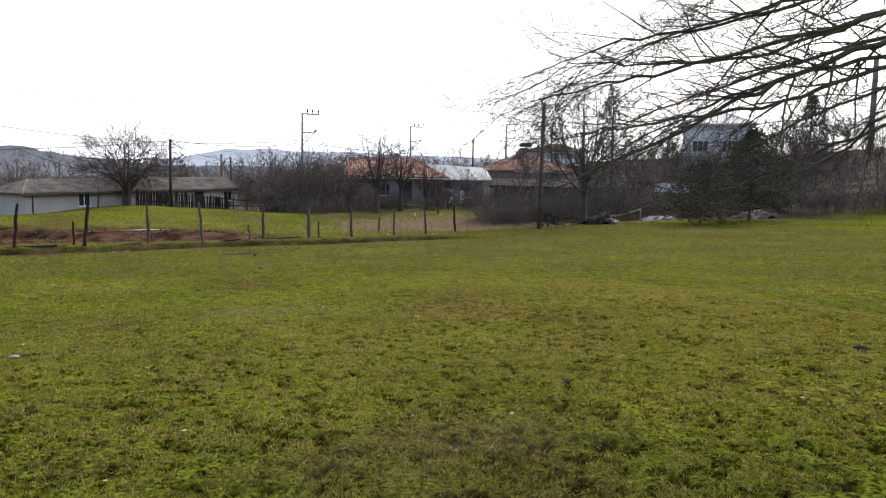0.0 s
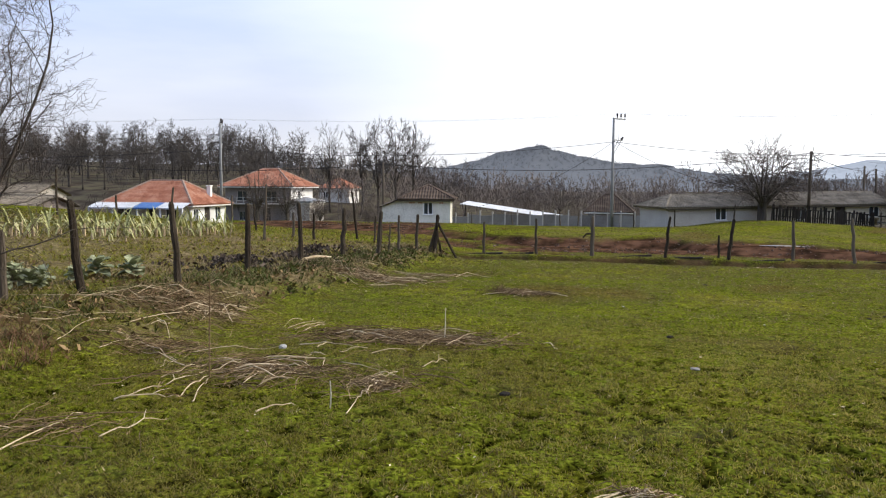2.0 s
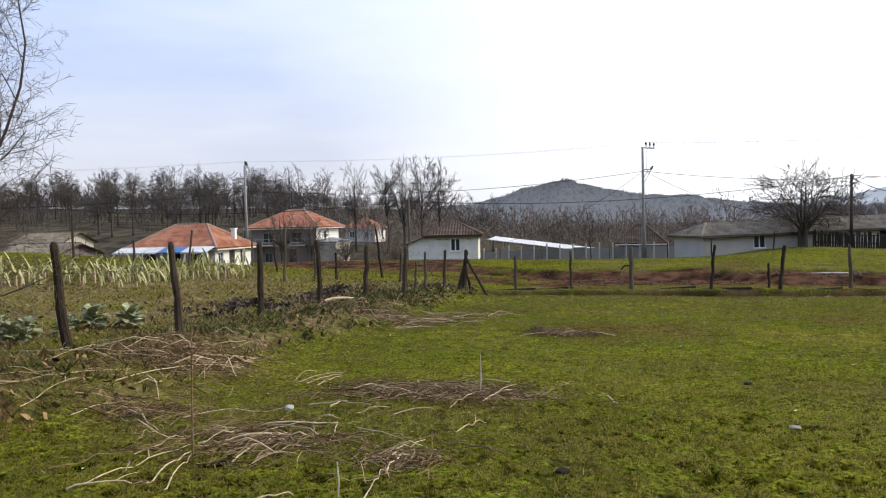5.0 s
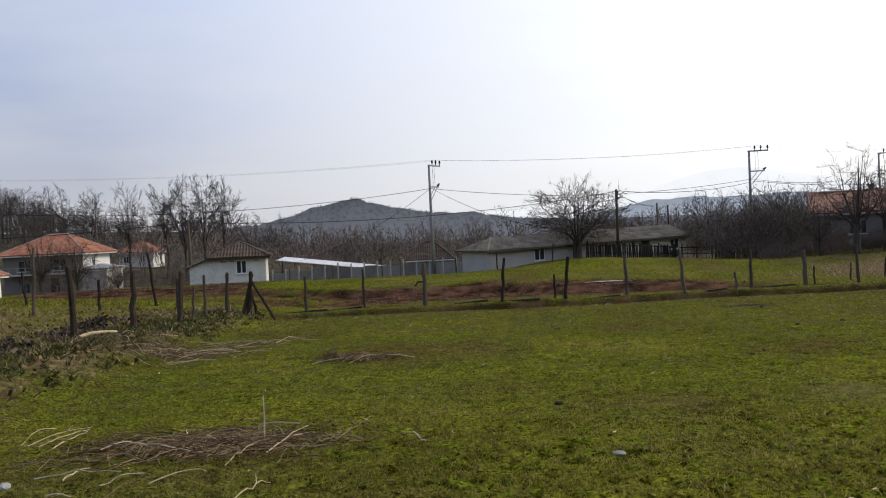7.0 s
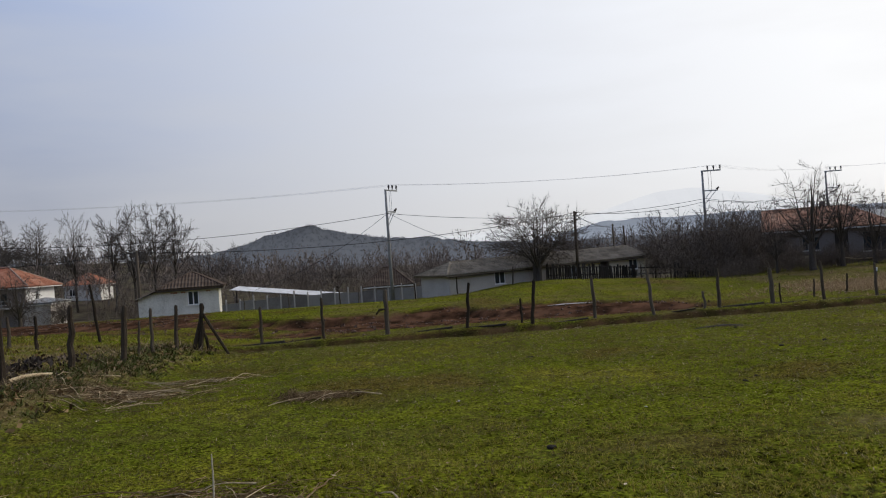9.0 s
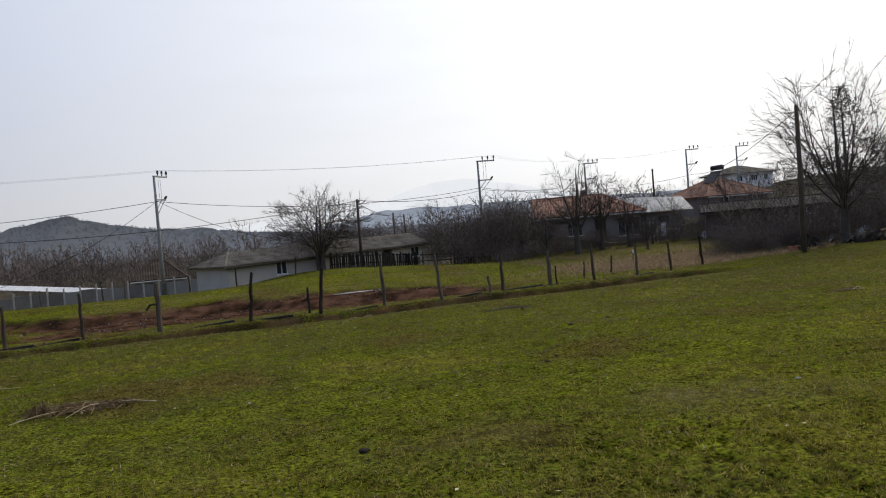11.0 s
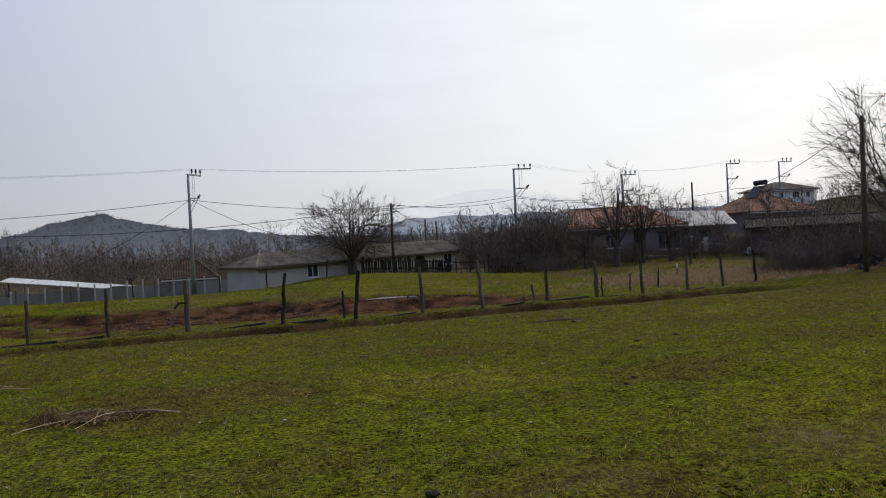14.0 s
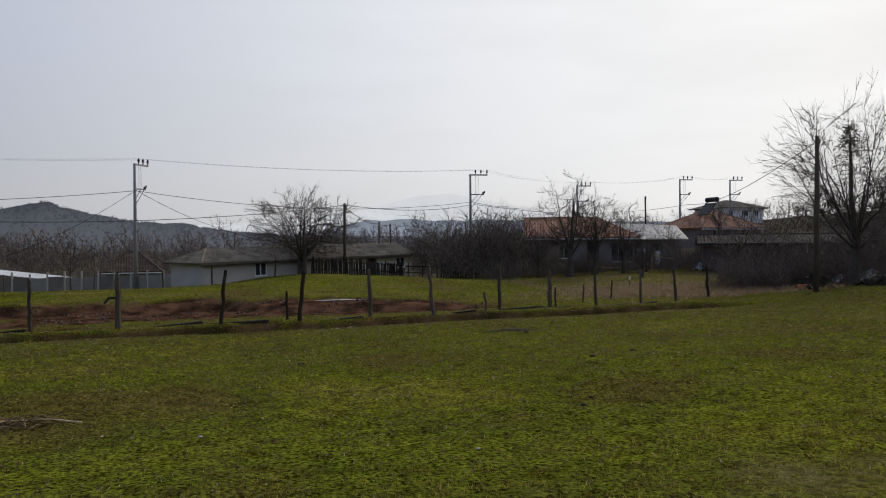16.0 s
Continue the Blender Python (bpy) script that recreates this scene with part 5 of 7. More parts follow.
def add_window(wall, x0, z0, x1, z1, mullions=1, frame_mat=None, label="white framed window"):
    """Frame, panes and sill in an opening of a wall."""
    fm = frame_mat or M_FRAME
    win = part("window", window_frame(x1 - x0, z1 - z0, mullions), fm, wall, label)
    win.location = (x0, 0.03, z0)
    n = mullions + 1
    for i in range(n):
        pw = (x1 - x0) / n
        p = part("pane", box((pw * i + 0.05, 0.02, 0.05), (pw * (i + 1) - 0.05, 0.03, z1 - z0 - 0.05)), M_GLASS, win, "dark glass pane")
    s = part("sill", box((-0.06, -0.12, -0.06), (x1 - x0 + 0.06, 0.06, -0.003), 0.01), M_DIRTY_WHITE, win)


def window_frame(w, h, mullions):
    bm = bmesh.new()
    b = 0.06
    add_box(bm, (0, 0, 0), (w, 0.07, b))
    add_box(bm, (0, 0, h - b), (w, 0.07, h))
    add_box(bm, (0, 0, b), (b, 0.07, h - b))
    add_box(bm, (w - b, 0, b), (w, 0.07, h - b))
    for i in range(mullions):
        x = w * (i + 1) / (mullions + 1)
        add_box(bm, (x - b / 2, 0, b), (x + b / 2, 0.07, h - b))
    return bm


def tile_plane(e0, e1, t0, t1, pitch=0.24, rows_=0.34, relief=0.035, thick=0.1, seed=0):
    """A roof slope with rounded tile columns and stepped courses, from the eave e0-e1 up to the line t0-t1 (hips allowed)."""
    rng = np.random.default_rng(seed)
    e0, e1, t0, t1 = (np.array(p, float) for p in (e0, e1, t0, t1))
    along = e1 - e0
    L = np.linalg.norm(along)
    u = along / L
    up = (t0 - e0) - u * np.dot(t0 - e0, u)
    S = np.linalg.norm(up)
    up = up / S
    nrm = np.cross(u, up)
    if nrm[2] < 0:
        nrm = -nrm
    a, b = np.dot(t0 - e0, u), np.dot(t1 - e0, u)
    n = max(4, int(L / pitch * 2))
    m = max(3, int(S / rows_))
    v, f = [], []
    for i in range(n + 1):
        x = L * i / n
        vmax = S
        if x < a:
            vmax = S * x / a
        if x > b:
            vmax = S * (L - x) / max(L - b, 1e-6)
        for j in range(m + 1):
            s = S * j / m
            over = min(s, vmax)
            hgt = relief * (1 if i % 2 else 0) + relief * 0.7 * (1 - j % 2) + rng.uniform(-0.008, 0.008) + 0.02 * math.sin(x * 0.9) * math.sin(s * 0.8 + 1)
            v.append(e0 + u * x + up * over + nrm * hgt)
    for i in range(n):
        for j in range(m):
            q = (i * (m + 1) + j, (i + 1) * (m + 1) + j, (i + 1) * (m + 1) + j + 1, i * (m + 1) + j + 1)
            f.append(q)
    k = len(v)
    v += [e0 - nrm * thick, e1 - nrm * thick, t1 - nrm * thick, t0 - nrm * thick]
    f.append((k, k + 3, k + 2, k + 1))
    f.append(tuple([0, k, k + 1, n * (m + 1)]))
    me = from_arrays("slope", v, f)
    return me


def ridge_cap(points, r, parent, mat):
    for a, b in points:
        t = Tubes()
        t.add([a, tuple((np.array(a) + np.array(b)) / 2), b], [r, r * 1.05, r], 6)
        part("ridge_tiles", t.mesh("ridge_tiles"), mat, parent, "mortared ridge tiles")


def house(name, cx, cy, base, w, d, eave, top, label, walls, roof_mat, ridge_x=(0.5, 0.5), over=0.45, rz=0.0, gable=(False, False), openings=None, roof_label="weathered clay tile roof", cap=None, reach=None, fascia=None, relief=0.045):
    """A house on its base: four walls with openings, and a tiled roof, hipped or gabled at either end.
    openings: side -> list of (x0, z0, x1, z1, kind, mullions); sides: front, right, back, left."""
    ob = thing(name, (cx, cy, base), label, "house", rz=rz)
    h = eave - base
    rise = top - eave
    openings = openings or {}
    t = 0.22
    sides = {"front": ((-w / 2, -d / 2), 0, w), "right": ((w / 2, -d / 2), 90, d), "back": ((w / 2, d / 2), 180, w), "left": ((-w / 2, d / 2), 270, d)}
    for side, ((x, y), turn, length) in sides.items():
        holes = openings.get(side, [])
        inset = t if side in ("right", "left") else 0.0
        bm = wall_mesh(length - 2 * inset, h, t, [(a - inset, b, c - inset, e) for a, b, c, e, *_ in holes])
        wl_ = part("wall", bm, walls.get(side, walls["all"]), ob, "rendered wall")
        shift = Matrix.Translation((inset, 0, 0))
        wl_.matrix_local = pose(x, y, 0, 0, 0, turn) @ shift
        for a, b, c, e, kind, mull in holes:
            if kind == "window":
                add_window(wl_, a - inset, b, c - inset, e, mull, M_PANEL if walls.get("front") is M_BROWN and side == "front" else None)
            elif kind == "door":
                dr = part("door", box((a - inset + 0.02, 0.05, b), (c - inset - 0.02, 0.1, e - 0.02), 0.01), M_DOOR, wl_, "dark wooden door")
                part("handle", box((c - inset - 0.14, 0.02, b + 0.95), (c - inset - 0.1, 0.05, b + 1.05)), M_STEEL, dr)
            else:
                part("dark_lining", box((a - inset, t + 0.6, b), (c - inset, t + 0.65, e)), M_DOOR, wl_)
    W, D, o = w / 2 + over, d / 2 + over, 0.0
    z0 = h - over * rise / (d / 2)
    rl, rr = -w / 2 + ridge_x[0] * d, w / 2 - ridge_x[1] * d
    reach = reach or (over, over)
    ends = (w / 2 + (reach[0] if gable[0] else over), w / 2 + (reach[1] if gable[1] else over))
    rl = -ends[0] if gable[0] else rl
    rr = ends[1] if gable[1] else rr
    A, B, C, E = (-ends[0], -D, z0), (ends[1], -D, z0), (ends[1], D, z0), (-ends[0], D, z0)
    R0, R1 = (rl, 0, h + rise), (rr, 0, h + rise)
    slopes = [(A, B, R0, R1)]
    slopes.append((C, E, R1, R0))
    if not gable[1]:
        slopes.append((B, C, R1, R1))
    if not gable[0]:
        slopes.append((E, A, R0, R0))
    first = None
    for i, (p, q, r_, s_) in enumerate(slopes):
        me = tile_plane(p, q, r_, s_, relief=relief, seed=i + int(abs(cx) * 7))
        if first is None:
            first = part("roof", me, roof_mat, ob, roof_label)
        else:
            part("roof_slope", me, roof_mat, first)
    for on, sx in ((gable[0], -1), (gable[1], 1)):
        if on:
            bm = bmesh.new()
            g = [(sx * w / 2, -d / 2, h), (sx * w / 2, d / 2, h), (sx * w / 2, 0, h + rise - 0.05)]
            a3 = [bm.verts.new(p) for p in g]
            b3 = [bm.verts.new((p[0] - sx * t, p[1], p[2])) for p in g]
            bm.faces.new(a3), bm.faces.new(b3[::-1])
            for i in range(3):
                bm.faces.new((a3[i], b3[i], b3[(i + 1) % 3], a3[(i + 1) % 3]))
            part("gable", bm, walls["all"], ob)
    caps = [(R0, R1)] if rr - rl > 0.2 else []
    if not gable[0]:
        caps += [(A, R0), (E, R0)]
    if not gable[1]:
        caps += [(B, R1), (C, R1)]
    ridge_cap(caps, 0.11, first, cap or roof_mat)
    part("eave_board", box((0.05 - ends[0], -D + 0.03, z0 - 0.17), (ends[1] - 0.05, -D + 0.07, z0 - 0.06)), fascia or M_DIRTY_WHITE, ob)
    if not gable[1]:
        part("eave_board", box((W - 0.08, -D + 0.1, z0 - 0.17), (W - 0.04, D - 0.1, z0 - 0.06)), fascia or M_DIRTY_WHITE, ob)
    return ob


# low house with a fresh red roof and a white sheet awning
oh = house("cottage", -38.05, 61.2, -2.3, 7.9, 5.8, 0.25, 1.95, "low white cottage with orange hip roof and sheet awning",
           {"all": M_WHITE, "front": M_DIRTY_WHITE}, M_TILE, ridge_x=(0.42, 0.42), over=0.5, cap=M_RIDGE,
           openings={"right": [(0.5, 0.9, 1.3, 1.9, "window", 1), (2.2, 0.05, 3.1, 2.0, "door", 0), (4.0, 0.8, 4.9, 2.0, "window", 1)], "front": [(1.0, 0.9, 2.4, 2.0, "window", 1), (3.8, 0.05, 4.7, 2.0, "door", 0), (5.6, 0.9, 6.8, 2.0, "window", 1)]})
for a, b, m, lab in ((-4.6, -0.4, M_WHITE_SHEET, "white corrugated awning"), (-0.4, 1.8, M_BLUE, "blue tarpaulin over the awning"), (1.8, 4.2, M_WHITE_SHEET, "white corrugated awning")):
    n = int((b - a) / 0.12)
    v, f = [], []
    for i in range(n + 1):
        x = a + (b - a) * i / n
        k = 0.025 * (i % 2)
        v += [(x, -3.2, 2.42 + k), (x, -4.5, 2.02 + k), (x, -4.5, 1.9 + k)]
    for i in range(n):
        for j in range(2):
            f.append((i * 3 + j, i * 3 + j + 1, i * 3 + j + 4, i * 3 + j + 3))
    me = from_arrays("awning", v, f)
    ob = part("awning", me, m, oh, lab)
    sol = ob.modifiers.new("sheet", "SOLIDIFY")
    sol.thickness = 0.02
for x in (-4.5, -2.3, 0.0, 2.1, 4.1):
    part("awning_post", box((x - 0.05, -4.4, 0), (x + 0.05, -4.3, 1.98)), M_FRAME, oh)
bm = box((3.2, 1.0, 2.5), (3.55, 1.35, 3.75), 0.02)
add_box(bm, (3.14, 0.94, 3.75), (3.61, 1.41, 3.85), 0.02)
part("chimney", bm, M_WHITE, oh, "whitewashed chimney")

# two-storey house
# White front away from the sun: its shade is put in as brown render.
wh = house("farmhouse", -43.0, 91.6, -3.3, 8.6, 7.0, 1.75, 3.6, "two-storey farmhouse with a white side and an orange hip roof", {"all": M_WHITE, "front": M_BROWN}, M_TILE, ridge_x=(0.5, 0.45), over=0.7, cap=M_RIDGE,
           openings={"front": [(1.6, 2.9, 3.0, 4.1, "window", 1), (5.4, 2.9, 6.8, 4.1, "window", 1), (1.8, 0.5, 2.8, 1.6, "window", 1), (5.0, 0.1, 6.0, 2.1, "door", 0)], "right": [(2.4, 3.2, 3.2, 4.2, "window", 1)]})
part("balcony_slab", box((-4.3, -4.5, 2.45), (4.3, -3.55, 2.6), 0.02), M_GREY, wh)
for i in range(10):
    part("baluster", box((-4.25 + i * 0.937, -4.46, 2.6), (-4.19 + i * 0.937, -4.4, 3.3)), M_STEEL, wh)
part("handrail", box((-4.3, -4.47, 3.3), (4.3, -4.39, 3.36)), M_STEEL, wh)
an = house("lean_to", -37.2, 89.4, -3.3, 2.8, 4.4, -0.4, 0.0, "low grey annexe with a flat sheet roof", {"all": M_GREY}, M_METAL_ROOF, ridge_x=(0.3, 0.3), over=0.25, roof_label="grey sheet roof")

house("far_cottage", -45.2, 122, -1.6, 5.2, 5.0, 1.2, 2.6, "small far white cottage with a red roof", {"all": M_DIRTY_WHITE}, M_TILE, over=0.4, openings={"front": [(0.8, 1.0, 1.6, 2.0, "window", 1), (3.2, 1.0, 4.0, 2.0, "window", 1)]})
house("barn", -44.5, 52.0, -2.0, 5.0, 4.5, 0.0, 0.7, "old brown tiled barn behind the garden", {"all": M_BROWN}, M_TILE_MOSS, gable=(True, True), over=0.4)
house("barn", -62.0, 72.0, -2.4, 6.0, 5.0, 0.5, 1.5, "grey farm shed with a dull roof below the wood", {"all": M_GREY}, M_TILE_MOSS, gable=(True, True), over=0.4)

# white hut
M_LIME = material("old_limewash", [(0.36, 0.33, 0.28), (0.58, 0.55, 0.49), (0.7, 0.67, 0.61)], 1.1, 0.9, 0.25, fine=9)
M_TILE_HUT = material("dull_roof_tile", [(0.034, 0.024, 0.018), (0.075, 0.053, 0.039), (0.15, 0.112, 0.084)], 1.4, 0.9, 0.4, fine=10)
hut = house("hut", -15.95, 66.3, -1.75, 4.0, 4.6, 0.66, 1.7, "small whitewashed hut with a brown tiled hip roof", {"all": M_LIME, "front": M_LIME}, M_TILE_HUT, ridge_x=(0.45, 0.45), over=0.4, rz=10, fascia=M_BOARD, relief=0.06,
            openings={"front": [(1.75, 0.95, 2.55, 2.0, "window", 1)]})
for x in (0.55, 0.72, 0.89, 1.3, 1.47, 3.1, 3.27):
    part("vent_brick", box((x - 2.0, -2.325, 1.88), (x - 1.86, -2.295, 1.98), 0.005), M_BRICKS, hut, "red brick set in the wall")
bm = bmesh.new()
va = [bm.verts.new(p) for p in [(-3.75, -2.28, 0), (-2.01, -2.28, 0), (-2.01, -2.28, 2.28), (-3.75, -2.28, 1.62)]]
vb = [bm.verts.new((v.co.x, 2.2, v.co.z)) for v in va]
bm.faces.new(va[::-1]), bm.faces.new(vb)
for i in range(4):
    bm.faces.new((va[i], va[(i + 1) % 4], vb[(i + 1) % 4], vb[i]))
part("side_room", bm, M_LIME, hut, "lower whitewashed side room")
part("side_roof", tile_plane((-3.95, -2.55, 1.6), (-3.95, 2.4, 1.6), (-2.02, -2.55, 2.34), (-2.02, 2.4, 2.34)), M_TILE_MOSS, hut, "grey lean-to roof")

# long shed, grey part and cream part
ang = 24.0
ca, sa = math.cos(radians(ang)), math.sin(radians(ang))


def along(s, off):
    return 4.15 + s * ca - off * sa, 64.5 + s * sa + off * ca


x, y = along(5.0, 2.6)
shed = house("long_shed", x, y, -1.75, 10.2, 5.0, 0.2, 1.02, "long low grey shed with a mossy tiled roof", {"all": M_GREY}, M_TILE_MOSS, ridge_x=(0.3, 0.0), gable=(False, True), over=0.4, rz=ang, reach=(0.4, -0.03), fascia=M_BOARD, relief=0.06,
      openings={"front": [(4.1, 0.75, 5.1, 1.75, "window", 1)]})
x, y = along(15.0, 2.6)
sh2 = house("long_shed", x, y, -1.55, 9.6, 5.0, 0.36, 1.2, "cream rendered shed with a mossy tiled roof", {"all": M_CREAM}, M_TILE_MOSS, gable=(True, True), over=0.4, rz=ang, reach=(0.1, 0.45), fascia=M_BOARD, relief=0.06,
            openings={"front": [(1.0, 0.6, 2.0, 1.6, "window", 1), (4.6, 0.05, 5.6, 1.9, "door", 0), (7.8, 0.7, 8.8, 1.6, "window", 1)]})
for ob in (shed, sh2):
    ob.rotation_euler.y = radians(-0.9)
wooden_pole(7.0, 72.5, 2.4, "thin flue pipe pole behind the shed", 0.05)

# tiled hut behind the power pole, and sheet-roofed shed
house("hut", -0.9, 90.6, -3.2, 4.6, 3.6, -0.85, 0.7, "small hut with a rounded old tile roof", {"all": M_BROWN}, M_TILE_HUT, over=0.45)
ms = thing("sheet_shed", (-11.1, 87, -3.1), "long shed under a pale sheet-metal roof", "shed")
part("body", box((-5.4, -1.8, 0), (6.6, 1.8, 0.9), 0.02), M_GREY, ms)
v, f = [], []
n = 60
for i in range(n + 1):
    xx = -5.9 + 13.0 * i / n
    k = 0.03 * (i % 2) - 0.135 * xx
    v += [(xx, -2.3, 1.9 + k), (xx, 2.3, 2.12 + k)]
for i in range(n):
    f.append((i * 2, i * 2 + 2, i * 2 + 3, i * 2 + 1))
ob = part("roof", from_arrays("roof", v, f), M_WHITE_SHEET, ms, "pale corrugated sheet roof")
ob.modifiers.new("sheet", "SOLIDIFY").thickness = 0.04

# houses on the sunny side
h2 = house("village_house", 36.6, 68.2, -0.7, 9.0, 6.0, 1.9, 3.45, "old house with a rust-red tiled roof behind fruit trees", {"all": M_BROWN, "front": M_BROWN}, M_TILE_OLD, ridge_x=(0.0, 0.5), gable=(True, False), over=0.45, rz=-28,
           openings={"front": [(2.6, 0.6, 3.9, 1.7, "window", 2), (0.6, 1.2, 1.2, 1.7, "window", 0), (7.0, 0.3, 8.9, 1.9, "window", 2), (5.0, 0.05, 6.0, 2.0, "door", 0)]})
bm = box((-0.3, 0.6, 3.3), (0.15, 1.05, 4.7), 0.02)
part("chimney", bm, M_BROWN, h2, "dark brick chimney")
pg = thing("plastic_shelter", (37.6, 61.0, ground(37.6, 61.0)), "plastic-covered lean-to with torn white sheeting", "shelter")
bm = bmesh.new()
for i in range(5):
    add_box(bm, (i * 0.6 - 0.03, -0.03, 0), (i * 0.6 + 0.03, 0.03, 2.0 - 0.08 * i))
part("frame", bm, M_BOARD, pg)
for i in range(4):
    part("sheeting", box((i * 0.6 + 0.05, 0.0, 0.3 + 0.1 * (i % 2)), (i * 0.6 + 0.55, 0.012, 1.8 - 0.08 * i)), M_RUBBISH if i % 2 else M_METAL_ROOF, pg, "cloudy plastic sheet")
zs = thing("sheet_shed", (42.3, 67.4, ground(45.4, 67.4) + 0.6), "shed under a pale zinc roof beside the tiled house", "shed", rz=-28)
part("body", box((-2.4, -1.6, -0.9), (3.2, 2.0, 1.95), 0.02), M_BROWN, zs)
part("door", box((-1.2, -1.66, 0.1), (0.0, -1.6, 1.8), 0.01), M_BOARD, zs, "dark board door")
part("window", box((1.0, -1.65, 0.9), (2.0, -1.6, 1.6), 0.01), M_GLASS, zs)
v, f = [], []
for i in range(n + 1):
    xx = -2.7 + 6.6 * i / n
    k = 0.03 * (i % 2)
    v += [(xx + 0.2, -2.3, 2.0 + k), (xx - 2.2 * (1 - i / n), 2.3, 3.75 + k - 0.5 * i / n)]
for i in range(n):
    f.append((i * 2, i * 2 + 2, i * 2 + 3, i * 2 + 1))
ob = part("roof", from_arrays("roof", v, f), M_METAL_ROOF, zs, "pale zinc sheet roof")
ob.modifiers.new("sheet", "SOLIDIFY").thickness = 0.04

h3 = house("village_house", 60.4, 79.0, 0.5, 8.2, 7.4, 2.9, 4.7, "dark-walled house with a red tiled hip roof", {"all": M_BROWN}, M_TILE_OLD, ridge_x=(0.45, 0.45), over=0.5,
           openings={"front": [(1.4, 0.8, 2.8, 2.0, "window", 1), (5.4, 0.8, 6.8, 2.0, "window", 1)]})
sb = thing("solar_heater", (58.6, 77.2, 3.9), "dark rooftop solar water heater with a cylindrical tank", "solar heater")
bm = box((-0.9, -0.9, -0.04), (0.9, 0.9, 0.04), 0.01)
pn = part("collector", bm, M_TANK, sb, "black collector panel")
pn.matrix_local = pose(0, 0, 0.9, 0, -48, 0)
bm = bmesh.new()
bmesh.ops.create_cone(bm, cap_ends=True, segments=14, radius1=0.28, radius2=0.28, depth=1.7, matrix=Matrix.Translation((0.75, 0, 1.95)) @ Matrix.Rotation(math.pi / 2, 4, "X"))
part("tank", bm, M_TANK, sb, "cylindrical tank")
for yy in (-0.8, 0.8):
    t = Tubes()
    t.add([(0.75, yy, -0.4), (0.75, yy, 1.75)], [0.03, 0.03], 5)
    part("leg", t.mesh("leg"), M_STEEL, sb)

house("white_house", 94.2, 113.5, 4.2, 8.6, 7.0, 6.9, 8.1, "white village house with a dark grey hip roof", {"all": M_WHITE}, M_TILE_MOSS, over=0.6, openings={"front": [(1.2, 1.1, 2.2, 2.1, "window", 1), (4.0, 1.1, 5.4, 2.1, "window", 2), (6.8, 1.1, 7.6, 2.1, "window", 1)]})
house("grey_house", 78.9, 64.6, 2.4, 7.4, 6.0, 8.8, 10.2, "grey two-storey house with a shallow roof on the slope", {"all": M_DIRTY_WHITE}, M_METAL_ROOF, over=0.6, rz=-45, roof_label="pale grey sheet roof", openings={"front": [(0.8, 2.8, 2.6, 4.2, "window", 2), (4.2, 2.8, 6.4, 4.2, "window", 3), (2.0, 0.6, 3.2, 1.8, "window", 1)]})
house("dark_shed", 44.0, 53.0, -0.8, 10.0, 5.0, 1.15, 1.7, "low dark shed with a long flat roof behind the hedge", {"all": M_HEDGE_JUNK}, M_PICKET, gable=(True, True), over=0.4, rz=-38, fascia=M_BOARD,
      openings={"front": [(7.0, 1.2, 7.8, 1.9, "window", 0)]})
ch = thing("chimney_stack", (104.5, 60, ground(104.5, 60)), "tall pale masonry stack on the slope", "chimney")
bm = bmesh.new()
bmesh.ops.create_cone(bm, cap_ends=True, segments=16, radius1=0.42, radius2=0.32, depth=13.0, matrix=Matrix.Translation((0, 0, 6.5)))
part("shaft", bm, M_MUD, ch, smooth=True)

# ---------------------------------------------------------------- hedge clutter
def crumple(name, x, y, z, sx, sy, sz, mat, label, seed, category="sheet"):
    rng = np.random.default_rng(seed)
    n = 12
    v, f = [], []
    for i in range(n + 1):
        for j in range(n + 1):
            a, b = i / n - 0.5, j / n - 0.5
            v.append((a * sx + rng.normal(0, 0.02), b * sy + rng.normal(0, 0.02), sz * (1 - 2.6 * (a * a + b * b)) * 0.7 + rng.normal(0, 0.055) * sz * 1.6))
    for i in range(n):
        for j in range(n):
            k = i * (n + 1) + j
            f.append((k, k + n + 1, k + n + 2, k + 1))
    ob = new(name, from_arrays(name, v, f))
    ob.data.materials.append(mat)
    ob.location = (x, y, z)
    ob.modifiers.new("sheet", "SOLIDIFY").thickness = 0.02
    return tagged(ob, label, category)


for i, (x, y, dz, sx, sy, sz, m) in enumerate([(36.8, 38.6, 0.0, 1.5, 1.0, 0.9, M_RUBBISH), (34.2, 38.4, 0.0, 0.8, 0.7, 0.7, M_RUBBISH), (33.0, 36.6, 0.0, 1.6, 1.0, 0.7, M_HEDGE_JUNK), (39.5, 36.6, 0.0, 3.2, 0.9, 0.55, M_STONE), (34.6, 36.2, 0.0, 1.8, 0.8, 0.5, M_STONE), (29.3, 35.5, 0.0, 1.8, 1.2, 1.0, M_DUNG), (32.4, 34.6, 0.0, 2.2, 1.4, 0.9, M_DUNG), (45.0, 33.0, 0.0, 4.5, 1.5, 0.9, M_HEDGE_JUNK)]):
    crumple("rubbish_mound" if m in (M_RUBBISH, M_HEDGE_JUNK) else "earth_mound", x, y, ground(x, y) - 0.1 + dz, sx, sy, sz, m, "crumpled torn sheeting dumped in the hedge" if m is M_RUBBISH else "low dumped heap at the foot of the hedge", 50 + i, "heap")
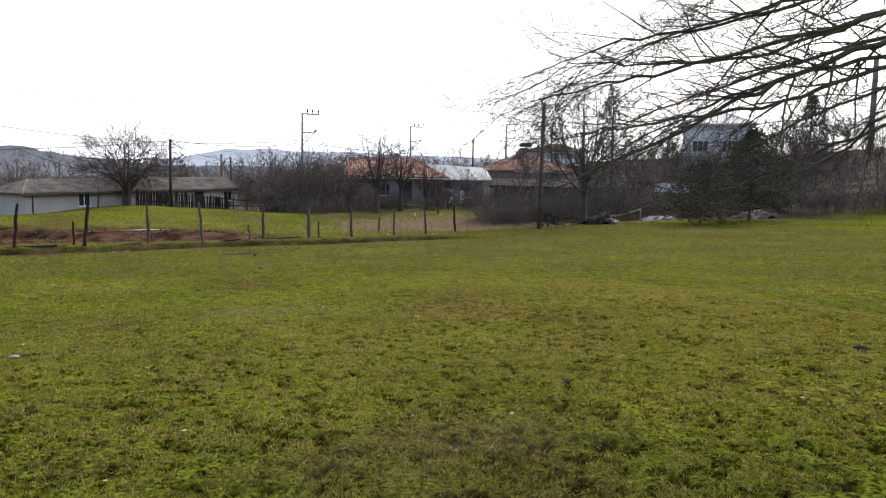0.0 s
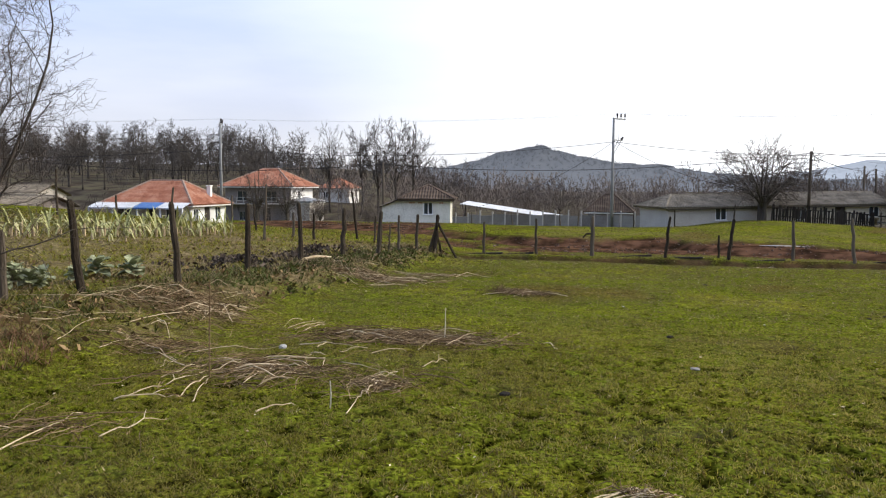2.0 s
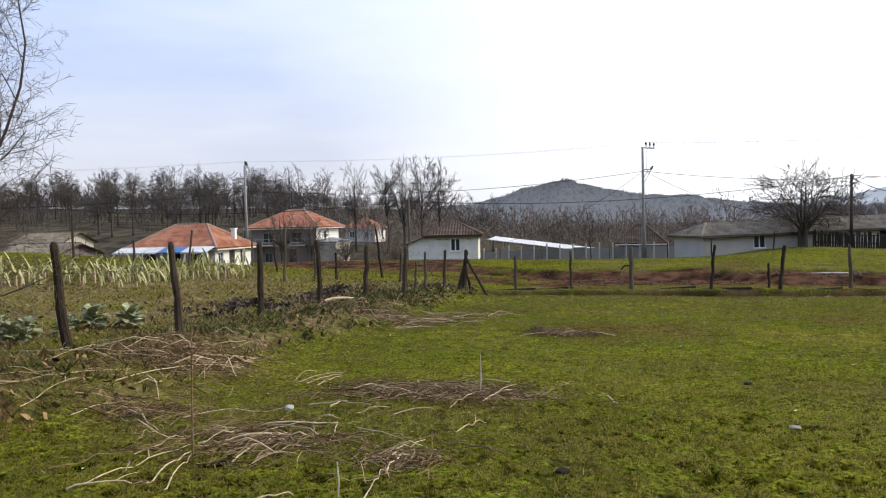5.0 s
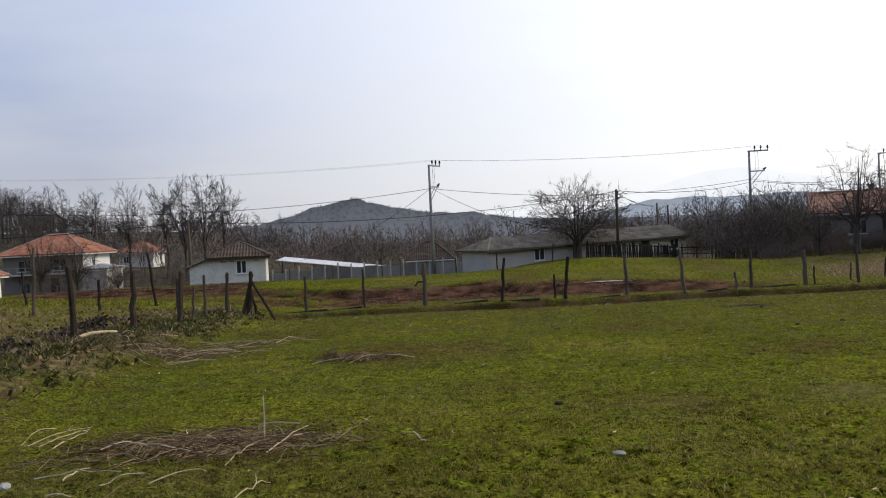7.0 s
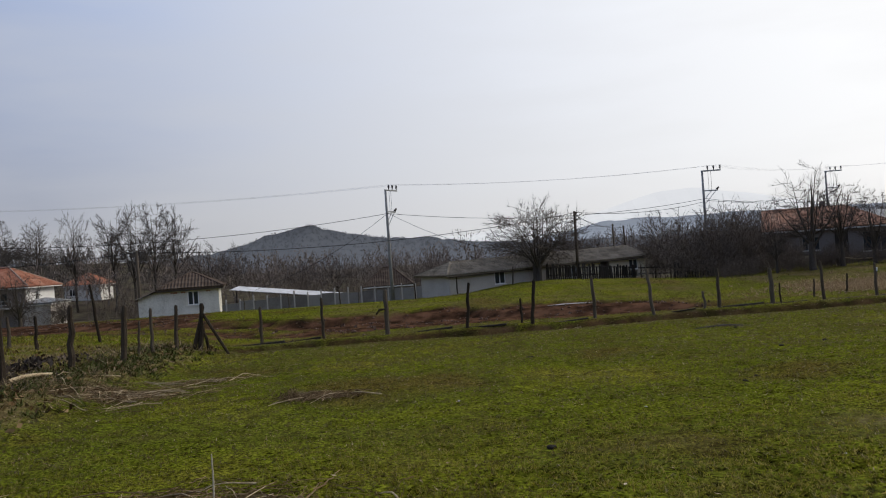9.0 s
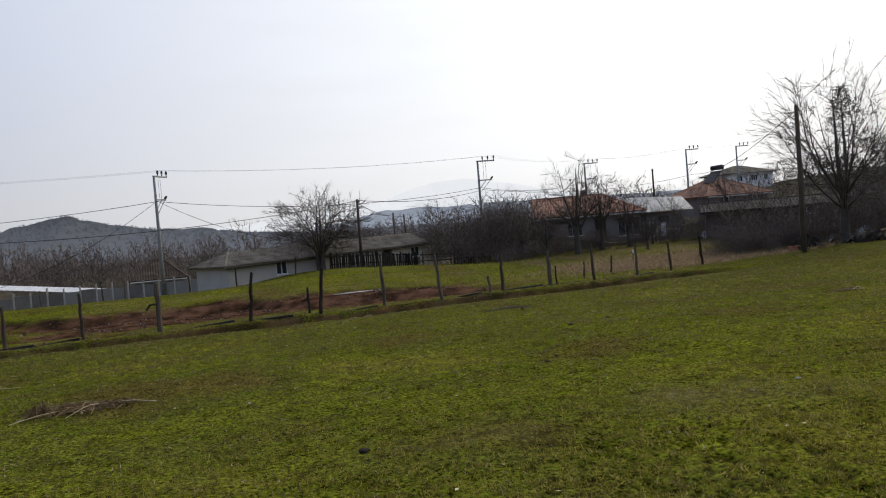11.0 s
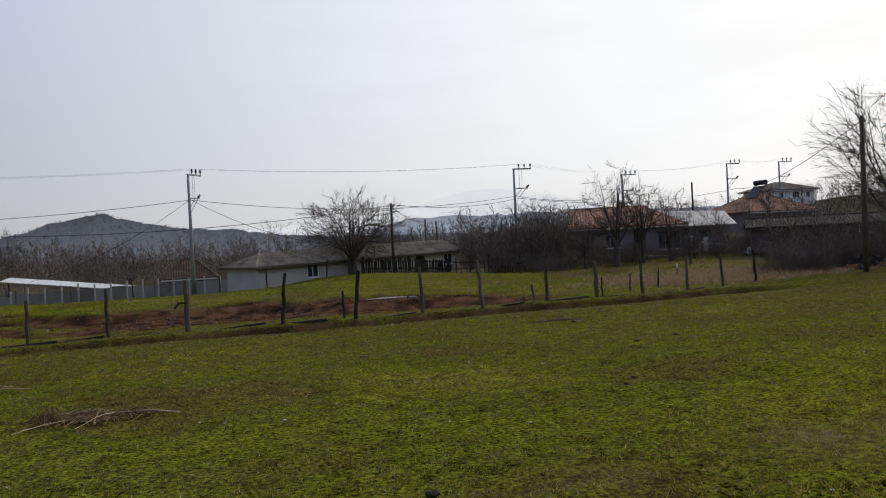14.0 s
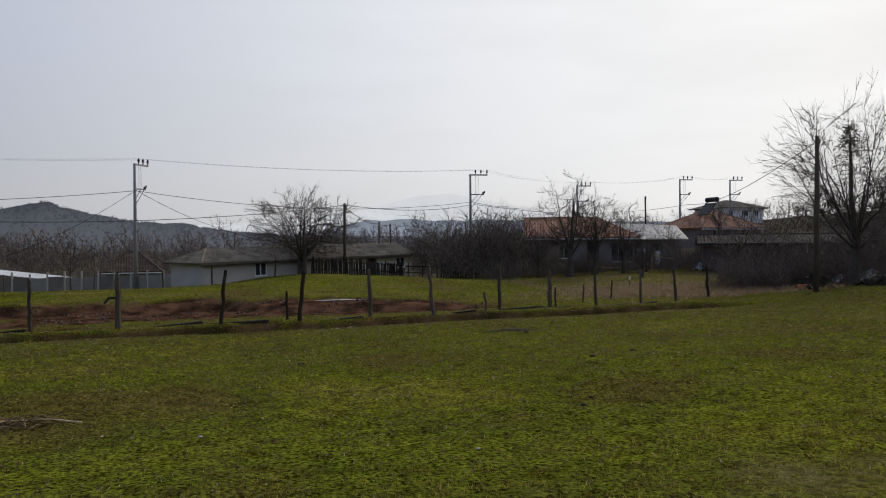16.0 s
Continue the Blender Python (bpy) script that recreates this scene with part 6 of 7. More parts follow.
for i, (x, y, m) in enumerate([(42.5, 57.2, M_BLUE), (44.5, 58.5, M_WHITE_SHEET), (46.5, 57.5, M_BLUE), (48.5, 58.5, M_RUBBISH), (50.5, 59, M_WHITE_SHEET), (40.5, 56.5, M_RUBBISH), (52.5, 58.5, M_RUBBISH)]):
    crumple("tarpaulin", x, y, ground(x, y), 1.3, 0.9, 0.75, m, "small tarpaulin thrown over yard clutter", 80 + i, "tarpaulin")
bs = thing("brick_stack", (29.0, 35.3, ground(29.0, 35.3)), "small stack of red bricks by the wooden pole", "bricks")
bmesh_brick = bpy.data.meshes.new("brick")
bm = box((-0.12, -0.055, 0), (0.12, 0.055, 0.075), 0.006)
bm.to_mesh(bmesh_brick)
bm.free()
bmesh_brick.materials.append(M_BRICKS)
for i in range(5):
    for j in range(3):
        b_ = part("brick", bmesh_brick, None, bs)
        b_.matrix_local = pose(-0.9 + i * 0.25 + rnd.uniform(-0.02, 0.02), rnd.uniform(-0.05, 0.05), j * 0.08, 0, 0, rnd.uniform(-8, 8))
for i, (a, b) in enumerate([((31.0, 57.6, 0.7), (33.5, 57.2, 0.4)), ((36.5, 57.5, 1.3), (39.0, 58.0, 0.9)), ((35.0, 37.2, 0.3), (38.2, 37.0, 0.75))]):
    t = Tubes()
    za, zb = ground(a[0], a[1]) + a[2], ground(b[0], b[1]) + b[2]
    t.add([(a[0], a[1], za), ((a[0] + b[0]) / 2, (a[1] + b[1]) / 2, (za + zb) / 2 - 0.12), (b[0], b[1], zb)], [0.05, 0.05, 0.04], 6)
    t.add([(a[0], a[1], ground(a[0], a[1]) - 0.1), (a[0], a[1], za + 0.05)], [0.05, 0.04], 6)
    t.add([(b[0], b[1], ground(b[0], b[1]) - 0.1), (b[0], b[1], zb + 0.05)], [0.05, 0.04], 6)
    ob = new("fallen_rail", t.mesh("fallen_rail"))
    ob.data.materials.append(M_STICK)
    tagged(ob, "pale fallen rail lying across two stakes", "rail")

# loose sheets, a tub and pale poles heaped in the yard
def sheet_pile(name, x, y, z, w, h, lean, rz, mat, label, category):
    ob = new(name)
    ob.matrix_world = pose(x, y, ground(x, y) + z, 0, 0, rz)
    tagged(ob, label, category)
    for k in range(3):
        v, f = [], []
        for i in range(8):
            u = i / 7
            b = 0.05 * math.sin(9 * u + k) + 0.04 * k
            v += [(w * (u - 0.5) + 0.1 * k, b, 0.0), (w * (u - 0.5) * (0.9 - 0.1 * k), b + lean, h * (1 - 0.2 * k) * (1 - 0.25 * abs(u - 0.5)))]
        for i in range(7):
            f.append((2 * i, 2 * i + 2, 2 * i + 3, 2 * i + 1))
        sheet = part("sheet", from_arrays("sheet", v, f), mat, ob)
        sheet.modifiers.new("thick", "SOLIDIFY").thickness = 0.015
    return ob


sheet_pile("sheet_stack", 45.4, 57.6, 0.3, 2.2, 0.5, 0.5, -30, M_WHITE_SHEET, "pale bent sheets heaped in the yard", "sheets")
sheet_pile("tarpaulin", 43.0, 57.8, 0.35, 0.7, 0.55, 0.3, -20, M_BLUE, "crumpled blue tarpaulin in the yard", "tarpaulin")
sheet_pile("sheet_stack", 47.8, 57.0, 0.6, 1.8, 0.4, 0.4, -40, M_RUBBISH, "torn white plastic sheets over lumber", "sheets")
sheet_pile("sheet_stack", 50.4, 45.0, 1.2, 3.6, 0.8, 0.6, -50, M_WHITE_SHEET, "white plastic cover sagging over a stack behind the trees", "sheets")
for x, y, z in [(45.4, 57.6, 0.3), (47.8, 57.0, 0.6), (43.0, 57.8, 0.35), (50.4, 45.0, 1.2)]:
    ob = new("crate", None)
    ob.matrix_world = pose(x, y, ground(x, y), 0, 0, -35)
    tagged(ob, "dark weathered board crate under loose sheets", "crate")
    n = 3
    for i in range(n):
        part("board", box((-0.8, -0.02 + 0.5, z * i / n - 0.02 * (i == 0)), (0.8, 0.02 + 0.5, z * (i + 0.86) / n), 0.005), M_BOARD, ob)
        part("board", box((-0.8, -0.12, z * i / n - 0.02 * (i == 0)), (0.8, -0.08, z * (i + 0.86) / n), 0.005), M_BOARD, ob)
    part("lid", box((-0.85, -0.15, z - 0.03), (0.85, 0.55, z), 0.005), M_BOARD, ob)

# ---------------------------------------------------------------- garden
def leek_plant(seed, loc):
    rng = np.random.default_rng(seed)
    ob = thing("leek", loc, "tall pale yellowing leek with drooping leaves", "leek", "leek row")
    t = Tubes()
    h = rng.uniform(0.2, 0.32)
    t.add([(0, 0, -0.03), (rng.uniform(-0.02, 0.02), 0, h)], [0.03, 0.024], 6)
    part("stalk", t.mesh("stalk"), M_STICK, ob, "pale stalk")
    for i in range(9):
        a = rng.uniform(0, 6.28)
        L, up_ = rng.uniform(0.4, 0.8), rng.uniform(0.2, 0.95)
        d = np.array([math.cos(a), math.sin(a), 0])
        s = np.array([-math.sin(a), math.cos(a), 0]) * 0.026
        v, f = [], []
        for k in range(6):
            u_ = k / 5
            p = np.array([0, 0, h * 0.75]) + d * L * u_ * 0.5 + np.array([0, 0, L * (up_ * u_ * 1.7 - 1.25 * u_ * u_ * (1.1 - up_ * 0.6))])
            wd = 1 - 0.85 * u_ ** 2
            v += [p - s * wd, p + s * wd + np.array([0, 0, 0.006])]
        for k in range(5):
            f.append((2 * k, 2 * k + 1, 2 * k + 3, 2 * k + 2))
        part("leaf", from_arrays("leaf", v, f), M_LEEK, ob)
    return ob


leeks = [leek_plant(500 + i, (-14.5 + i * 0.4, 20.0 + i * 0.2, ground(-14.5 + i * 0.4, 20.0 + i * 0.2))) for i in range(4)]
for r_ in range(2):
    for i in range(30):
        k = i / 29
        x, y = -15.8 + 2.2 * k - 0.9 * r_ + rnd.uniform(-0.12, 0.12), 18.2 + 8.8 * k + r_ * 0.3 + rnd.uniform(-0.12, 0.12)
        c = copy_thing(rnd.choice(leeks), pose(x, y, ground(x, y), 0, 0, rnd.uniform(0, 360)))
        s = rnd.uniform(1.0, 1.45)
        c.scale = (s, s, s)


def cabbage(seed, loc):
    rng = np.random.default_rng(seed)
    ob = thing("cabbage", loc, "loose grey-green cabbage gone to leaf", "cabbage", "cabbages")
    t = Tubes()
    t.add([(0, 0, -0.05), (0, 0, 0.12)], [0.03, 0.025], 6)
    part("stem", t.mesh("stem"), M_STICK, ob)
    for i in range(14):
        a, tilt = i * 2.4, 0.25 + 0.9 * (i / 14)
        L = rng.uniform(0.2, 0.32)
        d = np.array([math.cos(a) * math.sin(tilt + 0.3), math.sin(a) * math.sin(tilt + 0.3), math.cos(tilt + 0.3)])
        s = np.array([-math.sin(a), math.cos(a), 0])
        v, f = [], []
        for k in range(5):
            u_ = k / 4
            w = 0.14 * math.sin(math.pi * (0.12 + 0.8 * u_))
            p = np.array([0, 0, 0.06 + 0.014 * (14 - i)]) + d * L * u_ - np.array([0, 0, 0.12 * u_ * u_])
            v += [p - s * w + np.array([0, 0, 0.04]) + rng.normal(0, 0.012, 3), p, p + s * w + np.array([0, 0, 0.04]) + rng.normal(0, 0.012, 3)]
        for k in range(4):
            for j in range(2):
                q = k * 3 + j
                f.append((q, q + 1, q + 4, q + 3))
        part("leaf", from_arrays("leaf", v, f), M_CABBAGE, ob)
    return ob


cabbages = [cabbage(600 + i, (-8.9 + 0.5 * i, 13.6 + 0.3 * i, ground(-8.9 + 0.5 * i, 13.6 + 0.3 * i))) for i in range(2)]
for i in range(20):
    x, y = -9.6 + rnd.uniform(-1.4, 1.1), 12.0 + rnd.uniform(-0.9, 1.4)
    c = copy_thing(rnd.choice(cabbages), pose(x, y, ground(x, y), 0, 0, rnd.uniform(0, 360)))
    s = rnd.uniform(0.5, 0.85)
    c.scale = (s, s, s)


# ---------------------------------------------------------------- heaps of stalks and brush on the grass
def stick_pts(rng, x, y, az, length, arch, bend):
    n = 6
    pts = []
    a = az
    px_, py_ = x - math.cos(az) * length / 2, y - math.sin(az) * length / 2
    kink = rng.randrange(2, 6)
    for i in range(n + 1):
        k = i / n
        pts.append((px_, py_, ground(px_, py_) + 0.03 + arch * (1 - abs(2 * k - 1)) + rng.uniform(-0.01, 0.01)))
        a += bend * rng.uniform(-0.25, 0.25) + (rng.uniform(-0.45, 0.45) if i == kink and rng.random() < 0.5 else 0)
        px_ += math.cos(a) * length / n
        py_ += math.sin(a) * length / n
    return pts


def laid_stalk(rng, x0, y0, x1, y1, r, name, mat, parent):
    """A long stalk lying from one place to another, bowed, a little off the ground in the middle, with a side shoot."""
    size = math.hypot(x1 - x0, y1 - y0)
    bow, arch, kink = rng.uniform(-0.025, 0.025) * size, rng.uniform(0.01, 0.05), rng.uniform(-0.008, 0.008) * size
    t, pts = Tubes(), []
    for i in range(9):
        k = i / 8
        off = bow * math.sin(math.pi * k) + kink * math.sin(2 * math.pi * k) + rng.uniform(-0.008, 0.008)
        x, y = x0 + (x1 - x0) * k - (y1 - y0) / size * off, y0 + (y1 - y0) * k + (x1 - x0) / size * off
        pts.append((x, y, ground(x, y) + r + 0.012 + arch * math.sin(math.pi * k)))
    t.add(pts, [r * (1 - 0.055 * k) for k in range(9)], 6)
    if size > 0.5 and rng.random() < 0.45:
        p, a = pts[5], math.atan2(y1 - y0, x1 - x0) + rng.choice((-1, 1)) * rng.uniform(0.4, 0.8)
        t.add([p, (p[0] + 0.09 * math.cos(a), p[1] + 0.09 * math.sin(a), p[2] + 0.02), (p[0] + 0.2 * math.cos(a), p[1] + 0.2 * math.sin(a), p[2] + 0.015)], [r * 0.55, r * 0.45, r * 0.3], 5)
    part(name, t.mesh(name), mat, parent)


def brush_heap(name, cx, cy, rx, ry, n_pale, n_dark, label, seed, az=0.0, hmax=0.11, laid=(), branches=()):
    rng = random.Random(seed)
    dark = Tubes()
    ob = thing(name, (0, 0, 0), label, "brushwood", "heaps of cut stalks")
    for ends in laid:
        laid_stalk(rng, *ends, rng.uniform(0.005, 0.0088), "stalk", M_STICK, ob)
    for ends in branches:
        laid_stalk(rng, *ends, rng.uniform(0.005, 0.009), "branch", M_STICK_DARK, ob)
    for i in range(n_pale + n_dark):
        r_, a = min(1.5, abs(rng.gauss(0, 0.55))) + 0.1, rng.uniform(0, 6.28)
        x, y = cx + rx * r_ * math.cos(a), cy + ry * r_ * math.sin(a)
        is_pale = i < n_pale
        L = rng.uniform(0.3, 1.3) * min(1.0, rx) if is_pale else rng.uniform(0.2, 0.8) * min(1.0, rx + 0.2)
        pts = stick_pts(rng, x, y, az + rng.gauss(0, 0.85 if is_pale else 1.2) + (math.pi if rng.random() < 0.5 else 0), L, rng.uniform(0.0, hmax) * (0.7 if is_pale else 0.5), 0.25)
        r0 = rng.uniform(0.004, 0.011) if is_pale else rng.uniform(0.0025, 0.006)
        tube = Tubes() if is_pale else dark
        tube.add(pts, [r0 * (1 - 0.09 * k) for k in range(7)], 5 if is_pale else 3)
        if is_pale:
            part("stalk", tube.mesh("stalk"), M_STICK, ob)
    tagged(part("brush", dark.mesh("brush"), M_STICK_DARK, ob, "dark thin brush"), kind="stuff")
    return ob


GARDEN_STALKS = [(-7.36, 9.89, -6.36, 10.14), (-6.66, 9.27, -6.29, 11.09), (-6.08, 9.12, -6.34, 10.46), (-8.41, 10.99, -6.93, 11.4), (-6.88, 11.33, -5.98, 12.13), (-6.11, 10.54, -5.64, 13.32), (-6.32, 12.03, -6.36, 13.32), (-6.2, 13.16, -6.22, 14.17), (-5.75, 12.62, -5.68, 13.41), (-6.89, 14.49, -6.41, 14.38), (-6.97, 9.49, -6.5, 10.2)]
MIDDLE_STALKS = [(-4.18, 7.56, -3.73, 7.82), (-4.18, 7.56, -3.97, 8.79), (-3.68, 7.79, -3.79, 8.6), (-3.45, 7.68, -3.76, 8.52), (-4.26, 8.44, -4.17, 9.23), (-3.67, 8.6, -3.22, 9.93), (-3.32, 8.38, -3.31, 9.41), (-3.25, 9.99, -3.05, 9.94), (-3.02, 9.87, -2.79, 9.05), (-3.1, 8.28, -2.86, 8.63), (-2.67, 7.38, -2.44, 7.73)]
BRUSH_STALKS = [(-4.46, 11.98, -4.2, 12.86), (-4.14, 11.82, -4.15, 12.65), (-4.3, 11.9, -4.18, 12.75), (-3.35, 10.43, -3.33, 10.88), (-2.99, 10.27, -2.71, 10.51), (-2.44, 11.32, -2.12, 12.01), (-2.12, 10.76, -1.95, 11.49), (-1.9, 11.28, -1.66, 11.62), (-2.56, 10.18, -2.23, 10.59), (-1.79, 9.66, -1.62, 10.23)]
BENT_STALKS = [(-1.9, 7.53, -2.08, 8.63), (-2.17, 8.69, -1.98, 9.36), (-1.99, 8.33, -2.03, 8.92), (-2.1, 8.6, -2.04, 8.95), (-1.79, 8.62, -1.81, 9.06)]
NEAR_STALKS = [(-3.95, 5.85, -4.17, 7.15), (-3.47, 6.42, -3.38, 7.18), (-4.56, 6.34, -4.4, 6.56), (-4.69, 6.29, -4.73, 6.51)]
brush_heap("stalk_heap", -2.5, 11.5, 1.5, 0.7, 20, 800, "flat heap of dark brush with pale stalks on the grass", 1, 0.2, laid=BRUSH_STALKS, branches=[(-1.25, 11.43, -1.01, 12.5), (-3.52, 12.36, -2.44, 12.26)])
brush_heap("stalk_heap", -3.4, 9.0, 1.2, 0.8, 14, 280, "scattered heap of cut pale stalks and dark brush", 2, 0.35, laid=MIDDLE_STALKS, branches=[(-3.78, 9.25, -2.16, 8.35), (-4.83, 8.25, -3.86, 8.68), (-4.93, 9.33, -4.72, 10.09)])
brush_heap("stalk_heap", -2.0, 8.7, 0.5, 0.5, 2, 160, "small heap of bent dry stalks", 3, 0.6, laid=BENT_STALKS, branches=[(-1.81, 9.3, -1.16, 9.01)])
brush_heap("stalk_heap", -6.3, 12.4, 1.1, 1.5, 34, 750, "large heap of long pale stalks under the fence bank", 4, 0.9, 0.2, laid=GARDEN_STALKS)
brush_heap("stalk_heap", -5.2, 9.9, 1.0, 0.5, 3, 160, "thin spread of dark brush with a few pale stalks", 5, 0.35)
brush_heap("stalk_heap", -5.6, 19.6, 1.5, 1.3, 44, 700, "low heap of brush at the fence foot", 6, 0.3)
brush_heap("stalk_heap", -1.65, 17.5, 0.7, 0.3, 8, 200, "small isolated heap of brush on the pasture", 7, 0.1, 0.2)
brush_heap("stalk_heap", -2.15, 17.55, 0.2, 0.12, 0, 80, "tuft of tangled dark brush on the pasture", 17, 0.8, 0.35)
brush_heap("stalk_heap", -4.5, 21.5, 1.4, 0.4, 18, 70, "thin line of pale stalks", 8, 0.1)
brush_heap("stalk_heap", 0.5, 6.2, 0.2, 0.12, 3, 40, "small bundle of dry stalks lying side by side on the grass", 9, 0.85, laid=[(0.02 + 0.03 * i, 5.8 - 0.03 * i + 0.02 * (i % 3), 0.5 + 0.035 * i, 6.42 - 0.02 * i) for i in range(9)])
brush_heap("stalk_heap", -4.1, 6.6, 0.8, 0.4, 0, 60, "a few long pale stalks on the grass", 10, 0.45, laid=NEAR_STALKS, branches=[(-4.64, 6.48, -3.46, 7.25)])
brush_heap("stalk_heap", 13.9, 19.4, 0.5, 0.25, 3, 40, "scrap of brush in the open pasture", 11, 0.0)
brush_heap("stalk_heap", 5.2, 29.6, 0.5, 0.3, 5, 20, "pale broken sticks beside the fence", 12, 0.9)
brush_heap("stalk_heap", -7.2, 8.6, 1.0, 0.9, 14, 260, "tangle of dry stalks round the garden tree", 13, 0.9, 0.4)

for x, y, h, r, m, lab in [(-2.0, 11.7, 0.46, 0.0085, M_STICK_PALE, "pale stick standing upright in the grass"), (-3.75, 8.5, 1.05, 0.009, M_STICK_DARK, "thin reddish sapling standing in a heap of stalks"), (-2.14, 7.75, 0.25, 0.007, M_STICK_PALE, "short stick stuck in the grass")]:
    t = Tubes()
    z = ground(x, y)
    t.add([(x, y, z - 0.1), (x + 0.015, y, z + h * 0.5), (x + 0.03 * h, y, z + h)], [r, r * 0.9, r * 0.6], 6)
    if h > 0.8:
        t.add([(x + 0.02, y, z + h * 0.8), (x + 0.14, y, z + h * 0.93), (x + 0.2, y + 0.03, z + h * 0.9)], [r * 0.6, r * 0.5, r * 0.3], 4)
    ob = new("upright_stick", t.mesh("upright_stick"))
    ob.data.materials.append(m)
    tagged(ob, lab, "stick")


def stone(name, x, y, s, m, label, category, seed, flat=0.6):
    bm = bmesh.new()
    bmesh.ops.create_icosphere(bm, subdivisions=2, radius=s)
    rng = random.Random(seed)
    for v in bm.verts:
        v.co *= rng.uniform(0.82, 1.12)
        v.co.z *= flat
    me = bpy.data.meshes.new(name)
    bm.to_mesh(me)
    bm.free()
    me.materials.append(m)
    ob = new(name, me)
    ob.location = (x, y, ground(x, y) + s * flat * 0.5)
    return tagged(ob, label, category)


stone("stone", -3.8, 10.38, 0.055, M_STONE, "pale rounded stone lying on the grass", "stone", 1)
stone("rubbish_scrap", 1.2, 10.45, 0.06, M_PANEL, "grey flattened scrap on the grass", "scrap", 2, 0.25)
stone("dung", -0.7, 8.62, 0.055, M_DUNG, "dark clod of dung on the grass", "dung", 3, 0.45)
stone("dung", 1.07, 12.76, 0.055, M_DUNG, "dark clod of dung on the grass", "dung", 4, 0.45)
stone("dung", 10.06, 5.9, 0.1, M_DUNG, "dark clod of earth on the grass", "clod", 5, 0.5)
stone("dung", 5.78, 6.38, 0.055, M_DUNG, "dark clod of dung on the grass", "dung", 6, 0.45)
for i in range(10):
    x, y = rnd.uniform(-3, 14), rnd.uniform(15, 28)
    stone("dung", x, y, rnd.uniform(0.03, 0.06), M_DUNG, "small dark clod of dung on the grass", "dung", 20 + i, 0.45)
for i in range(9):
    x, y = rnd.uniform(-4, 12), rnd.uniform(8, 29)
    stone("scrap", x, y, rnd.uniform(0.015, 0.03), M_STONE, "small pale scrap on the grass", "scrap", 60 + i, 0.4)
# bleached log on the bank, a puddle on the red earth
log = Tubes()
log.add([(x, y, ground(x, y) + h) for x, y, h in [(-7.63, 20.0, 0.09), (-7.56, 20.4, 0.12), (-7.46, 20.8, 0.11), (-7.36, 21.2, 0.07)]], [0.034, 0.04, 0.036, 0.026], 8)
ob = new("fallen_log", log.mesh("fallen_log"))
ob.data.materials.append(M_STICK)
tagged(ob, "short bleached log lying on the fence bank", "log")
for x, y, sx, sy in [(9.3, 44.3, 1.7, 0.4)]:
    n = 28
    pts = [(sx * math.cos(a) * (1 + 0.25 * math.sin(3 * a + x)), sy * math.sin(a) * (1 + 0.25 * math.cos(5 * a)), 0) for a in [2 * math.pi * i / n for i in range(n)]]
    me = from_arrays("puddle", pts, [tuple(range(n))])
    me.materials.append(M_WATER)
    ob = new("puddle", me)
    ob.location = (x, y, ground(x, y) + 0.02)
    tagged(ob, "shallow muddy puddle on the red earth, painted pale with sky glare", "puddle", kind="structure")


# ---------------------------------------------------------------- grass, weeds and litter
def scatter(n, rng, box_, keep):
    x, y = rng.uniform(box_[0], box_[1], n), rng.uniform(box_[2], box_[3], n)
    k = rng.random(n) < keep(x, y)
    return x[k], y[k]


def blades(name, x, y, per, h0, h1, w0, lean, rng, mat, label, category="grass"):
    """Blades of grass, each a narrow bent triangle pair, in tufts at the places given."""
    n = len(x)
    X, Y = np.repeat(x, per), np.repeat(y, per)
    X = X + rng.normal(0, 0.022, n * per)
    Y = Y + rng.normal(0, 0.022, n * per)
    Z = gz(X, Y) - 0.006
    m = len(X)
    a = rng.uniform(0, 2 * math.pi, m)
    h = rng.uniform(h0, h1, m) * (0.6 + 0.8 * vnoise(X, Y, 0.19, 32))
    d = np.hypot(X, Y - 4)
    w = w0 * (0.7 + 0.6 * rng.random(m)) * np.clip(d / 9, 1, 3.2)
    la = rng.uniform(0, 2 * math.pi, m)
    lx, ly = np.cos(la) * lean * h * rng.random(m) * 1.4, np.sin(la) * lean * h * rng.random(m) * 1.4
    sx, sy = np.cos(a) * w / 2, np.sin(a) * w / 2
    p0 = np.stack([X - sx, Y - sy, Z], -1)
    p1 = np.stack([X + sx, Y + sy, Z], -1)
    p2 = np.stack([X + lx, Y + ly, Z + h], -1)
    v = np.stack([p0, p1, p2], 1).reshape(-1, 3)
    me = tris_mesh(name, v, 3)
    me.materials.append(mat)
    return tagged(new(name, me), label, category, kind="stuff")


rg = np.random.default_rng(99)


def in_field(x, y):
    return (1 - soil_shade_mask(x, y)) * (1 - np.exp(-(((fence_lip(x, y) + 0.04) / (0.1 + 0.22 * vnoise(x, y * 0, 1.3, 27))) ** 4)) * sstep(24, 20, x)) * (1 - 0.75 * dry_mask(x, y)) * sstep(0.02, 0.45, 0.5 * vnoise(x, y, 0.4, 31) + 0.5 * vnoise(x, y, 0.17, 32)) * (0.6 + 0.5 * vnoise(x, y, 1.7, 33))


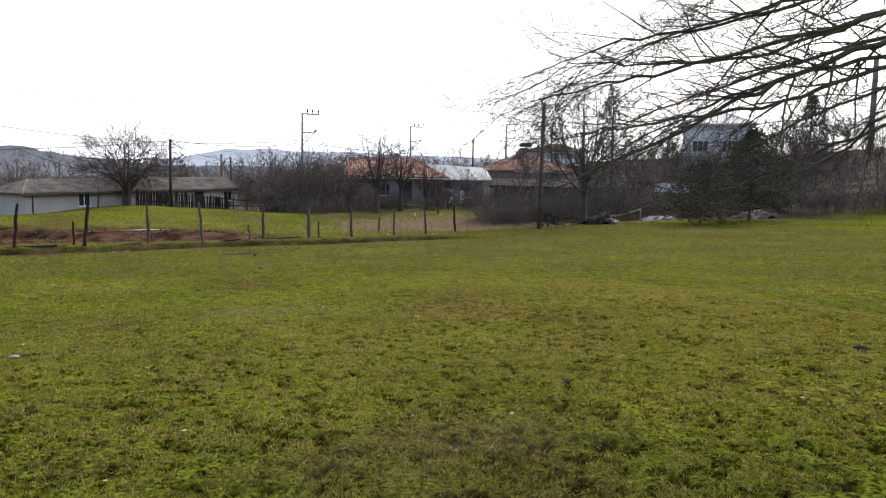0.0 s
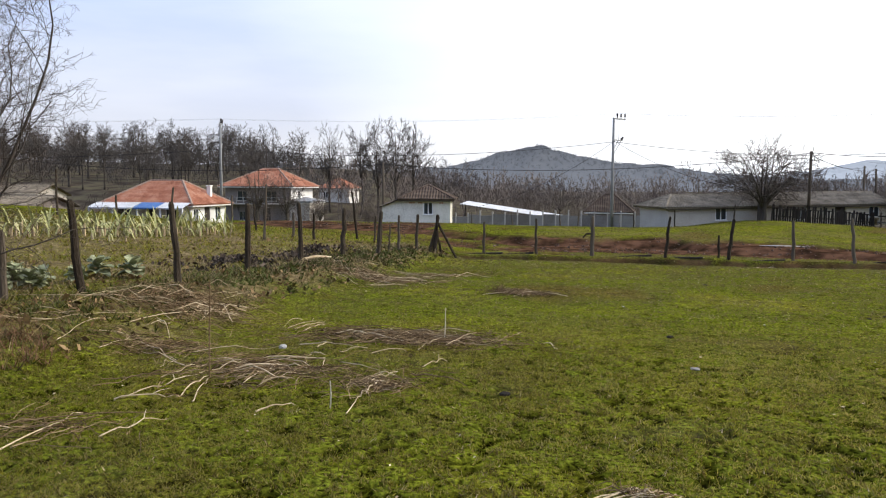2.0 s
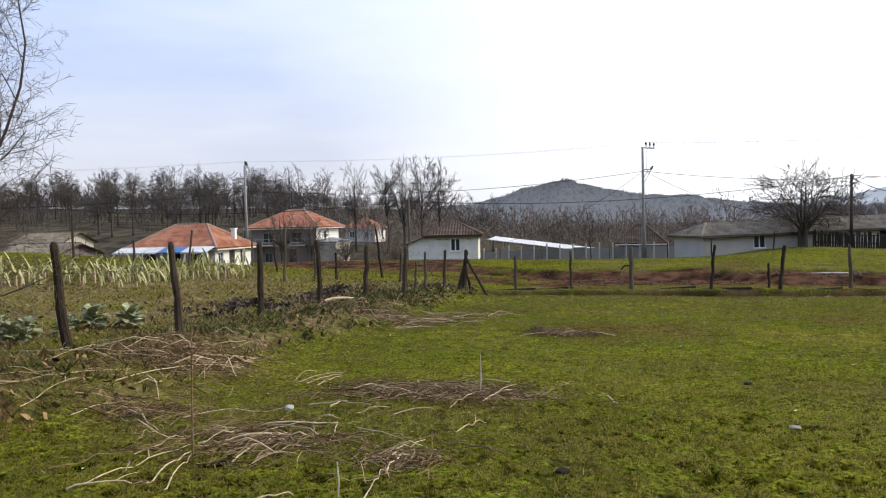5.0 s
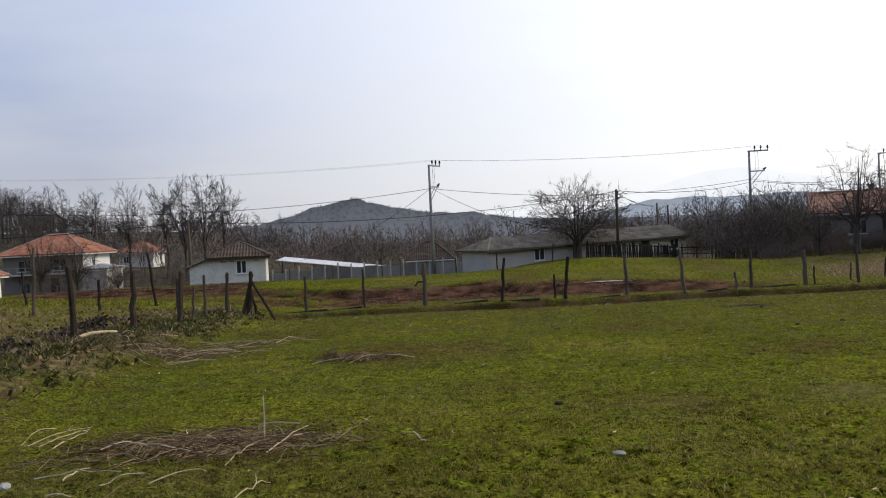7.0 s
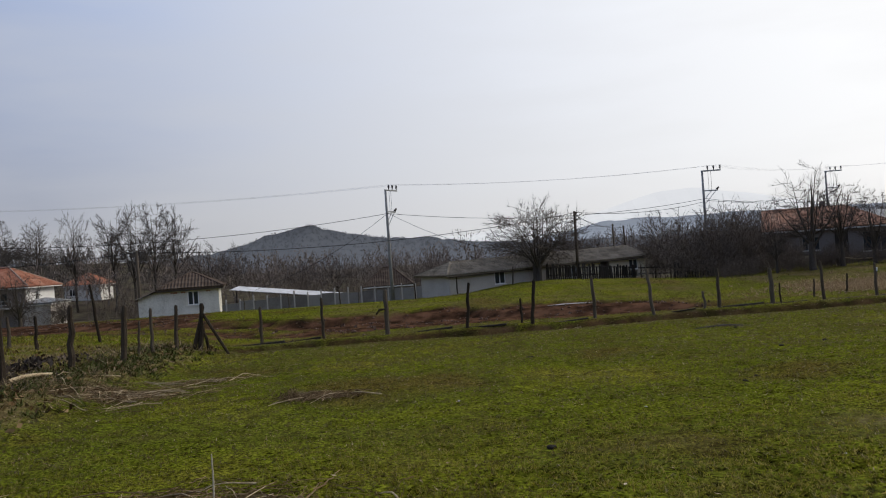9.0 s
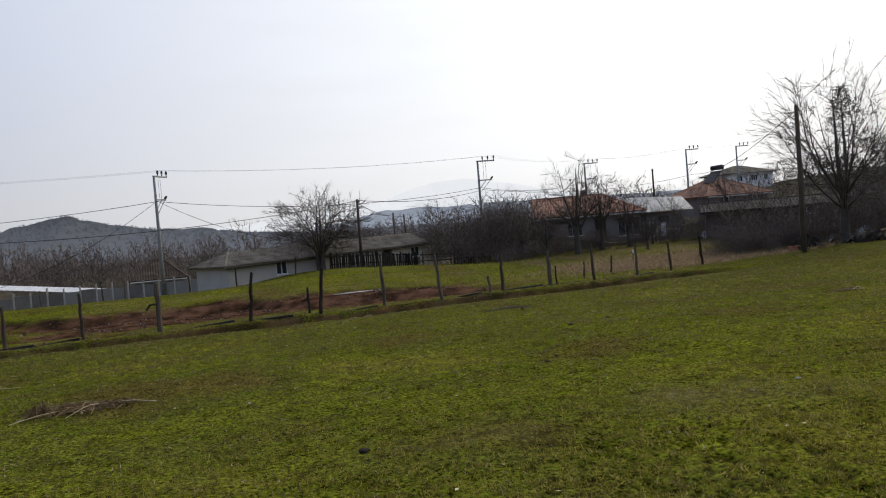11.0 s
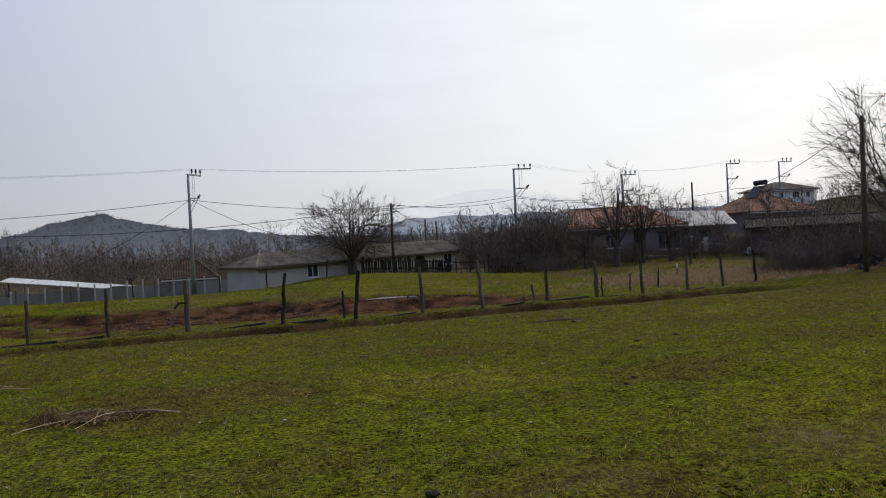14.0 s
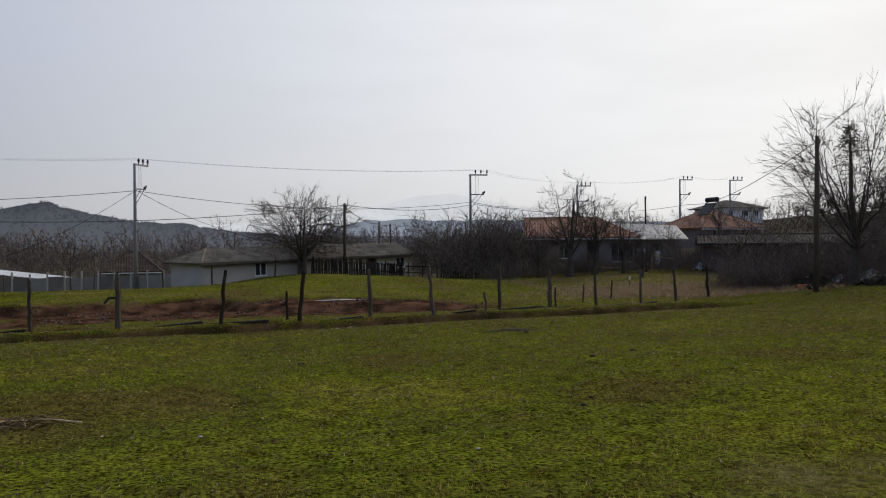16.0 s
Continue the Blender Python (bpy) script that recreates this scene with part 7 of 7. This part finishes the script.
x, y = scatter(170000, rg, (-9, 13, 3.4, 15.0), lambda x, y: in_field(x, y) * turf(x, y) * sstep(15.0, 8.5, y))
blades("grass", x, y, 9, 0.008, 0.034, 0.011, 1.5, rg, M_GRASS, "short cropped green pasture grass")
x, y = scatter(16000, rg, (-9, 13, 3.4, 14.5), in_field)
blades("grass", x, y, 4, 0.03, 0.06, 0.006, 0.8, rg, M_GRASS, "longer grass blades in the pasture")
x, y = scatter(230000, rg, (-9, 36, 3, 35), lambda x, y: in_field(x, y) * turf(x, y) * np.maximum(sstep(8.0, 14.5, y), sstep(11.8, 13, x)))
blades("grass", x, y, 3, 0.012, 0.045, 0.016, 1.5, rg, M_GRASS_FAR, "short cropped green pasture grass")
x, y = scatter(34000, rg, (-22, 46, 14, 66), lambda x, y: in_field(x, y) * np.maximum(y > 34, x > 34))
blades("grass", x, y, 3, 0.03, 0.09, 0.014, 1.1, rg, M_GRASS_FAR, "green grass on the rise behind the fence")
x, y = scatter(26000, rg, (-26, -7, 8, 34), lambda x, y: (0.12 + 0.95 * vnoise(x, y, 1.1, 41) ** 1.5) * (1 - 0.4 * dry_mask(x, y)))
blades("garden_weeds", x, y, 4, 0.03, 0.1, 0.018, 1.3, rg, M_GRASS, "uneven green weeds in the garden", "weeds")
x, y = scatter(3600, rg, (-8.4, -5.6, 7, 28.6), lambda x, y: np.exp(-(((x + 7.0) / 0.9) ** 2)) * vnoise(x, y, 0.9, 42) * 1.4)
blades("bank_weeds", x, y, 7, 0.03, 0.14, 0.02, 1.5, rg, M_WEED, "rank green weeds along the fence bank", "weeds")
x, y = scatter(4200, rg, (-10.5, -5.8, 6.5, 29), lambda x, y: np.exp(-(((x + 7.6) / 1.5) ** 2)) * vnoise(x, y, 0.8, 43) ** 2 * 1.6)
blades("bank_straw", x, y, 4, 0.05, 0.24, 0.008, 1.6, rg, M_STRAW, "dry bent straw along the fence bank", "straw")
x, y = scatter(480, rg, (-7.8, -5.6, 6.4, 9.0), lambda x, y: np.exp(-(((x + 6.6) / 0.8) ** 2)))
blades("dead_fern", x, y, 9, 0.06, 0.26, 0.008, 1.1, rg, M_FERN, "rust-brown dead fern round the garden tree", "straw")
x, y = scatter(26000, rg, (15, 36, 34, 54), lambda x, y: dry_mask(x, y) * np.exp(-(((x - 25.5) / 5.4) ** 2 + ((y - 40.5) / 5.6) ** 2)) * (0.3 + vnoise(x, y, 1.3, 44)))
blades("hedge_straw", x, y, 5, 0.05, 0.24, 0.012, 1.2, rg, M_DEAD_GRASS, "tall pale dead grass before the hedge", "straw")
x, y = scatter(30000, rg, (-22, 13, 4, 28), lambda x, y: dry_mask(x, y) * 0.9)
blades("thatch", x, y, 3, 0.01, 0.05, 0.012, 2.2, rg, M_STRAW, "dead thatch between the grass", "straw")

x, y = scatter(120000, rg, (-9, 34, 3.4, 33), lambda x, y: (0.2 + 0.8 * vnoise(x, y, 0.8, 46)) * (0.35 + 0.9 * vnoise(x, y, 3.7, 48)))
blades("dead_grass", x, y, 2, 0.006, 0.03, 0.011, 2.0, rg, M_STRAW, "brown dead blades among the green grass", "straw")

x, y = scatter(9000, rg, (-12, -5.7, 8, 30), lambda x, y: (0.25 + 0.75 * np.exp(-(((x + 7.2) / 1.4) ** 2))) * vnoise(x, y, 0.9, 47) ** 2 * 1.5)
z = gz(x, y) + rg.uniform(0.01, 0.08, len(x))
c = np.stack([x, y, z], -1)
d1, d2 = rg.normal(0, 0.026, (len(x), 3)), rg.normal(0, 0.026, (len(x), 3))
me = tris_mesh("bank_leaves", np.stack([c - d1, c - d2, c + d1, c + d2], 1).reshape(-1, 3), 4)
me.materials.append(M_BANK_LEAF)
tagged(new("bank_leaves", me), "brown and olive low leaves over the garden bank", "leaves", kind="stuff")

# dark dead leaves heaped in the garden, and pale litter on the pasture
x = np.concatenate([rg.normal(-8.4, 0.6, 2600), rg.normal(-8.6, 0.5, 1500)])
y = np.concatenate([rg.normal(19.4, 1.5, 2600), rg.normal(23.4, 1.2, 1500)])
z = gz(x, y) + rg.uniform(0.02, 0.2, len(x)) * vnoise(x, y, 0.5, 61) * 1.5 * np.exp(-((x + 8.4) ** 2))
k = rg.random(len(x)) < sstep(0.38, 0.62, 0.6 * vnoise(x, y, 0.7, 62) + 0.4 * vnoise(x, y, 0.3, 63))
x, y, z = x[k], y[k], z[k]
d1, d2 = rg.normal(0, 0.032, (len(x), 3)), rg.normal(0, 0.032, (len(x), 3))
c = np.stack([x, y, z], -1)
me = tris_mesh("dead_leaves", np.stack([c - d1, c - d2, c + d1, c + d2], 1).reshape(-1, 3), 4)
me.materials.append(M_MULCH)
tagged(new("dead_leaves", me), "dark heap of rotting leaves in the garden", "leaves", kind="stuff")
x, y = scatter(700, rg, (-8, 14, 4, 30), lambda x, y: 0.4 + 0.6 * vnoise(x, y, 2, 51))
z = gz(x, y) + 0.035
d1 = np.stack([rg.normal(0, 0.011, len(x)), rg.normal(0, 0.011, len(x)), rg.normal(0, 0.004, len(x))], -1)
d2 = np.stack([-d1[:, 1] * 0.6, d1[:, 0] * 0.6, d1[:, 2]], -1)
c = np.stack([x, y, z], -1)
me = tris_mesh("leaf_litter", np.stack([c - d1, c - d2, c + d1, c + d2], 1).reshape(-1, 3), 4)
me.materials.append(M_STICK)
tagged(new("leaf_litter", me), "scattered pale dry leaves on the pasture", "leaves", kind="stuff")

# clods of turned red earth
x, y = scatter(16000, rg, (-30, 14.5, 33, 58), lambda x, y: 0.5 * soil_shade_mask(x, y) * vnoise(x, y, 1.1, 64) ** 2 * 1.6)
z = gz(x, y)
size = rg.uniform(0.02, 0.085, len(x)) * (0.5 + vnoise(x, y, 1.9, 65))
corners = np.array([(1, 0, 0), (0, 1, 0), (-1, 0, 0), (0, -1, 0), (0, 0, 0.8), (0, 0, -0.5)], float)
faces = [(0, 1, 4), (1, 2, 4), (2, 3, 4), (3, 0, 4), (1, 0, 5), (2, 1, 5), (3, 2, 5), (0, 3, 5)]
lump = corners[None] * size[:, None, None] * rg.uniform(0.6, 1.3, (len(x), 6, 3)) + np.stack([x, y, z + 0.02], -1)[:, None]
me = tris_mesh("earth_clods", np.concatenate([lump[:, f] for f in faces], 1).reshape(-1, 3), 3)
me.materials.append(M_CLOD)
tagged(new("earth_clods", me), "rough clods of turned red-brown earth", "earth", kind="stuff")

# a dark half-sunken branch on the pasture, and small pale things before the yard
log = Tubes()
log.add([(x, y, ground(x, y) + h) for x, y, h in [(7.7, 25.7, 0.0), (8.0, 25.62, 0.015), (8.5, 25.6, 0.02), (8.9, 25.5, 0.012), (9.15, 25.4, 0.0)]], [0.012, 0.022, 0.026, 0.022, 0.012], 8)
log.add([(x, y, ground(x, y) + h) for x, y, h in [(8.3, 25.6, 0.01), (8.6, 25.4, 0.02), (8.95, 25.25, 0.01)]], [0.018, 0.016, 0.01], 6)
ob = new("fallen_branch", log.mesh("fallen_branch"))
ob.data.materials.append(M_BARK)
tagged(ob, "dark rotten branch half sunk in the pasture grass", "branch")
brush_heap("stalk_heap", 19.5, 37.3, 0.5, 0.35, 9, 20, "pale broken sticks in the dead grass", 14, 0.6, 0.15)
stake = thing("bottle_stake", (26.0, 45.5, ground(26.0, 45.5)), "white plastic bottle upturned on a short stake", "bottle")
t = Tubes()
t.add([(0, 0, -0.1), (0.01, 0, 0.55)], [0.025, 0.02], 6)
part("stake", t.mesh("stake"), M_POST, stake)
t = Tubes()
t.add([(0.01, 0, 0.46), (0.01, 0, 0.48), (0.01, 0, 0.52), (0.01, 0, 0.68), (0.01, 0, 0.7)], [0.016, 0.018, 0.045, 0.047, 0.035], 10)
part("bottle", t.mesh("bottle"), M_WHITE, stake, "white plastic bottle", smooth=True)
